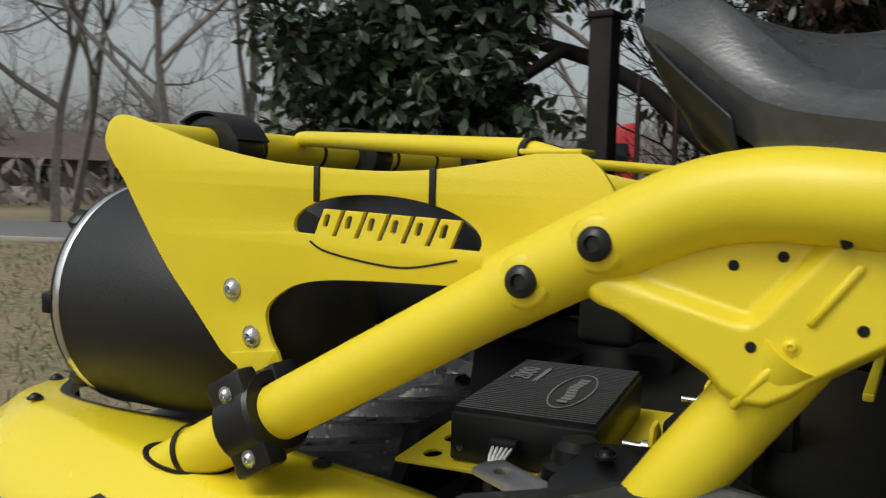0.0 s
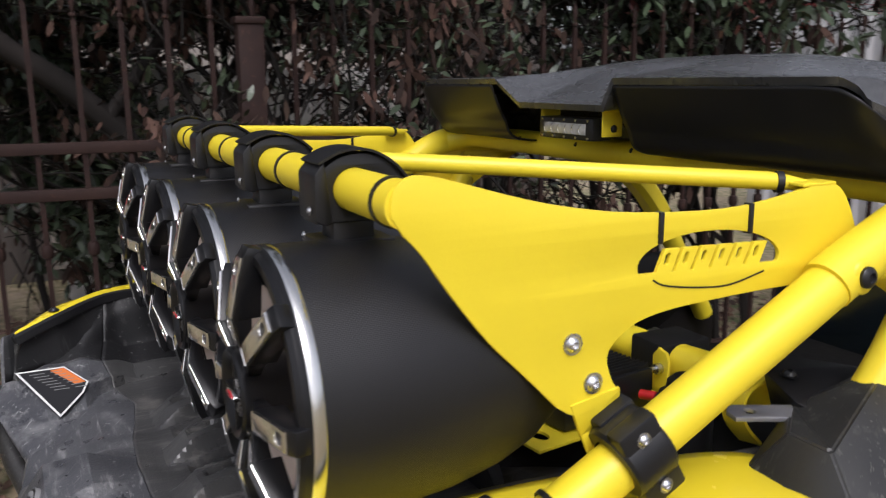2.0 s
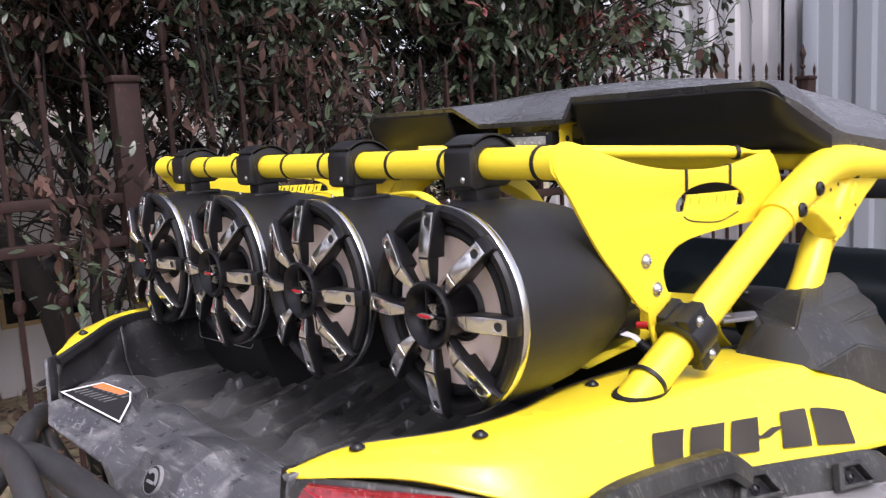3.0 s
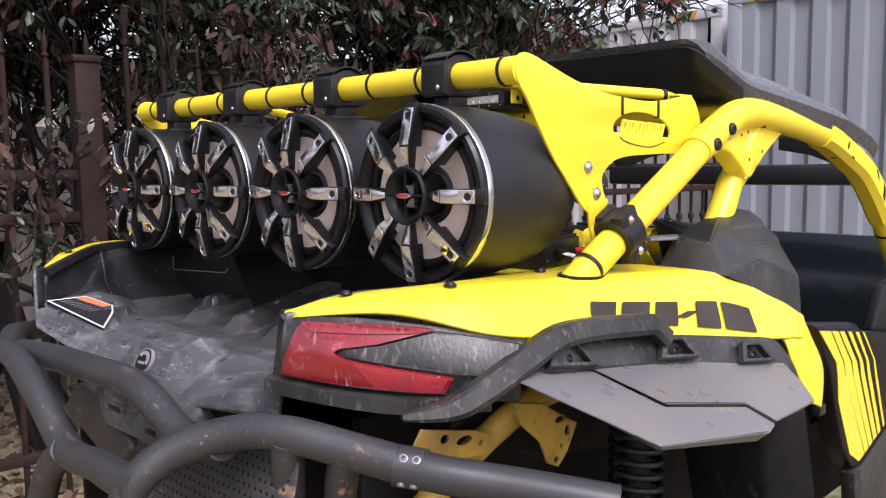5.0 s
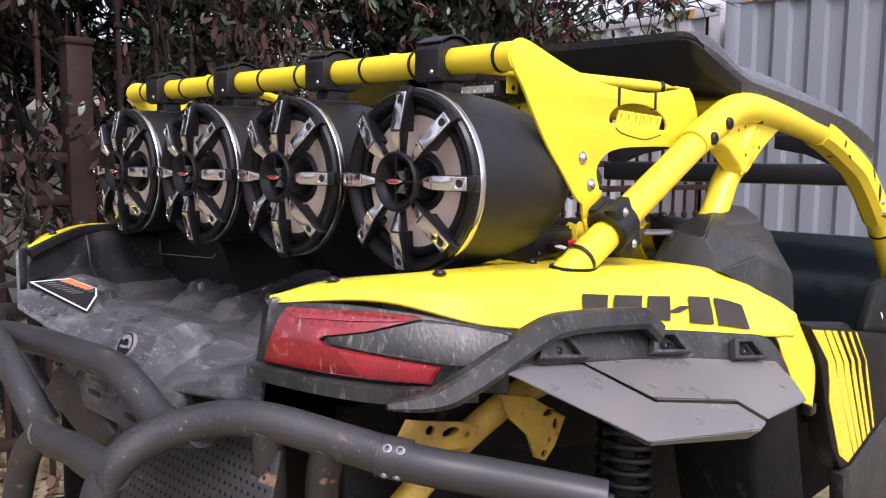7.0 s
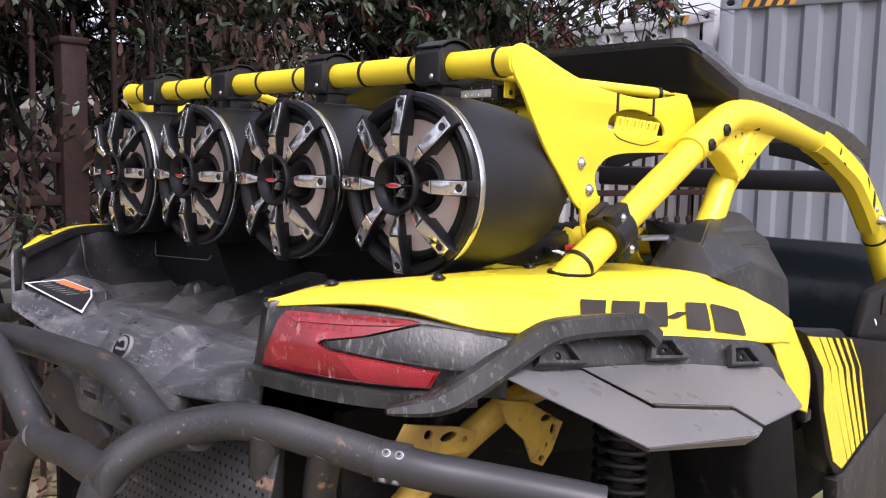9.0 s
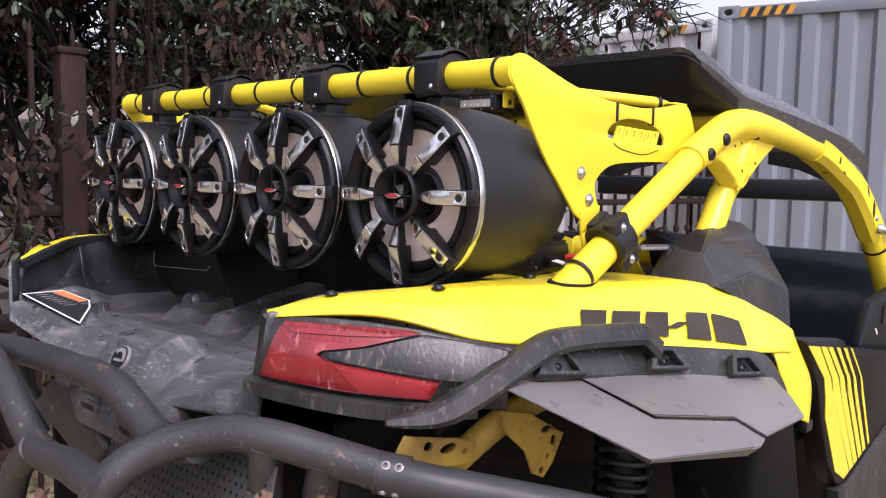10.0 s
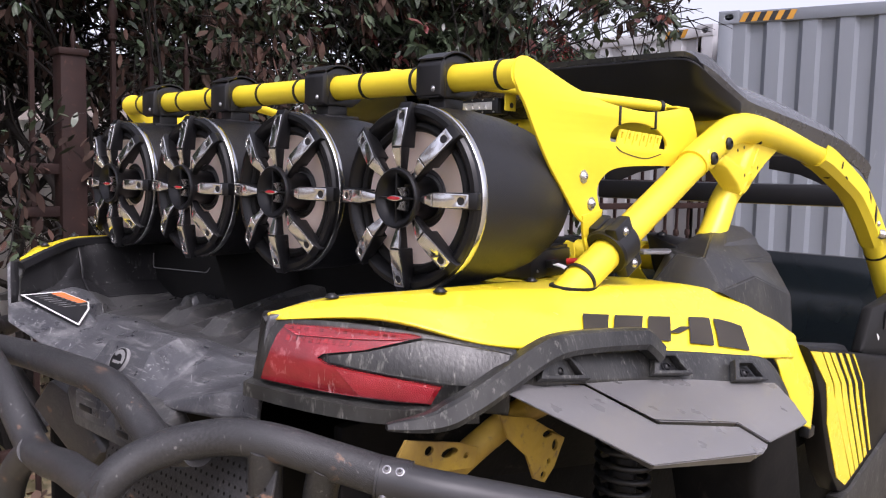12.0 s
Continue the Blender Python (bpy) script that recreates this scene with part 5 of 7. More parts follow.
arc_pts = [(0.0175 * math.cos(a), 0.0175 * math.sin(a)) for a in np.linspace(-0.3, 2.6, 14)] + [(0.0105 * math.cos(a), 0.0105 * math.sin(a)) for a in np.linspace(2.6, -0.3, 14)]
part("emblem_mark", moved(slab(arc_pts, 0.001, (), 0, YZ), em_turn @ Matrix.Translation((0.0055, 0, 0))), GREY_PRINT, em, "pale curved mark")
part("emblem_mark", moved(slab([(-0.011, -0.006), (0.009, -0.006), (0.009, -0.0015), (-0.011, -0.0015)], 0.001, (), 0, YZ), em_turn @ Matrix.Translation((0.0055, 0, 0))), GREY_PRINT, em)

# warning label on the inner wall of the bed, five-sided
LAB = [V((-0.194, 0.389, 1.180)), V((-0.117, 0.388, 1.180)), V((-0.082, 0.346, 1.158)), V((-0.092, 0.326, 1.141)), V((-0.132, 0.277, 1.130))]
lab_x = (LAB[1] - LAB[0]).normalized()
lab_n = lab_x.cross(LAB[4] - LAB[1]).normalized()
if lab_n.z < 0:
    lab_n = -lab_n
lab_y = lab_n.cross(lab_x)
lab_m = Matrix((lab_x, lab_y, lab_n)).transposed().to_4x4()
lab_m.translation = LAB[0] + lab_n * 0.002
lab2 = [((p - LAB[0]).dot(lab_x), (p - LAB[0]).dot(lab_y)) for p in LAB]
lab_c = (sum(p[0] for p in lab2) / 5, sum(p[1] for p in lab2) / 5)
shrunk = lambda k: [(lab_c[0] + (a - lab_c[0]) * k, lab_c[1] + (b - lab_c[1]) * k) for a, b in lab2]
label_ = part("warning_label", moved(slab(shrunk(1.0), 0.0012, (), 0, lab_m), Matrix()), WHITE, buggy, "five-sided warning label with a white rim", 0)
part("label_field", moved(slab(shrunk(0.92), 0.0010, (), 0), lab_m @ Matrix.Translation((0, 0, 0.0007))), BLACK, label_, "black label field", 0)
hi = lambda a, b: (lab2[a][0] + (lab_c[0] - lab2[a][0]) * b, lab2[a][1] + (lab_c[1] - lab2[a][1]) * b)
q1, q2 = hi(1, 0.10), hi(2, 0.12)
dn = V((lab2[0][0] - lab2[1][0], lab2[0][1] - lab2[1][1])).normalized()
band_ = [(q1[0] + dn.x * 0.022, q1[1] - 0.002), q1, q2, (q2[0] - 0.016, q2[1] - 0.002)]
part("orange_header", moved(slab(band_, 0.0008, (), 0), lab_m @ Matrix.Translation((0, 0, 0.0014))), ORANGE, label_, "orange header strip", 0)
for k in range(7):
    for j in range(2):
        a0 = 0.022 + 0.006 * k + j * 0.030
        b0 = -0.012 - 0.0075 * k
        ln = 0.024 if j == 0 else 0.018
        part("text_bar", moved(box((a0 + 0.012, b0, 0.0016), (ln, 0.0014, 0.0006), 0), lab_m), GREY_PRINT, label_)


# tail lamps
def lamp_surface(sgn):
    a, b = V((-0.196, sgn * 0.383, 1.146)), V((-0.045, sgn * 0.630, 1.142))
    c, d = V((-0.187, sgn * 0.404, 1.243)), V((-0.024, sgn * 0.626, 1.221))

    def fn(u, v, w=0.0):
        lo, hi_ = a.lerp(b, u), c.lerp(d, u)
        n = (b - a).cross(V((0, 0, 1))).normalized() * (1 if sgn < 0 else -1)
        bulge = 0.016 * math.sin(math.pi * min(1, max(0, u))) + 0.012 * math.sin(math.pi * min(1, max(0, v)))
        if n.x > 0:
            n = -n
        return lo.lerp(hi_, v) + n * (bulge + w)
    return fn


def tail_lamp(sgn):
    fn = lamp_surface(sgn)
    bm = sheet(lambda u, v: fn(u * 1.14, v * (1 + 0.11 * math.sin(math.pi * min(1, u * 1.14)))), 34, 14)
    h = part("tail_lamp", bm, DUSTY, buggy, "red forked tail lamp in a dusty black housing", 50, shell=0.012)

    def patch(poly, thick, lift, bevel=0.0):
        m_ = slab(poly, thick, (), bevel)
        bmesh.ops.triangulate(m_, faces=m_.faces)
        bmesh.ops.subdivide_edges(m_, edges=[e for e in m_.edges if e.calc_length() > 0.12], cuts=3, use_grid_fill=True)
        bmesh.ops.triangulate(m_, faces=m_.faces)
        bmesh.ops.subdivide_edges(m_, edges=[e for e in m_.edges if e.calc_length() > 0.06], cuts=2, use_grid_fill=True)
        for v_ in m_.verts:
            v_.co = fn(v_.co.x, v_.co.y, v_.co.z + lift)
        return m_

    fork = [(0.053, 0.25), (0.082, 0.85), (0.106, 0.985), (0.30, 1.03), (0.50, 1.065), (0.675, 1.075), (0.729, 1.050), (0.497, 0.807), (0.321, 0.697), (0.300, 0.635), (0.345, 0.564), (0.60, 0.49), (0.856, 0.398), (0.822, 0.127), (0.45, 0.17)]
    lens = part("forked_lens", patch(fork, 0.008, 0.006, 0.0007), LENS, h, "red forked lens, dusty, with a highlight ridge", 40)
    foot = [(0.40, 0.525), (0.60, 0.468), (0.835, 0.376), (0.805, 0.150), (0.52, 0.185)]
    part("reflector", patch(foot, 0.002, 0.0104, 0.0006), LENS_PALE, lens, "finely ribbed reflector in the lower arm", 40)
    # facet ridge in the paler red, a highlight set into the colour
    ridge = [(0.10, 0.965), (0.175, 0.885), (0.40, 0.925), (0.62, 0.985), (0.695, 1.030), (0.61, 0.995), (0.40, 0.940), (0.185, 0.90)]
    part("lens_ridge", patch(ridge, 0.003, 0.0115, 0.0008), LENS_PALE, lens, "ridge across the upper lens, its highlight put in as paler red", 30)
    wedge = [(0.36, 0.60), (0.345, 0.68), (0.51, 0.79), (0.75, 1.03), (1.12, 0.93), (1.12, 0.42), (0.88, 0.44), (0.62, 0.52)]
    part("lamp_wedge", patch(wedge, 0.008, 0.004, 0.002), DUSTY, h, "dusty black wedge between the lens arms", 40)
    for k in range(15):
        u = 0.130 + k * 0.036
        for low_, top_ in ((0.948, 0.985), (0.80, 0.872)):
            low_, top_ = low_ + 0.0052 * k, top_ + 0.0050 * k
            if low_ < 0.9 and (k > 8 or low_ < 0.70 + 0.55 * max(0, u - 0.33)):
                continue
            g = sheet(lambda s_, t_: fn(u + 0.018 * s_, low_ + (top_ - low_) * t_, 0.0112), 2, 2)
            part("lens_cell", g, LENS_DARK, lens, "small bright lamp cell", 0, shell=0.0004)
    lip = [fn(-0.01, 0.10, 0.004), fn(0.2, 0.04, 0.008), fn(0.45, -0.02, 0.010), fn(0.65, -0.05, 0.010), fn(0.85, -0.02, 0.008), fn(1.02, 0.03, 0.006)]
    part("lamp_sill", sweep(curved(lip, 5), [(-0.012, -0.012), (0.012, -0.010), (0.013, 0.008), (-0.012, 0.012)]), DUSTY, h, "", 40)
    if sgn > 0:
        return
    # black gap trim between lamp and gate
    part("lamp_post", hull([(-0.19, sgn * 0.372, 1.135), (-0.185, sgn * 0.388, 1.135), (-0.19, sgn * 0.392, 1.252), (-0.183, sgn * 0.406, 1.252), (-0.15, sgn * 0.37, 1.135), (-0.15, sgn * 0.40, 1.25)], 0.003), BLACK, h)


for side in (-1, 1):
    tail_lamp(side)


# flare strip, bolt band and mud guard over the wheel
def mud_guard(sgn):
    s = lambda p: V((p[0], sgn * p[1], p[2]))
    path = curved([s(p) for p in ((-0.175, 0.612, 1.146), (-0.12, 0.634, 1.146), (-0.075, 0.652, 1.164), (-0.03, 0.664, 1.186), (0.02, 0.674, 1.208), (0.06, 0.680, 1.217), (0.13, 0.687, 1.215), (0.215, 0.698, 1.2085), (0.232, 0.701, 1.205), (0.262, 0.705, 1.183))], 5)
    k = [min(1.0, 0.25 + i / 9) for i in range(len(path))]
    shp = [(-0.014, -0.010), (0.012, -0.012), (0.016, -0.004), (0.010, 0.014), (0.004, 0.017), (-0.014, 0.015)]
    if sgn > 0:
        shp = [(-a, b) for a, b in shp]
    part("flare_strip", sweep(path, shp, scales=k), DUSTY, buggy, "mud-streaked black flare strip", 22)
    rows = [[s(p) for p in r] for r in (
        ((-0.02, 0.655, 1.165), (-0.02, 0.662, 1.18), (-0.02, 0.664, 1.195)),
        ((0.06, 0.682, 1.168), (0.055, 0.676, 1.186), (0.05, 0.668, 1.204)),
        ((0.25, 0.709, 1.146), (0.25, 0.700, 1.168), (0.25, 0.690, 1.188)),
        ((0.45, 0.753, 1.116), (0.45, 0.740, 1.138), (0.45, 0.727, 1.160)),
        ((0.545, 0.774, 1.098), (0.545, 0.762, 1.120), (0.545, 0.748, 1.143)),
        ((0.58, 0.782, 1.070), (0.585, 0.772, 1.090), (0.585, 0.758, 1.112)))]
    bm = sheet(spline2(rows), 40, 6)
    if sgn > 0:
        bmesh.ops.reverse_faces(bm, faces=bm.faces)
    b = part("bolt_band", bm, DUSTY, buggy, "mud-streaked black band with recessed bolts", 40, shell=0.008)
    for p in ((0.066, 0.670, 1.180), (0.285, 0.704, 1.158), (0.460, 0.746, 1.128)):
        c = s(p)
        tri_ = [(-0.046, -0.018), (-0.026, 0.016), (0.022, 0.016), (0.042, -0.018)]
        n = V((-0.15, sgn * 0.80, 0.55)).normalized()
        xx = V((1, sgn * 0.19, -0.12)).normalized()
        yy = n.cross(xx) * (1 if sgn < 0 else -1)
        mm = Matrix((xx, yy, n)).transposed().to_4x4()
        mm.translation = c + n * 0.010 + V((0, 0, 0.004))
        hole_ = [(a * 0.70, bb * 0.66 - 0.001) for a, bb in tri_]
        part("bolt_recess", slab(tri_, 0.012, [hole_], 0.0015, mm), DUSTY, b, "", 30)
        mm2 = mm.copy()
        mm2.translation = c + n * 0.003
        part("recess_floor", slab(hole_, 0.004, (), 0, mm2), BLACK, b)
        bolt(c + n * 0.006, n, 0.0065, BLACK, b)
    upper = [s(p) for p in ((0.102, 0.684, 1.166), (0.311, 0.716, 1.1425), (0.43, 0.747, 1.124), (0.535, 0.772, 1.109), (0.489, 0.821, 1.093), (0.441, 0.858, 1.081), (0.285, 0.863, 1.087), (0.282, 0.819, 1.1045), (0.132, 0.777, 1.129))]
    lower = [s(p) for p in ((-0.046, 0.656, 1.180), (0.02, 0.668, 1.1745), (0.105, 0.686, 1.162), (0.133, 0.778, 1.125), (0.283, 0.820, 1.100), (0.286, 0.862, 1.083), (0.251, 0.869, 1.082), (0.03, 0.831, 1.109), (-0.012, 0.735, 1.150))]
    for pts, nm in ((upper, "guard_panel"), (lower, "guard_panel")):
        bm = bmesh.new()
        vs = [bm.verts.new(p) for p in pts]
        f = bm.faces.new(vs if sgn > 0 else vs[::-1])
        low = bmesh.ops.extrude_face_region(bm, geom=[f])
        for v_ in low["geom"]:
            if isinstance(v_, bmesh.types.BMVert):
                mid_ = sum(pts, V()) / len(pts)
                v_.co += V((mid_.x - v_.co.x, mid_.y - v_.co.y, 0)).normalized() * 0.022 + V((0, 0, -0.012))
        bmesh.ops.triangulate(bm, faces=[q for q in bm.faces if len(q.verts) > 4])
        bmesh.ops.dissolve_limit(bm, angle_limit=radians(8), verts=bm.verts, edges=bm.edges)
        bmesh.ops.bevel(bm, geom=[e for e in bm.edges if e.is_manifold and e.calc_face_angle(0) > 0.6], offset=0.002, segments=2, affect="EDGES")
        part(nm, bm, GUARD, buggy, "wide dark grey plastic mud guard panel", 25)
    part("mud_flap", hull([s(p) for p in ((0.44, 0.62, 1.06), (0.44, 0.775, 1.055), (0.58, 0.70, 1.05), (0.56, 0.80, 1.05), (0.50, 0.64, 0.80), (0.50, 0.77, 0.84), (0.66, 0.70, 0.72), (0.67, 0.80, 0.74))], 0.01), MUDDY, buggy, "black plastic mud flap")


for side in (-1, 1):
    mud_guard(side)

# added dark sheets that stand for the deep shade behind the spring
for sgn in (-1, 1):
    part("arch_panel", box((0.36, sgn * 0.455, 0.80), (0.95, 0.02, 0.60), 0.006), MUDDY, buggy, "dark sheet added for the shade inside the wheel arch")

# intake shoulders
for sgn in (-1, 1):
    # three tiers of top faces, each stepping down over a dark slit, above a steep streaked front
    net = {"a": (0.552, 0.580, 1.302), "b": (0.560, 0.628, 1.297), "c": (0.648, 0.684, 1.264), "d": (0.790, 0.694, 1.222), "e": (0.797, 0.700, 1.153), "k": (0.832, 0.680, 1.213),
           "g2": (0.712, 0.574, 1.346), "g": (0.741, 0.585, 1.350), "h": (0.813, 0.585, 1.343), "s1": (0.655, 0.622, 1.316), "iu": (0.815, 0.614, 1.322), "il": (0.812, 0.618, 1.311),
           "s2": (0.652, 0.655, 1.290), "ju": (0.818, 0.644, 1.290), "jl": (0.815, 0.648, 1.277), "l": (0.530, 0.600, 1.250), "m": (0.556, 0.665, 1.244), "n": (0.663, 0.700, 1.194),
           "hb": (0.860, 0.560, 1.325), "kb": (0.860, 0.600, 1.180), "p": (0.610, 0.535, 1.305), "q": (0.740, 0.545, 1.335), "lb": (0.530, 0.540, 1.240)}
    bm = bmesh.new()
    vs = {k: bm.verts.new((x, sgn * y, z)) for k, (x, y, z) in net.items()}
    for f in ("g2 s1 iu h g", "b s1 g2", "s1 il iu", "b s2 ju il s1", "s2 jl ju", "b c s2", "c d k jl s2", "h iu hb", "iu il hb", "il ju hb", "ju jl hb", "jl k kb hb",
              "a l m b", "b m n c", "c n e d", "d e k", "k e kb", "a b g2 p", "g2 g q p", "g h hb q", "a p lb l"):
        bm.faces.new([vs[k] for k in f.split()])
    bmesh.ops.triangulate(bm, faces=[f for f in bm.faces if len(f.verts) > 3])
    bmesh.ops.recalc_face_normals(bm, faces=bm.faces)
    bmesh.ops.dissolve_limit(bm, angle_limit=radians(4), verts=bm.verts, edges=bm.edges)
    bmesh.ops.bevel(bm, geom=[e for e in bm.edges if e.is_manifold and e.calc_face_angle(0) > 0.30], offset=0.0025, segments=2, affect="EDGES", clamp_overlap=True)
    part("intake_cover", bm, INTAKE, buggy, "black faceted intake cover behind the cabin", 22)

# striped door panel and cabin
dash_sides = []
for sgn in (-1, 1):
    s = lambda p: (p[0], sgn * p[1], p[2])
    flip = Matrix() if sgn < 0 else MIRROR
    door = [(0.715, 1.142), (0.745, 1.133), (1.24, 1.047), (1.75, 0.97), (1.75, 0.62), (1.28, 0.70), (1.004, 0.797), (0.945, 0.812), (0.882, 0.872), (0.826, 0.975), (0.802, 1.037), (0.762, 1.087)]
    dp = part("door_panel", moved(moved(slab(door, 0.045, (), 0.009, XZ), Matrix.Translation((0, -0.7355, 0))), flip), DOOR, buggy, "black plastic door panel with yellow stripes", 40)
    sill = [(0.93, 0.806), (0.995, 0.806), (1.25, 0.869), (1.75, 0.99), (1.75, 0.55), (1.02, 0.60), (0.95, 0.70)]
    part("sill_panel", moved(moved(slab(sill, 0.03, (), 0.006, XZ), Matrix.Translation((0, -0.752, 0))), flip), SILL, buggy, "muddy dark grey lower sill panel", 40)
    # six tapering stripes: straight slant, a bend, then down to a slanting cut
    tops = ((0.727, 0.785), (0.792, 0.825), (0.833, 0.860), (0.880, 0.901), (0.925, 0.944), (0.969, 0.980))
    bends = ((0.832, 0.872), (0.877, 0.916), (0.923, 0.952), (0.969, 0.989), (1.011, 1.027), (1.059, 1.069))
    feet = ((0.930, 1.009), (1.013, 1.035), (1.039, 1.060), (1.068, 1.089), (1.097, 1.114), (1.131, 1.141))
    top_z = lambda x: 1.131 - 0.16 * (x - 0.727)
    bend_z = lambda x: 1.039 - 0.155 * (x - 0.832)
    foot_z = lambda x: 0.816 + 0.245 * (x - 0.976)
    for k, ((a, b), (c, d), (e, g_)) in enumerate(zip(tops, bends, feet)):
        side = [(b, top_z(b)), (d - 0.012, bend_z(d) + 0.016), (d, bend_z(d) - 0.008), (g_, foot_z(g_) + 0.002)]
        back = [(c + 0.003, bend_z(c) - 0.02), (c - 0.010, bend_z(c) + 0.016), (a, top_z(a))]
        foot = [(0.976, 0.819), (0.919, 0.849), (0.842, 0.973)] if k == 0 else [(e, foot_z(e) + 0.002)]
        strp = moved(slab(side + foot + back, 0.002, (), 0.0004, XZ), Matrix.Translation((0, -0.759, 0)))
        part("stripe", moved(strp, flip), YELLOW_GLOSS, dp, "yellow printed stripe", 20)
    part("cabin_sill", hull([s(p) for p in ((0.80, 0.45, 1.10), (0.84, 0.70, 1.12), (1.15, 0.70, 1.08), (1.2, 0.45, 1.02), (0.80, 0.45, 0.95), (1.2, 0.70, 0.9), (0.84, 0.7, 0.9))], 0.015), BLACK, buggy, "black cabin side trim")
    de = part("dash_end", hull([s(p) for p in ((1.190, 0.690, 1.055), (1.185, 0.718, 1.062), (1.250, 0.690, 1.150), (1.245, 0.716, 1.152), (1.33, 0.735, 1.165), (1.32, 0.742, 1.05), (1.7, 0.66, 1.17), (1.7, 0.76, 1.15), (1.3, 0.68, 0.9), (1.7, 0.76, 0.9))], 0.006), BLACK_RUBBER, buggy, "black dashboard end")
    dash_sides.append(de)
    part("side_vent", hull([s(p) for p in ((1.275, 0.735, 1.100), (1.285, 0.735, 1.148), (1.42, 0.752, 1.105), (1.42, 0.752, 1.155), (1.29, 0.71, 1.10), (1.42, 0.71, 1.15))], 0.004), BLACK, de, "rounded black vent cover")
part("seat", hull([(0.92, -0.46, 1.00), (1.0, -0.46, 0.60), (1.4, -0.46, 0.62), (0.95, -0.10, 1.02), (1.0, -0.08, 0.6), (1.4, -0.08, 0.62), (1.05, -0.12, 1.06), (1.05, -0.44, 1.05)], 0.04, 4), BLACK_RUBBER, buggy, "black bucket seat")
part("seat", hull([(0.92, 0.46, 1.00), (1.0, 0.46, 0.60), (1.4, 0.46, 0.62), (0.95, 0.10, 1.02), (1.0, 0.08, 0.6), (1.4, 0.08, 0.62), (1.05, 0.12, 1.06), (1.05, 0.44, 1.05)], 0.04, 4), BLACK_RUBBER, buggy, "black bucket seat")
part("dash_end_sticker", moved(lathe([(0, 0), (0, 0.014)], 24), Matrix.Translation((1.246, -0.7255, 1.081)) @ pose(0, 0, 0, 0, 0, -108)), WHITE, dash_sides[0], "small round red and white sticker")
part("windshield", box((1.92, 0, 1.055), (0.008, 1.24, 0.31), 0.003, pose(0, 0, 0, 0, 12)), GLASS_DARK, buggy, "dark tinted half windshield")
part("windshield_rim", box((1.955, 0, 1.192), (0.012, 1.25, 0.034), 0.003, pose(0, 0, 0, 0, 12)), ROOF, buggy, "dark grey top rim of the windshield")
part("front_lamp_bar", box((1.93, 0, 1.397), (0.07, 0.88, 0.068), 0.01), BLACK, buggy, "long black lamp bar under the roof front")
for sgn in (-1, 1):
    visor = [(sgn * y, z) for y, z in ((0.19, 1.478), (0.29, 1.460), (0.35, 1.436), (0.42, 1.385), (0.43, 1.40), (0.43, 1.525), (0.19, 1.55))]
    part("front_visor", moved(slab(visor, 0.008, (), 0.002, YZ), Matrix.Translation((1.93, 0, 0))), BLACK, buggy, "black curved bracket plate above the front lamp bar")
part("front_hood", hull([(1.9, -0.6, 0.98), (1.9, 0.6, 0.98), (2.6, -0.45, 0.85), (2.6, 0.45, 0.85), (1.9, -0.7, 0.6), (1.9, 0.7, 0.6), (2.75, -0.4, 0.6), (2.75, 0.4, 0.6)], 0.03), YELLOW_GLOSS, buggy, "yellow front hood")
part("chassis", hull([(-0.02, -0.40, 1.01), (-0.02, 0.40, 1.01), (0.0, -0.35, 0.5), (0.0, 0.35, 0.5), (1.0, -0.5, 1.0), (1.0, 0.5, 1.0), (2.6, -0.4, 0.6), (2.6, 0.4, 0.6), (2.6, -0.4, 0.35), (2.6, 0.4, 0.35), (0.3, -0.35, 0.35), (0.3, 0.35, 0.35), (2.0, -0.5, 0.9), (2.0, 0.5, 0.9)], 0.02), MUDDY, buggy, "black underbody")
part("wheel_liner", hull([(0.0, -0.56, 1.13), (0.0, -0.42, 1.12), (0.60, -0.62, 1.10), (0.60, -0.42, 1.10), (0.02, -0.44, 0.95), (0.6, -0.44, 0.85), (0.02, -0.40, 0.9), (0.6, -0.40, 0.8)], 0.01), MUDDY, buggy, "black wheel arch liner")


def wheel(x, sgn):
    r = 0.375
    tyre = [(-0.12, 0.20), (-0.14, 0.26), (-0.14, 0.33), (-0.115, 0.365), (-0.06, r), (0.06, r), (0.115, 0.365), (0.14, 0.33), (0.14, 0.26), (0.12, 0.20)]
    m_ = Matrix.Translation((x, sgn * 0.70, r)) @ pose(0, 0, 0, 0, 0, 90)
    w = part("wheel", moved(lathe(tyre, 40, closed=True), m_), BLACK_RUBBER, buggy, "chunky black off-road tyre")
    part("rim", moved(lathe([(-0.1, 0.19), (-0.09, 0.21), (0.09, 0.21), (0.1, 0.19), (0.04, 0.17), (0.04, 0.05), (0.07, 0.04), (0.07, 0)], 32), m_), BLACK, w, "black wheel rim")
    for k in range(22):
        a = k / 22 * 6.283
        for j in (-1, 1):
            lug = box((j * 0.07, 0, r - 0.002), (0.10, 0.045, 0.026), 0.004, pose(0, 0, 0, 0, 0, j * 22))
            part("lug", moved(lug, m_ @ Matrix.Rotation(a + j * 0.07, 4, "X")), BLACK_RUBBER, w)


for wx in (0.34, 2.35):
    for sgn in (-1, 1):
        wheel(wx, sgn)

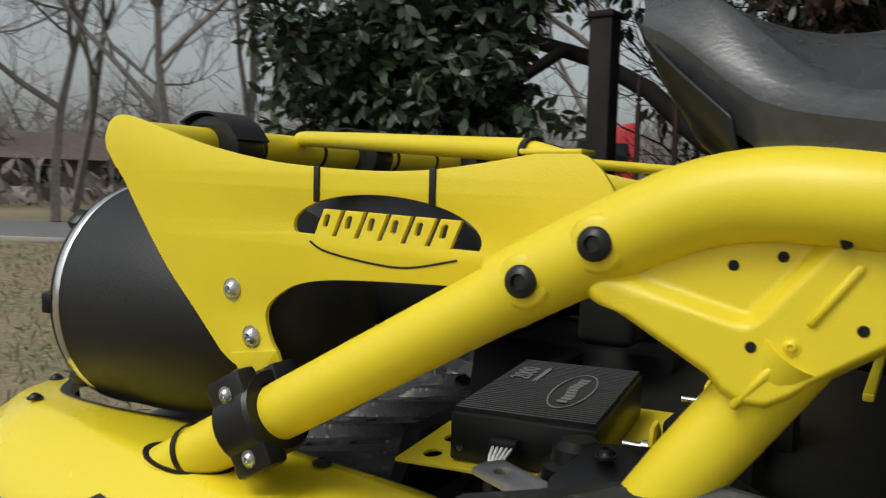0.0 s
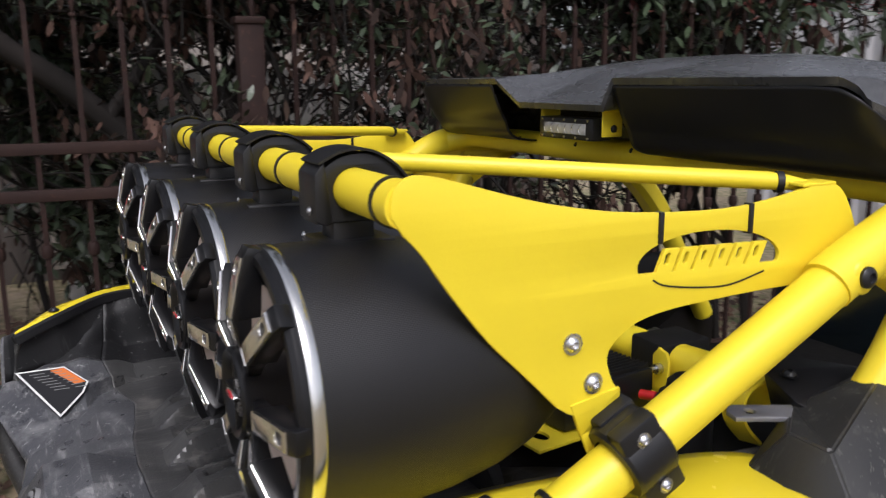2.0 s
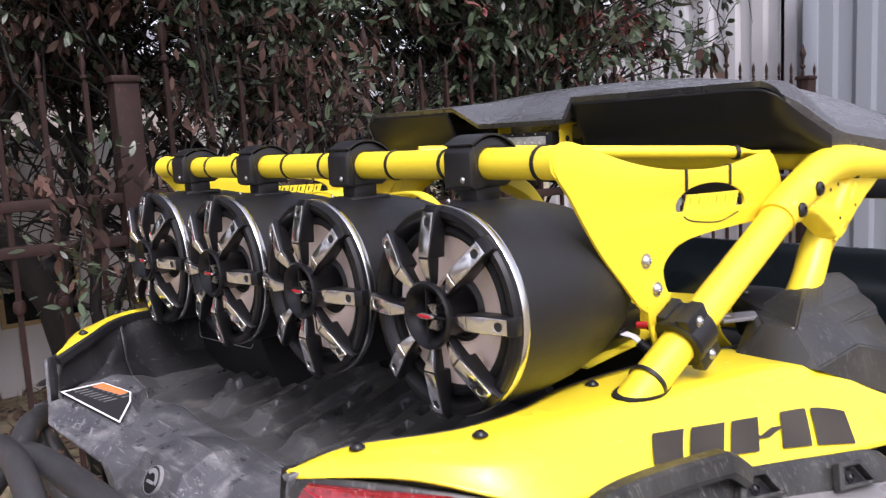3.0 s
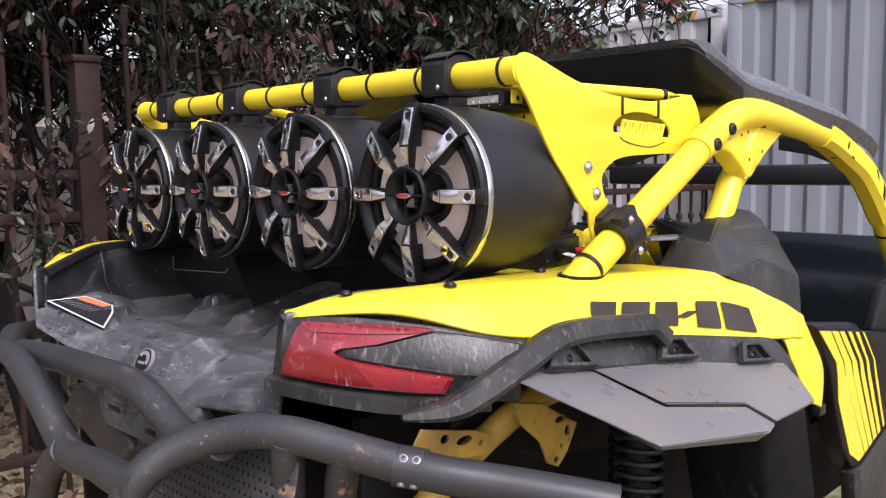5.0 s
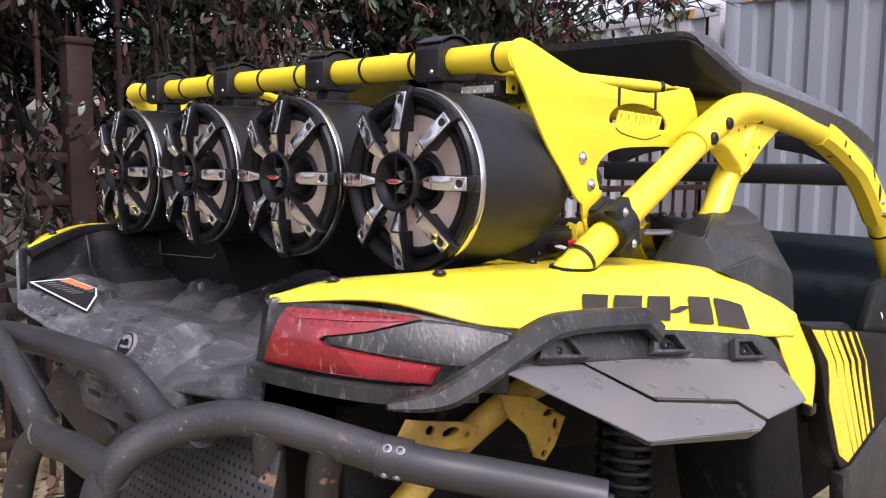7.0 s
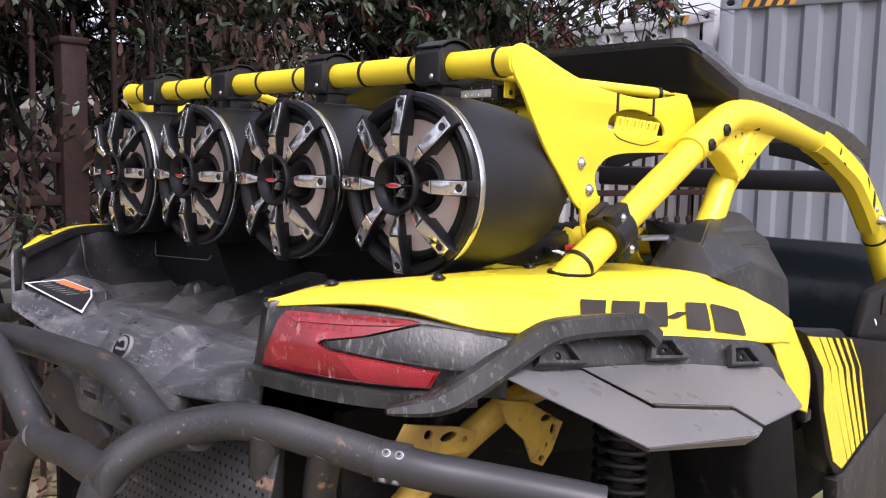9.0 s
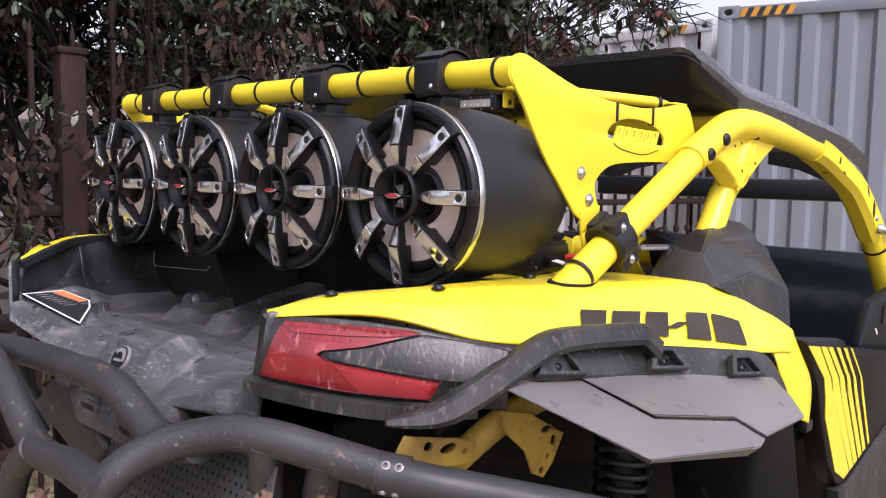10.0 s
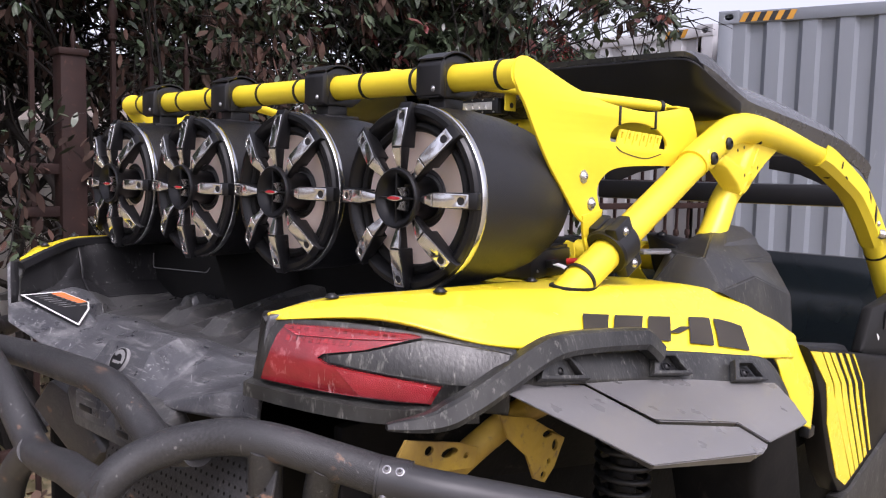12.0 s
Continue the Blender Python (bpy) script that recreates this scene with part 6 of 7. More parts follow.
# suspension seen under the guard
for sgn in (-1,):
    s = lambda p: (p[0], sgn * p[1], p[2])
    part("trailing_arm", tube(curved([s(p) for p in ((-0.085, 0.50, 0.93), (0.012, 0.53, 1.02), (0.105, 0.575, 1.095), (0.21, 0.60, 1.12))], 5), 0.0195, 18), ARM, buggy, "muddy yellow suspension arm")
    flip = Matrix() if sgn < 0 else MIRROR
    ring = lambda x, z, r, q: [(x + r * math.cos(k / 10 * 6.283), z + q * math.sin(k / 10 * 6.283)) for k in range(10)]
    tab = [(0.025, 1.121), (0.091, 1.105), (0.174, 1.059), (0.150, 1.022), (0.128, 1.005), (0.104, 1.016), (0.086, 1.052), (0.045, 1.085)]
    ho = [ring(0.150, 1.054, 0.007, 0.008), ring(0.136, 1.034, 0.004, 0.004), ring(0.124, 1.017, 0.006, 0.005), ring(0.132, 1.074, 0.012, 0.005)]
    part("arm_tab", moved(moved(slab(tab, 0.005, ho, 0.001, XZ), Matrix.Translation((0, -0.612, 0))), flip), ARM, buggy, "muddy yellow bracket with holes")
    tab2 = [(-0.125, 1.086), (-0.108, 1.108), (-0.01, 1.084), (0.026, 1.070), (0.018, 1.044), (-0.05, 1.054), (-0.10, 1.070)]
    ho2 = [ring(-0.068, 1.086, 0.008, 0.006), ring(-0.030, 1.075, 0.016, 0.006), ring(0.002, 1.064, 0.005, 0.004)]
    part("arm_tab", moved(moved(slab(tab2, 0.005, ho2, 0.001, XZ), Matrix.Translation((0, -0.575, 0))), flip), ARM, buggy, "muddy yellow bracket with holes")
    coil = [s((0.365 + 0.042 * math.cos(k / 14 * 6.283), 0.60 + 0.042 * math.sin(k / 14 * 6.283), 0.62 + k * 0.00155)) for k in range(290)]
    sp = part("coil_spring", tube(coil, 0.0058, 8), BLACK, buggy, "black coil spring", 60)
    part("damper", rod(s((0.365, 0.60, 0.45)), s((0.365, 0.60, 1.09)), 0.022, 20), BLACK, sp)


# tail bumper
RB = 0.0228
bumper = part("bumper_hoop", tube(curved([(-0.275, -0.385, 1.090), (-0.275, -0.300, 1.072), (-0.272, -0.243, 1.087), (-0.270, -0.190, 1.107), (-0.268, -0.145, 1.118), (-0.268, -0.090, 1.122), (-0.268, 0.0, 1.120), (-0.268, 0.113, 1.117), (-0.270, 0.221, 1.112), (-0.275, 0.300, 1.107), (-0.284, 0.350, 1.098), (-0.300, 0.395, 1.075)], 5), RB, 24), TUBE_GREY, buggy, "scratched black textured bumper tube")
for sgn in (-1, 1):
    s = lambda p: (p[0], sgn * p[1], p[2])
    path = curved([s(p) for p in ((-0.378, 0.300, 0.93), (-0.374, 0.305, 1.00), (-0.354, 0.318, 1.050), (-0.312, 0.345, 1.083), (-0.262, 0.405, 1.105), (-0.232, 0.470, 1.109), (-0.193, 0.549, 1.095), (-0.154, 0.633, 1.081), (-0.108, 0.700, 1.071), (-0.062, 0.775, 1.062), (-0.036, 0.816, 1.056))], 5)
    cut_at = next(i for i, p in enumerate(path) if abs(p[1]) > 0.612)
    cb = part("bumper_corner", tube(path[:cut_at + 1], RB, 24), TUBE_GREY, bumper, "black corner tube of the bumper")
    part("bumper_tip", tube(path[cut_at:], RB * 0.985, 24), SATIN, bumper, "smooth satin end of the bumper tube")
    d = V((0.047, sgn * 0.075, -0.008)).normalized()
    tail, run = V(s((-0.163, 0.6135, 1.0838))), V((0.048, sgn * 0.067, -0.010)).normalized()
    rolled = Matrix.Translation(tail) @ run.to_track_quat("X", "Z").to_matrix().to_4x4()
    rings = [(-0.019, RB - 0.002), (-0.019, RB + 0.0020), (-0.0165, RB + 0.0020), (-0.0165, RB + 0.0006), (-0.0150, RB + 0.0006), (-0.0150, RB + 0.0016),
             (0.0150, RB + 0.0016), (0.0150, RB + 0.0004), (0.0165, RB + 0.0004), (0.0165, RB + 0.0014), (0.019, RB + 0.0014), (0.019, RB - 0.002)]
    sl = part("bumper_sleeve", moved(lathe(rings, 32, closed=True), rolled), SATIN, cb, "smooth clamp sleeve with four screws", 25)
    for k in (-0.0075, 0.0075):
        for up_ in (0.85, -0.75):
            n = V((-0.75, -0.45, up_)) if sgn < 0 else V((-0.75, 0.45, up_))
            n = (n - run * n.dot(run)).normalized()
            bolt(tail + run * k + n * (RB + 0.0010), n, 0.0040, ALLOY, sl, "screw", "dull steel screw")
            part("socket", moved(lathe([(0.0, 0.0), (0.0, 0.0022)], 8), Matrix.Translation(tail + run * k + n * (RB + 0.0044)) @ n.to_track_quat("X", "Z").to_matrix().to_4x4()), BLACK, sl, "dark hex socket", 0)
    e = V(s((-0.036, 0.816, 1.056)))
    part("end_pin", rod(e, e + d * 0.008, 0.009, 12), BLACK, cb)
    part("bumper_strut", tube(curved([s(p) for p in ((-0.236, 0.470, 1.105), (-0.215, 0.44, 1.02), (-0.17, 0.38, 0.90))], 5), 0.021, 18), TUBE_GREY, bumper)
    part("bumper_strut", tube(curved([s(p) for p in ((-0.200, 0.540, 1.094), (-0.18, 0.50, 1.02), (-0.13, 0.44, 0.90))], 5), 0.021, 18), TUBE_GREY, bumper)
part("bumper_lower_tube", tube(curved([(-0.30, 0.40, 1.105), (-0.312, 0.24, 1.118), (-0.326, 0.095, 1.078), (-0.333, -0.020, 1.022), (-0.340, -0.09, 1.017), (-0.348, -0.18, 1.030), (-0.360, -0.26, 1.038), (-0.362, -0.33, 1.040)], 6), RB * 0.98, 24), TUBE_GREY, bumper, "black diagonal tube of the bumper")
part("bumper_lower_tube", tube(curved([(-0.339, -0.045, 1.018), (-0.335, 0.04, 0.96), (-0.335, 0.10, 0.85)], 6), RB * 0.98, 24), TUBE_GREY, bumper)
SKID = pose(-0.262, -0.285, 0.945, 0, 14)
part("bumper_skid", moved(box((0, 0, 0), (0.005, 0.40, 0.27), 0.002), SKID), TUBE_GREY, bumper, "dark perforated skid sheet")
dots = bmesh.new()
for iy in range(30):
    for iz in range(20):
        y, z = -0.188 + iy * 0.0130 + (0.0065 if iz % 2 else 0), -0.124 + iz * 0.0130
        ring = [dots.verts.new(SKID @ V((-0.0032, y + 0.0026 * math.cos(a), z + 0.0026 * math.sin(a)))) for a in np.linspace(0, 6.283, 7)[:6]]
        dots.faces.new(ring)
tagged(part("skid_hole", dots, BLACK_RUBBER, bumper), kind="stuff")
brk = part("hitch_bracket", hull([(-0.235, 0.10, 1.075), (-0.225, -0.20, 1.060), (-0.20, 0.10, 1.09), (-0.19, -0.20, 1.09), (-0.25, 0.03, 1.02), (-0.25, -0.20, 1.02), (-0.15, 0.1, 1.02), (-0.15, -0.2, 1.02)], 0.008), BED, buggy, "dusty black plastic bracket with slots")
for y, z, w in ((-0.02, 1.056, 0.100), (-0.142, 1.043, 0.080)):
    part("slot_box", box((-0.225, y, z), (0.042, w, 0.044), 0.004), GATE, brk, "dusty grey box with a slot")
    part("slot", box((-0.2455, y + 0.012, z - 0.002), (0.004, w * 0.42, 0.009), 0.001), BLACK, brk)
part("side_beam", hull([(-0.238, 0.226, 1.009), (-0.238, 0.150, 1.071), (-0.236, 0.04, 1.052), (-0.24, -0.05, 0.995), (-0.24, 0.018, 0.943), (-0.16, 0.226, 1.0), (-0.16, 0.15, 1.06), (-0.16, -0.05, 0.99), (-0.16, 0.02, 0.94)], 0.008), TUBE_GREY, brk, "scuffed dark grey angled beam")


# amplifier and hardware behind the pods
def build_amp():
    a = thing("amplifier", (0.48, -0.22, 1.235), "black finned amplifier on a slotted yellow tray", "amplifier")
    base = Matrix.Translation((0.478, -0.215, 1.268)) @ pose(0, 0, 0, 0, 0, 8)
    part("case", moved(box((0, 0, 0), (0.158, 0.275, 0.052), 0.003), base), BLACK, a)
    for k in range(34):
        part("fin", moved(box((0.0, -0.131 + k * 0.00794, 0.0285), (0.152, 0.0030, 0.007), 0.0008, seg=1), base), BLACK, a)
    oval = [(0.023 * math.cos(k / 32 * 6.283), 0.084 * math.sin(k / 32 * 6.283)) for k in range(32)]
    inner = [(p * 0.91, q * 0.975) for p, q in oval]
    lg = part("oval_print", moved(slab(oval, 0.001, [inner], 0), base @ Matrix.Translation((0.024, -0.012, 0.0328))), GREY_PRINT, a, "pale oval outline", 0)
    for k in range(9):
        part("print_bar", moved(box((0.024 + 0.002 * math.sin(k), -0.066 + k * 0.0135, 0.0328), (0.012, 0.0085, 0.0008), 0), base), GREY_PRINT, lg)
    txt = bpy.data.curves.new("power_text", "FONT")
    txt.body, txt.size, txt.extrude = "2000", 0.034, 0.0004
    tmp = new("power_text", txt)
    bpy.context.view_layer.update()
    me = bpy.data.meshes.new_from_object(tmp.evaluated_get(bpy.context.evaluated_depsgraph_get()))
    bpy.data.objects.remove(tmp)
    me.transform(base @ Matrix.Translation((-0.040, 0.015, 0.0330)) @ pose(0, 0, 0, 0, 0, 90))
    part("power_text", me, GREY_PRINT, a, "large grey figures", 0)
    part("watt_bars", moved(box((-0.030, 0.05, 0.0328), (0.006, 0.075, 0.0008), 0), base), GREY_PRINT, a, "small print line", 0)
    ov = lambda x, y, rx=0.016, ry=0.007: [(x + rx * math.cos(k / 14 * 6.283), y + ry * math.sin(k / 14 * 6.283)) for k in range(14)]
    tray = slab([(-0.135, -0.155), (0.125, -0.155), (0.125, 0.175), (-0.085, 0.185), (-0.135, 0.17)], 0.004, [ov(-0.105, -0.12, 0.010, 0.016), ov(-0.105, -0.06, 0.010, 0.016), ov(-0.105, 0.02, 0.010, 0.016), ov(0.102, -0.10), ov(0.102, -0.05), ov(0.102, 0.02)], 0.0005, base @ Matrix.Translation((0, 0, -0.030)))
    part("tray", tray, YELLOW, a, "yellow slotted steel tray", 20)
    part("screw", moved(lathe([(-0.002, 0), (-0.002, 0.0035), (0, 0.0035)], 10), base @ Matrix.Translation((-0.065, -0.143, -0.01)) @ pose(0, 0, 0, 0, 0, 90)), STEEL, a)
    pl = part("wire_plug", moved(box((-0.015, -0.148, 0.0), (0.030, 0.014, 0.014), 0.002), base), BLACK, a)
    for k in range(5):
        part("wire", tube([base @ V((-0.025 + k * 0.005, -0.153, 0.0)), base @ V((-0.022 + k * 0.004, -0.172, -0.004)), base @ V((-0.018 + k * 0.002, -0.188, -0.016))], 0.0017, 8), WHITE, pl, "white lead")
    part("cable", tube(curved([base @ V((-0.015, -0.182, -0.012)), base @ V((-0.008, -0.21, -0.04)), base @ V((0.0, -0.225, -0.085))], 5), 0.008, 12), BLACK_RUBBER, a)
    part("fuse_cap", tube(curved([base @ V((0.045, -0.148, 0.0)), base @ V((0.05, -0.170, 0.002))], 3), 0.0065, 12), RED, a, "red cable boot")
    part("cable", tube(curved([base @ V((0.05, -0.168, 0.002)), base @ V((0.062, -0.20, -0.02)), base @ V((0.08, -0.23, -0.07))], 5), 0.009, 12), BLACK_RUBBER, a)
    return a


build_amp()
part("engine_cover", hull([(0.36, -0.10, 1.22), (0.36, 0.44, 1.22), (0.85, -0.44, 1.20), (0.85, 0.44, 1.24), (0.36, -0.38, 1.10), (0.36, 0.45, 1.06), (0.86, -0.46, 1.05), (0.86, 0.46, 1.05), (0.62, 0.1, 1.235), (0.62, 0.40, 1.25)], 0.02), BLACK_RUBBER, buggy, "black engine cover")


def build_reservoir():
    r = part("damper_reservoir", moved(lathe([(0, 0.0), (0.0, 0.036), (0.065, 0.036), (0.070, 0.033), (0.075, 0.034), (0.088, 0.034), (0.092, 0.026), (0.105, 0.024), (0.112, 0.016), (0.112, 0)], 28), Matrix.Translation((0.578, -0.400, 1.19)) @ pose(0, 0, 0, 0, -90)), BLACK, buggy, "black finned reservoir with a stepped cap")
    part("ring", moved(lathe([(0.070, 0.0345), (0.070, 0.037), (0.074, 0.037), (0.074, 0.0345)], 28, closed=True), Matrix.Translation((0.578, -0.400, 1.19)) @ pose(0, 0, 0, 0, -90)), ALLOY, r)
    return r


build_reservoir()
for p, q, bands in (((0.667, -0.063, 1.268), (0.667, -0.23, 1.270), (-0.105,)), ((0.657, -0.305, 1.276), (0.672, -0.50, 1.284), ())):
    st = part("stub_tube", rod(V(p), V(q), 0.0275, 24), YELLOW, buggy, "yellow engine-bay tube with a black band")
    for y in bands:
        part("tie_band", band((0.667, y, 1.2685), (0, 1, 0), 0.0275, 0.006), BLACK, st)
part("bay_block", box((0.672, -0.265, 1.262), (0.09, 0.07, 0.085), 0.006), BLACK_RUBBER, buggy, "black rubber block on the bay tube")
part("bay_block", box((0.672, -0.03, 1.258), (0.10, 0.06, 0.10), 0.006), BLACK_RUBBER, buggy, "black rubber block on the bay tube")
part("bay_bar", box((0.80, 0.08, 1.312), (0.012, 0.36, 0.010), 0.002), YELLOW, buggy, "thin yellow bar across the bay")
for p in ((0.622, -0.305, 1.235), (0.618, -0.055, 1.228)):
    tabm = slab([(-0.015, 0.0), (0.015, 0.0), (0.017, 0.055), (0.006, 0.068), (-0.010, 0.064), (-0.015, 0.05)], 0.005, [[(0.005 * math.cos(k / 10 * 6.283), 0.04 + 0.005 * math.sin(k / 10 * 6.283)) for k in range(10)]], 0.001, YZ)
    tb = part("bolt_tab", moved(tabm, Matrix.Translation(p)), YELLOW, buggy, "yellow tab with a long bolt")
    part("long_bolt", moved(lathe([(-0.030, 0), (-0.030, 0.004), (-0.010, 0.004), (-0.010, 0.0075), (0.0, 0.0075), (0.0, 0.004), (0.010, 0.004), (0.010, 0)], 12), Matrix.Translation((p[0] - 0.002, p[1], p[2] + 0.04))), STEEL, tb)
strap = slab([(-0.05, -0.016), (0.05, -0.016), (0.056, 0.0), (0.05, 0.016), (-0.05, 0.016), (-0.056, 0.0)], 0.006, [[(-0.03 + 0.007 * math.cos(k / 12 * 6.283), 0.007 * math.sin(k / 12 * 6.283)) for k in range(12)]], 0.001, Matrix.Translation((0.585, -0.535, 1.300)) @ pose(0, 0, 0, 4, 0, -28))
part("alloy_strap", strap, ALLOY, buggy, "bare alloy strap with a hole")
part("bent_tab", sweep(curved([(0.615, -0.475, 1.235), (0.595, -0.468, 1.262), (0.597, -0.462, 1.290), (0.622, -0.458, 1.304), (0.660, -0.455, 1.300), (0.672, -0.455, 1.27)], 5), [(-0.018, -0.002), (0.018, -0.002), (0.018, 0.002), (-0.018, 0.002)], up=V((0.1, 0.2, 0.97))), YELLOW, buggy, "bent yellow tab", 40)
cov = part("bay_cover", hull([(0.605, -0.545, 1.312), (0.620, -0.480, 1.329), (0.690, -0.455, 1.329), (0.78, -0.50, 1.312), (0.80, -0.56, 1.285), (0.66, -0.60, 1.285), (0.64, -0.56, 1.25), (0.8, -0.5, 1.24), (0.64, -0.49, 1.25)], 0.004), BLACK, buggy, "black bay cover with a rivet")
bolt((0.640, -0.503, 1.326), (-0.1, -0.15, 1), 0.008, BLACK, cov, "rivet")


# strapped black domes between the speakers and the cabin
for k, (cx, cy) in enumerate(((0.405, 0.385), (0.44, 0.135))):
    dome = [(cx + 0.045 * a, cy + 0.085 * b, 1.30 + 0.185 * c) for a, b, c in ((-1, -1, 0), (1, -1, 0), (1, 1, 0), (-1, 1, 0), (-1, -0.9, 0.75), (1, -0.9, 0.75), (1, 0.9, 0.75), (-1, 0.9, 0.75), (-0.7, -0.5, 1), (0.7, -0.5, 1), (0.7, 0.5, 1), (-0.7, 0.5, 1))]
    d_ = part("dome", hull(dome, 0.018, 4), BLACK, buggy, "rounded black dome under a yellow strap", 60)
    line = curved([(cx - 0.01, cy + 0.112, 1.445), (cx - 0.01, cy + 0.100, 1.468), (cx - 0.008, cy + 0.05, 1.494), (cx, cy - 0.04, 1.498), (cx + 0.004, cy - 0.092, 1.472), (cx + 0.006, cy - 0.108, 1.445)], 5)
    part("strap", sweep(line, [(-0.014, -0.002), (0.014, -0.002), (0.014, 0.002), (-0.014, 0.002)], up=V((0, 0.02, 1))), YELLOW, d_, "yellow arched strap", 40)

# ---- planting, shed and distance ----
rng = np.random.default_rng(7)


def shrub(name, base, stems, height, crown, count, size, label, category, mix=0.0, berries=0, seed=1, red=0.0, reach=0.9, boughs=()):
    """Stems with leaves all through boxes of crown: ((x, y, z), (rx, ry, rz), share)."""
    g = np.random.default_rng(seed)
    t = thing(name, base, label, category)
    limbs, tips = [], []
    for k in range(stems):
        p = V(base) + V((g.uniform(-0.25, 0.25), g.uniform(-0.15, 0.15), 0))
        branch(limbs, tips, g, p, V((g.normal(0, 0.2), g.normal(0, 0.2), 1)).normalized(), height * g.uniform(0.5, 0.7), 0.035 * g.uniform(0.6, 1.2), 3, 3, 0.35, 0.25, 0.62, 0.6)
    tips = [q for q in tips if abs(q[0].x - base[0]) < reach]
    limbs += [[(V(p), r) for p, r in b] for b in boughs]
    part("trunk", limb_mesh(limbs, 6), BARK, t, "dark twisted stems", 60)
    twigs = []
    for k in range(260):
        (cx, cy, cz), (rx, ry, rz), _ = crown[k % len(crown)]
        p = V((cx + g.normal(0, rx * 0.6), cy + g.normal(0, ry * 0.6), cz + g.normal(0, rz * 0.7)))
        d = V((g.normal(0, 0.7), g.normal(0, 0.4), g.normal(0.1, 0.7))).normalized()
        q = p + d * g.uniform(0.15, 0.3) + V((0, 0, g.normal(0, 0.04)))
        twigs.append([(p, 0.007), (q, 0.005), (q + (d + V(g.normal(0, 0.35, 3))).normalized() * g.uniform(0.12, 0.3), 0.002)])
    tagged(part("twig_tangle", limb_mesh(twigs, 4), BARK, t, "thin bare twigs", 60), "thin bare twigs", kind="stuff")
    pts, ways = [], []
    for (cx, cy, cz), (rx, ry, rz), share in crown:
        n = int(count * share)
        clumps = max(8, n // 55)
        cc = g.normal(0, 0.52, (clumps, 3)) * (rx, ry, rz) + (cx, cy, cz)
        whorls = n // 9
        mid = cc[g.integers(0, clumps, whorls)] + g.normal(0, 0.10, (whorls, 3))
        axis = np.stack([g.normal(0, 0.35, whorls), g.normal(-0.45, 0.35, whorls), g.normal(0.1, 0.3, whorls)], 1)
        a = g.uniform(0, 6.283, (whorls, 9, 1))
        out = np.concatenate([np.cos(a), 0.55 * np.sin(a), 0.75 * np.sin(a) - 0.55], 2) + axis[:, None] * 0.8
        pts.append((mid[:, None] + out * 0.012 + axis[:, None] * g.uniform(-0.05, 0.05, (whorls, 9, 1))).reshape(-1, 3))
        ways.append(out.reshape(-1, 3))
    for p, d in tips:
        q = np.array(p)[None] + g.normal(0, 0.05, (3, 3))
        pts.append(q)
        ways.append(np.array(d)[None] + g.normal(0, 0.5, (3, 3)))
    pts, ways = np.concatenate(pts), np.concatenate(ways)
    r = np.repeat(g.uniform(0, 1, len(pts) // 9 + 1), 9)[:len(pts)]
    for lo, hi_, mt, nm, lb in ((0, 1 - mix - red, LEAF, "crown", "dark glossy leaves"), (1 - mix - red, 1 - red, LEAF_BROWN, "withered_leaves", "hanging brown leaves"), (1 - red, 1, LEAF_RED, "young_leaves", "reddish leaves")):
        sel = (r >= lo) & (r < hi_)
        if sel.sum() > 5:
            w = ways[sel].copy()
            if mt is LEAF_BROWN:
                w = w * (0.4, 0.4, 0.3) + (0, 0, -0.75)
            part(nm, leaves(pts[sel], w, size * (1.2 if mt is LEAF_BROWN else 1.0), g, 0.25, 0.36), mt, t, lb, 0)
    if berries:
        (cx, cy, cz), (rx, ry, rz), _ = crown[-1]
        bm = bmesh.new()
        for k in range(berries):
            c = V((cx + g.normal(0, rx * 0.5), cy - abs(g.normal(0, ry * 0.4)), cz + g.normal(0, rz * 0.45)))
            for j in range(34):
                p = c + V(g.normal(0, 0.045, 3)) + V((0, 0, -0.02))
                bmesh.ops.create_icosphere(bm, subdivisions=1, radius=0.0065, matrix=Matrix.Translation(p))
        tagged(part("fruit", bm, BERRY, t, "small red fruit", 60), "small red fruit", kind="stuff")
    return t


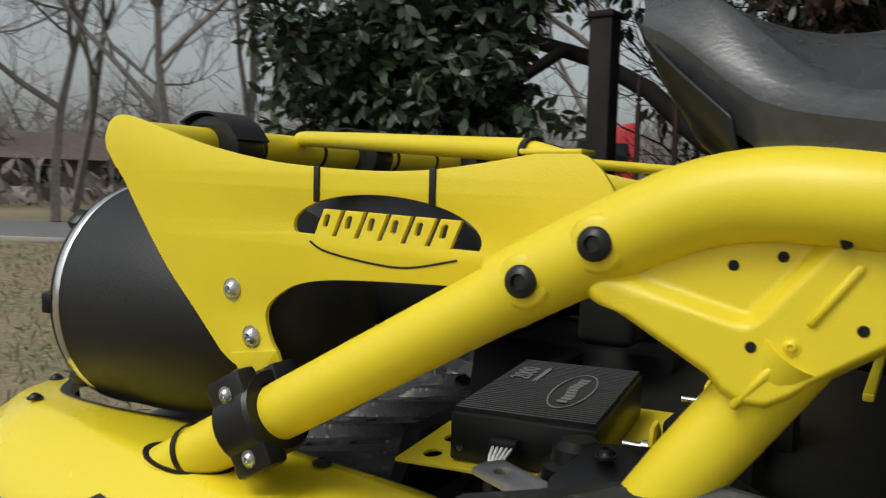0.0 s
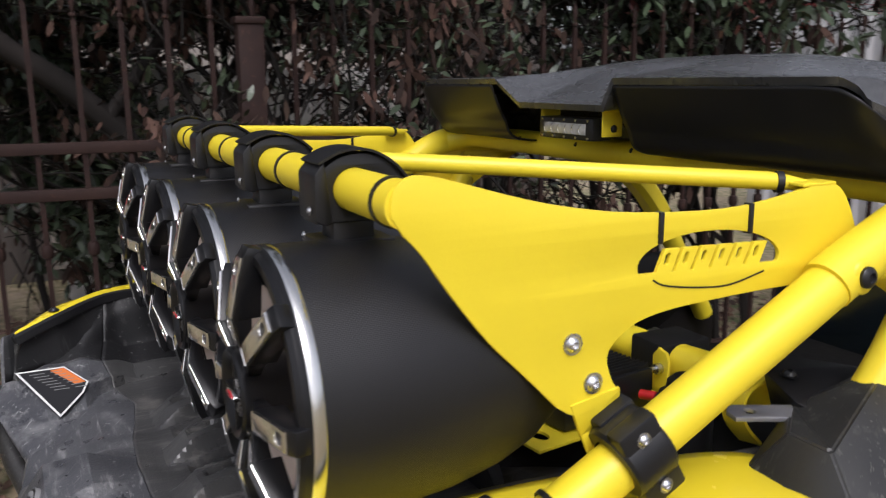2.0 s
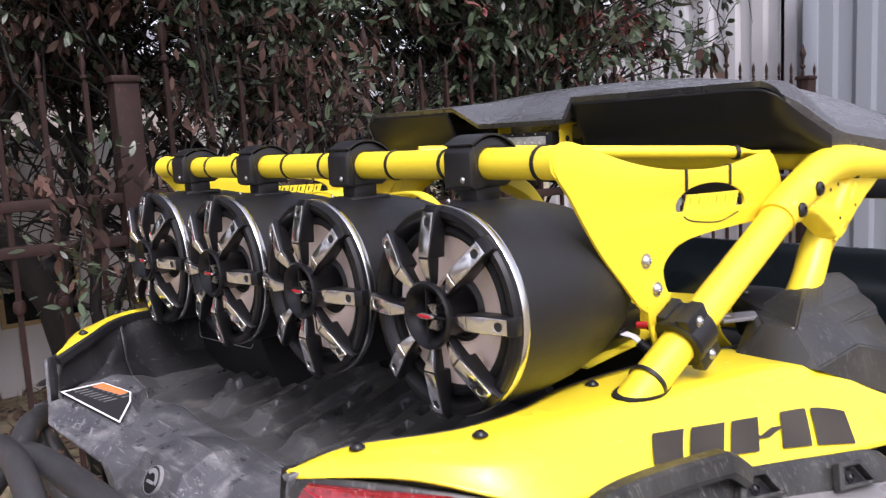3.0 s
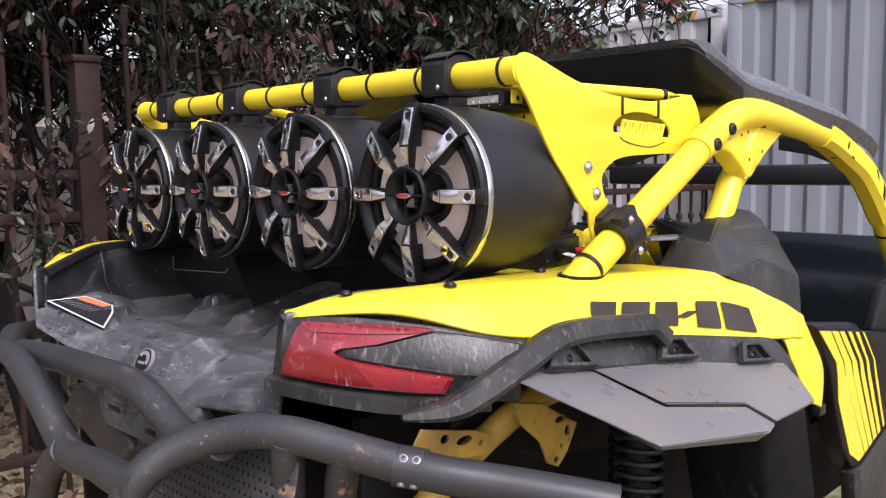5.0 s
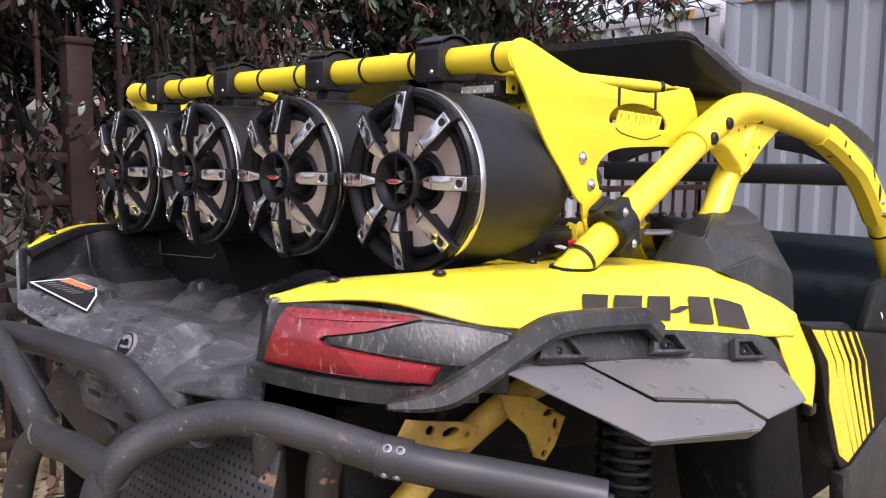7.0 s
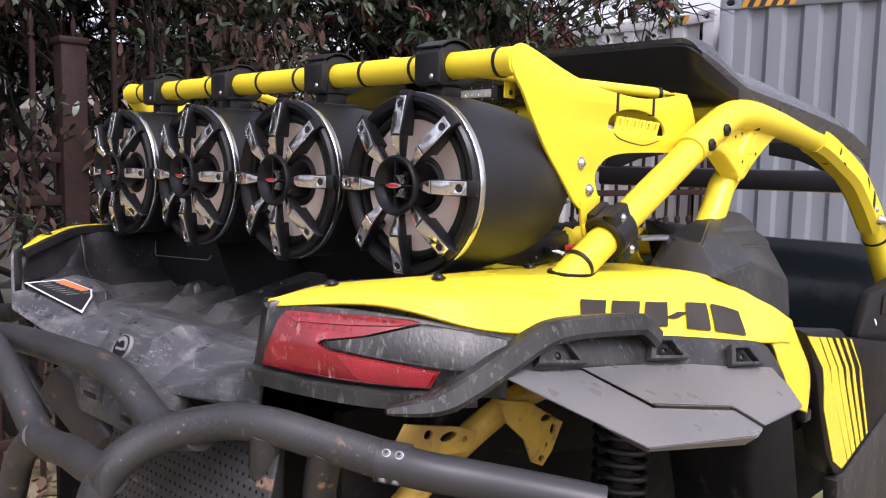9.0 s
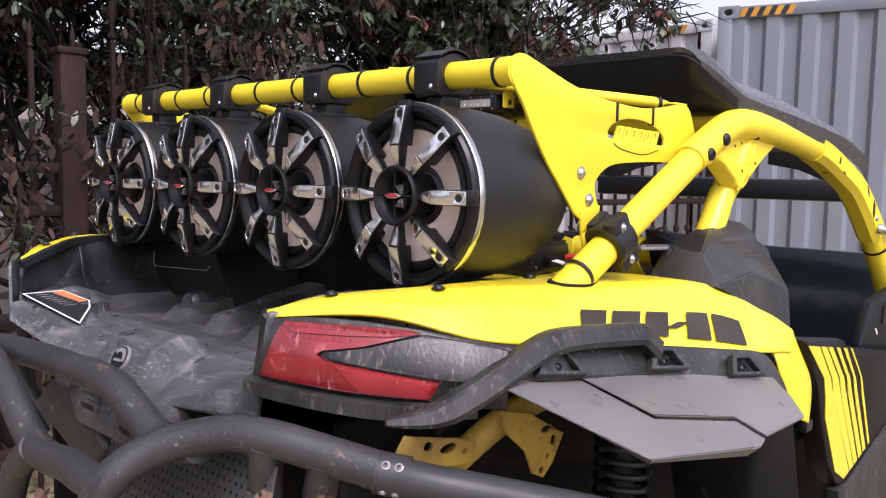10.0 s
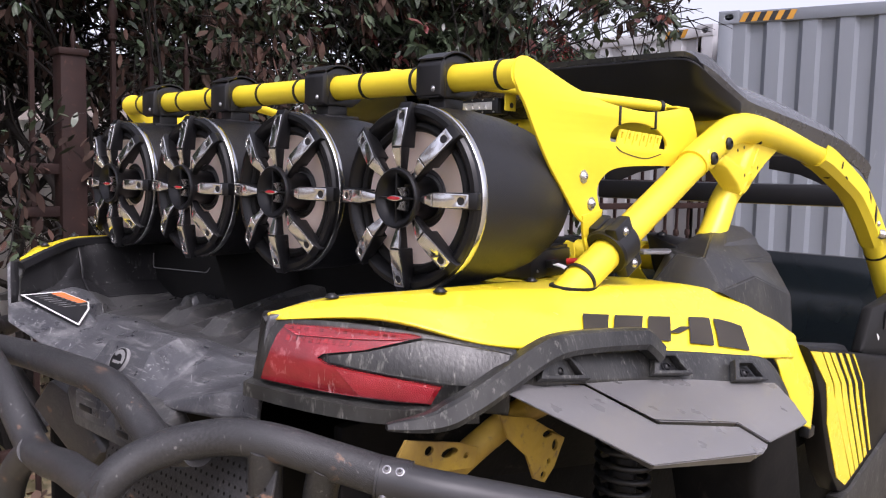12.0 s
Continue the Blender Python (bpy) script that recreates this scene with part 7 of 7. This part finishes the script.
def evergreen_tree():
    g = np.random.default_rng(21)
    t = thing("evergreen_tree", (0.75, 3.05, 0), "leaning dark-barked evergreen tree with low hanging foliage", "tree")
    trunk = [(V(p), r) for p, r in (((0.75, 3.05, 0), 0.10), ((0.55, 3.03, 0.9), 0.075), ((0.26, 3.0, 1.46), 0.060), ((0.05, 3.0, 1.66), 0.055), ((-0.16, 3.0, 1.81), 0.050), ((-0.4, 3.0, 2.03), 0.046), ((-0.70, 3.0, 2.20), 0.042), ((-1.12, 3.0, 2.34), 0.038), ((-1.4, 3.0, 2.46), 0.033), ((-2.1, 3.0, 2.62), 0.024))]
    up = [(V(p), r) for p, r in (((-0.28, 3.0, 1.93), 0.05), ((-0.12, 3.0, 2.15), 0.045), ((-0.2, 3.0, 2.7), 0.04), ((-0.3, 3.0, 3.5), 0.028))]
    limbs, tips = [trunk, up], []
    for p, d, ln in (((-0.8, 2.9, 2.25), (-0.6, -0.3, -0.2), 1.3), ((-1.3, 2.95, 2.42), (-0.6, -0.2, -0.35), 0.9), ((-1.6, 2.98, 2.52), (-0.5, 0.2, 0.2), 0.8), ((-0.5, 2.95, 2.7), (-0.6, 0.1, 0.5), 1.5), ((-0.5, 3.0, 3.2), (0.5, 0.2, 0.6), 1.4),
                     ((-1.2, 2.9, 2.45), (-0.2, 0.4, 0.6), 1.2), ((-0.5, 2.95, 2.6), (0.7, -0.1, 0.25), 1.3), ((0.22, 2.98, 1.5), (0.6, 0.1, 0.8), 1.5)):
        branch(limbs, tips, g, V(p), V(d).normalized(), ln, 0.035, 3, 3, 0.3, 0.05, 0.6, 0.6)
    edge = lambda p: p[0] + 0.97 * (p[1] - 2.5)
    limbs = limbs[:2] + [l for l in limbs[2:] if min(edge(p) for p, r in l) > -2.6 and min(p[2] for p, r in l) > 1.2]
    tips = [q for q in tips if edge(q[0]) > -2.5 and q[0][2] > 1.42]
    part("trunk", limb_mesh(limbs, 8), BARK, t, "dark leaning trunk and limbs", 60)
    pts, ways = [], []
    for p, d in tips:
        n = 3
        pts.append(np.array(p)[None] + g.normal(0, 0.06, (n, 3)))
        ways.append(np.array(d)[None] + g.normal(0, 0.6, (n, 3)))
    for (c, rr, n) in (((-1.80, 2.70, 2.20), (0.55, 0.30, 0.42), 7500), ((-1.15, 2.85, 2.10), (0.30, 0.35, 0.40), 2200), ((-1.5, 3.0, 3.0), (0.60, 0.5, 0.4), 4500), ((-0.6, 3.1, 3.3), (0.8, 0.6, 0.45), 5000), ((-1.75, 2.62, 1.72), (0.50, 0.25, 0.32), 4300)):
        k = n // 60
        cc = g.normal(0, 0.55, (k, 3)) * rr + c
        w = n // 8
        mid = cc[g.integers(0, k, w)] + g.normal(0, 0.085, (w, 3))
        mid = mid[(mid[:, 2] > 1.36 + 0.12 * np.sin(mid[:, 0] * 9)) & (mid[:, 0] + 0.97 * (mid[:, 1] - 2.5) > -2.36 + np.abs(g.normal(0, 0.25, w)) * g.choice((-0.6, 1.0), w))]
        w = len(mid)
        a = g.uniform(0, 6.283, (w, 8, 1))
        out = np.concatenate([np.cos(a), 0.6 * np.sin(a) - 0.2, 0.7 * np.sin(a) - 0.45], 2) + g.normal(0, 0.25, (w, 1, 3))
        pts.append((mid[:, None] + out * 0.012).reshape(-1, 3))
        ways.append(out.reshape(-1, 3))
    part("crown", leaves(np.concatenate(pts), np.concatenate(ways), 0.095, g, 0.25, 0.44), LEAF, t, "broad dark evergreen leaves", 0)
    return t


evergreen_tree()
shrub("shrub", (0.9, 3.0, 0), 5, 2.6, [((0.75, 2.85, 2.6), (0.7, 0.35, 0.42), 0.50), ((0.3, 2.85, 2.9), (0.7, 0.4, 0.4), 0.37)], 12500, 0.062, "tall shrub with green and hanging brown leaves behind the fence", "shrub", 0.5, 0, 3)
shrub("shrub", (2.1, 3.0, 0), 6, 2.6, [((1.9, 2.9, 2.45), (0.75, 0.4, 0.5), 0.55), ((2.1, 3.3, 1.5), (0.6, 0.3, 0.4), 0.08), ((1.9, 2.8, 2.95), (0.8, 0.45, 0.4), 0.37)], 12500, 0.060, "tall evergreen shrub with some brown leaves behind the fence", "shrub", 0.22, 10, 5)
shrub("shrub", (3.3, 2.75, 0), 6, 2.6, [((3.0, 2.75, 2.4), (0.60, 0.4, 0.5), 0.55), ((3.2, 3.0, 1.6), (0.6, 0.3, 0.4), 0.12), ((3.1, 2.5, 2.75), (0.7, 0.35, 0.35), 0.33)], 10000, 0.088, "evergreen berry shrub with red berry clusters behind the fence", "shrub", 0.08, 26, 8, 0.05, 0.35)
shrub("shrub", (3.75, 2.6, 0), 4, 2.3, [((3.55, 2.50, 2.62), (0.26, 0.25, 0.34), 0.55), ((3.6, 2.6, 1.8), (0.25, 0.3, 0.30), 0.05), ((5.20, 2.06, 2.74), (0.28, 0.10, 0.07), 0.035), ((4.6, 2.15, 2.90), (0.45, 0.20, 0.12), 0.14), ((4.15, 2.25, 2.22), (0.32, 0.12, 0.22), 0.10)], 4600, 0.105,
      "berry shrub with reddish young leaves in front of the containers", "shrub", 0.06, 30, 12, 0.14, 0.5,
      [[((3.75, 2.6, 1.6), 0.03), ((3.95, 2.4, 2.4), 0.022), ((4.6, 2.15, 2.82), 0.014), ((5.5, 2.06, 2.80), 0.005)], [((3.8, 2.5, 1.9), 0.02), ((4.1, 2.3, 2.15), 0.011), ((4.5, 2.22, 2.25), 0.004)]])


shrub("shrub", (0.15, 4.5, 0), 5, 2.6, [((0.15, 4.5, 1.5), (0.42, 0.3, 0.75), 0.6), ((0.4, 4.6, 2.5), (0.6, 0.35, 0.5), 0.4)], 8000, 0.095, "dense dark evergreen shrub in the shade behind the fence", "shrub", 0.15, 0, 31, 0.0, 0.6)


def build_shed():
    s = thing("shed", (1.6, 6.6, 0), "weathered dark shed with a pale window wall and metal roof edge", "shed")
    part("wall", box((2.3, 6.6, 1.25), (5.4, 0.12, 2.5), 0.01), mat("weathered_boards", (0.10, 0.085, 0.075), 0.9, other=(0.06, 0.05, 0.045), scale=2, stretch=(6, 6, 0.6), bump=0.5, bump_scale=30), s)
    part("side_wall", box((-0.35, 8.0, 1.25), (0.12, 2.8, 2.5), 0.01), HOUSE, s)
    part("pale_panel", box((1.7, 6.52, 1.05), (3.4, 0.04, 1.9), 0.01), CONCRETE, s, "pale painted panel")
    for x in (0.35, 0.95, 1.5):
        part("window_bar", box((x, 6.485, 1.2), (0.04, 0.03, 1.0), 0.004), mat("ochre_trim", (0.40, 0.28, 0.12), 0.6), s, "ochre window bar")
    part("window_bar", box((0.9, 6.483, 1.2), (1.3, 0.03, 0.04), 0.004), mat("ochre_trim_b", (0.40, 0.28, 0.12), 0.6), s)
    for k in range(13):
        part("board", box((0.14 + k * 0.196, 4.85 + 0.006 * (k % 3), 0.88), (0.186, 0.03, 1.74), 0.004), HOUSE, s, "pale painted board")
    ochre = mat("ochre_window_trim", (0.42, 0.30, 0.13), 0.6)
    win = part("window", box((0.98, 4.825, 0.74), (0.50, 0.02, 0.46), 0.003), GLASS_DARK, s, "small dark window with ochre bars")
    for x in (0.73, 0.98, 1.23):
        part("window_bar", box((x, 4.805, 0.74), (0.03, 0.024, 0.50), 0.003), ochre, win)
    for z in (0.50, 0.74, 0.98):
        part("window_bar", box((0.98, 4.800, z), (0.53, 0.024, 0.03), 0.003), ochre, win)
    roofp = [(-0.6 + k * 0.075, 2.55 + (0.018 if k % 2 else -0.018)) for k in range(80)]
    bm = bmesh.new()
    a = [bm.verts.new((x, 6.2, z)) for x, z in roofp]
    b = [bm.verts.new((x, 9.5, z + 0.6)) for x, z in roofp]
    for i in range(len(roofp) - 1):
        bm.faces.new((a[i], a[i + 1], b[i + 1], b[i]))
    part("roof", bm, ALLOY, s, "wavy metal roof", 50, shell=0.004)
    return s


build_shed()


def build_marker_post():
    m = thing("marker_post", (-0.53, 2.66, 0), "round marker post, red on top and white below", "marker post")
    up = Matrix.Translation((-0.53, 2.66, 0)) @ pose(0, 0, 0, 0, -90)
    part("white_pipe", moved(lathe([(0, 0.044), (0.90, 0.044)], 24), up), HOUSE, m, "scuffed white lower pipe")
    part("red_top", moved(lathe([(0.90, 0.046), (1.27, 0.046), (1.285, 0.036), (1.29, 0.0)], 24), up), RED, m, "orange-red top")
    return m


build_marker_post()


def bare_tree(at_, h, seed, r=0.22):
    g = np.random.default_rng(seed)
    t = thing("bare_tree", at_, "leafless grey winter tree with fine spreading twigs", "tree", "bare trees beyond the road")
    limbs, tips = [], []
    branch(limbs, tips, g, V(at_), V((g.normal(0, 0.08), g.normal(0, 0.08), 1)).normalized(), h * 0.5, r, 5, 3, 0.22, 0.22, 0.66, 0.55)
    part("trunk", limb_mesh(limbs, 4), BARK_PALE, t, "", 60)
    return t


for k, (x, y, h) in enumerate(((-17.5, 15.5, 13), (-24, 16, 15), (-21.5, 22, 14), (-14, 23, 13), (-30, 21, 15), (-9.5, 27, 13), (-28, 12.5, 12))):
    bare_tree((x, y, 0), h, 40 + k, 0.20 + 0.02 * (k % 3))


def far_woods():
    g = np.random.default_rng(5)
    limbs = []
    for k in range(400):
        a = radians(g.uniform(60, 175))
        d = g.uniform(48, 80)
        p = V((d * math.cos(a), d * math.sin(a), 0))
        h = g.uniform(3.5, 8)
        limbs.append([(p, 0.16), (p + V((g.normal(0, 0.4), g.normal(0, 0.4), h * 0.5)), 0.11), (p + V((g.normal(0, 0.9), g.normal(0, 0.9), h)), 0.03)])
        for j in range(8):
            s = p + V((0, 0, h * g.uniform(0.25, 0.9)))
            e = s + V((g.normal(0, 1.5), g.normal(0, 1.5), g.uniform(0.4, 2.4)))
            limbs.append([(s, 0.05), (s.lerp(e, 0.5) + V((0, 0, 0.2)), 0.035), (e, 0.012)])
            for q in range(3):
                m_ = s.lerp(e, g.uniform(0.3, 1))
                limbs.append([(m_, 0.022), (m_ + V((g.normal(0, 0.7), g.normal(0, 0.7), g.uniform(0.2, 1.2))), 0.008)])
    return tagged(part("far_woods", limb_mesh(limbs, 3), WOODS, None, "", 0), "hazy belt of bare winter woods", "woods", kind="stuff")


far_woods()


def far_brush():
    g = np.random.default_rng(15)
    n = 7000
    a = np.radians(g.uniform(60, 178, n))
    d = g.uniform(40, 62, n)
    z = np.abs(g.normal(0, 1.1, n)) * g.uniform(0.3, 1, n)
    p = np.stack([d * np.cos(a), d * np.sin(a), z], 1)
    w = g.normal(0, 0.4, (n, 3)) + [0, 0, 1]
    return tagged(part("far_brush", leaves(p, w, 0.95, g, 0.3, 0.35), WOODS, None, "", 0), "grey-brown underbrush along the wood's edge", "brush", kind="stuff")


far_brush()


def build_house():
    c = V((-41.5, 29.5, 0))
    m_ = Matrix.Translation(c) @ pose(0, 0, 0, 0, 0, 58)
    h = thing("house", tuple(c), "low white house with a long porch beyond the road", "house")
    part("wall", moved(box((0, 0, 1.2), (14, 6, 2.4), 0.02), m_), SIDING, h)
    part("roof", moved(hull([(-7.6, -4.4, 2.35), (7.6, -4.4, 2.35), (-7.6, 3.4, 2.35), (7.6, 3.4, 2.35), (-7.2, -0.4, 3.9), (7.2, -0.4, 3.9)], 0.05), m_), SHINGLE, h, "brown shingle roof")
    for k in range(7):
        part("porch_post", moved(box((-6.6 + k * 2.2, -4.2, 1.2), (0.14, 0.14, 2.4), 0.01), m_), HOUSE, h)
    part("porch_wall", moved(box((0, -4.25, 0.45), (13.6, 0.1, 0.9), 0.01), m_), HOUSE, h, "white porch rail wall")
    for k in range(4):
        w = part("window", moved(box((-4.8 + k * 3.2, -3.02, 1.45), (1.2, 0.08, 1.1), 0.01), m_), GLASS_DARK, h, "dark window")
        part("window_frame", moved(box((-4.8 + k * 3.2, -3.05, 2.04), (1.4, 0.1, 0.1), 0.01), m_), HOUSE, w)
    return h


build_house()


def build_truck():
    """A road tractor, nose to the left when seen from the lawn."""
    way = -ROAD_WAY
    side = V((-way.y, way.x, 0))
    c = V((-5.46, 17.5, 0.06))
    t = thing("truck", tuple(c), "red road tractor cab parked on the lane", "truck")
    m_ = Matrix(((way.x, side.x, 0, c.x), (way.y, side.y, 0, c.y), (0, 0, 1, c.z), (0, 0, 0, 1)))
    P = lambda nm, bm, mt, par=None, lb="": part(nm, moved(bm, m_), mt, par or t, lb)
    P("frame", box((-1.2, 0, 0.85), (6.4, 0.9, 0.3), 0.03), BLACK)
    P("cab", hull([(0.9, -1.1, 0.75), (0.9, 1.1, 0.75), (1.0, -1.1, 1.75), (1.0, 1.1, 1.75), (0.55, -1.0, 2.75), (0.55, 1.0, 2.75), (-0.3, -1.0, 2.95), (-0.3, 1.0, 2.95), (-0.45, -1.1, 0.75), (-0.45, 1.1, 0.75)], 0.06, 3), TRUCK_RED, None, "red cab")
    P("hood", hull([(0.9, -0.95, 0.8), (0.9, 0.95, 0.8), (2.5, -0.75, 0.7), (2.5, 0.75, 0.7), (0.95, -0.9, 1.75), (0.95, 0.9, 1.75), (2.35, -0.65, 1.5), (2.35, 0.65, 1.5)], 0.08, 3), TRUCK_RED, None, "red hood")
    P("side_window", box((0.25, 1.055, 2.15), (0.85, 0.05, 0.65), 0.05), GLASS_DARK, None, "dark side window")
    P("side_window", box((0.25, -1.055, 2.15), (0.85, 0.05, 0.65), 0.05), GLASS_DARK)
    P("skirt", box((0.2, 1.08, 0.62), (1.2, 0.10, 0.36), 0.03), TRUCK_RED)
    P("white_stripe", box((0.2, 1.115, 0.95), (1.1, 0.02, 0.08), 0.005), WHITE, None, "white side stripe")
    P("white_stripe", box((0.2, 1.14, 0.55), (1.0, 0.02, 0.06), 0.005), WHITE)
    P("side_mark", box((0.25, 1.10, 1.50), (0.5, 0.03, 0.14), 0.01), TAPE_ORANGE, None, "orange painted mark")
    P("fender", hull([(1.0, 0.7, 0.95), (1.25, 0.7, 1.25), (1.95, 0.7, 1.2), (2.3, 0.7, 0.9), (1.0, 1.1, 0.95), (1.25, 1.1, 1.22), (1.95, 1.08, 1.17), (2.3, 1.0, 0.9)], 0.05), TRUCK_RED)
    for x, y in ((1.6, 0.95), (1.6, -0.95), (-2.6, 0.9), (-2.6, -0.9), (-3.9, 0.9), (-3.9, -0.9)):
        w = P("wheel", moved(lathe([(-0.14, 0.30), (-0.16, 0.44), (-0.12, 0.51), (0.12, 0.51), (0.16, 0.44), (0.14, 0.30)], 32, closed=True), Matrix.Translation((x, y, 0.51)) @ pose(0, 0, 0, 0, 0, 90)), BLACK_RUBBER, None, "black truck tyre")
        P("rim", moved(lathe([(-0.13, 0.31), (0.10, 0.31), (0.05, 0.2), (0.05, 0.12), (0.12, 0.1), (0.12, 0)], 24), Matrix.Translation((x, y, 0.51)) @ pose(0, 0, 0, 0, 0, 90)), STEEL, w, "pale steel rim")
    P("rear_deck", box((-3.2, 0, 1.05), (2.2, 1.0, 0.12), 0.02), BLACK)
    P("fuel_tank", moved(lathe([(-0.6, 0), (-0.6, 0.28), (0.6, 0.28), (0.6, 0)], 20), Matrix.Translation((-1.2, 0.95, 0.6))), STEEL)
    return t


build_truck()

# fallen leaves along the fence and on the lawn
n = 7000
lp = np.stack([rng.uniform(-2.5, 5, n), rng.uniform(1.2, 5.5, n), rng.uniform(0.005, 0.06, n)], 1)
lw = rng.normal(0, 1, (n, 3)) * (1, 1, 0.15)
tagged(part("leaf_litter", leaves(lp, lw, 0.075, rng, 0.2, 0.5), LITTER, None, "", 0), "brown fallen leaves under the fence and shrubs", "leaf litter", kind="stuff")
n = 26000
gp = np.stack([rng.uniform(-16, 2, n), rng.uniform(2.0, 15, n), np.zeros(n)], 1)
gw = rng.normal(0, 0.35, (n, 3)) + [0, 0, 0.8]
DRY = mat("dry_grass_blade", (0.20, 0.150, 0.098), 0.9, other=(0.12, 0.125, 0.055), scale=0.5, share=0.6, per_island=0.2)
tagged(part("dry_grass", leaves(gp, gw, 0.10, rng, 0.5, 0.12), DRY, None, "", 0), "short dry lawn grass", "grass", kind="stuff")
g2 = np.random.default_rng(77)
p2 = g2.normal(0, 0.16, (260, 3)) * (1, 1, 0.5) + (-4.1, 7.5, 0.12)
weed = thing("weed_clump", (-4.1, 7.5, 0), "small green weed clump on the lawn", "weed")
part("leaves", leaves(p2, g2.normal(0, 0.6, (260, 3)) + [0, 0, 0.6], 0.16, g2), LEAF, weed, "", 0)
inlet = thing("drain_inlet", (-4.0, 13.4, 0), "pale concrete drain inlet beside the lane", "drain")
part("hood", hull([(-5.2, 13.0, 0), (-2.6, 14.4, 0), (-4.9, 14.6, 0.30), (-3.2, 15.2, 0.30), (-5.6, 13.9, 0), (-3.0, 15.6, 0)], 0.03), CONCRETE, inlet)
part("mouth", hull([(-4.5, 13.25, 0.03), (-3.6, 13.75, 0.03), (-4.35, 13.55, 0.14), (-3.7, 13.92, 0.14)], 0.01), BLACK, inlet)
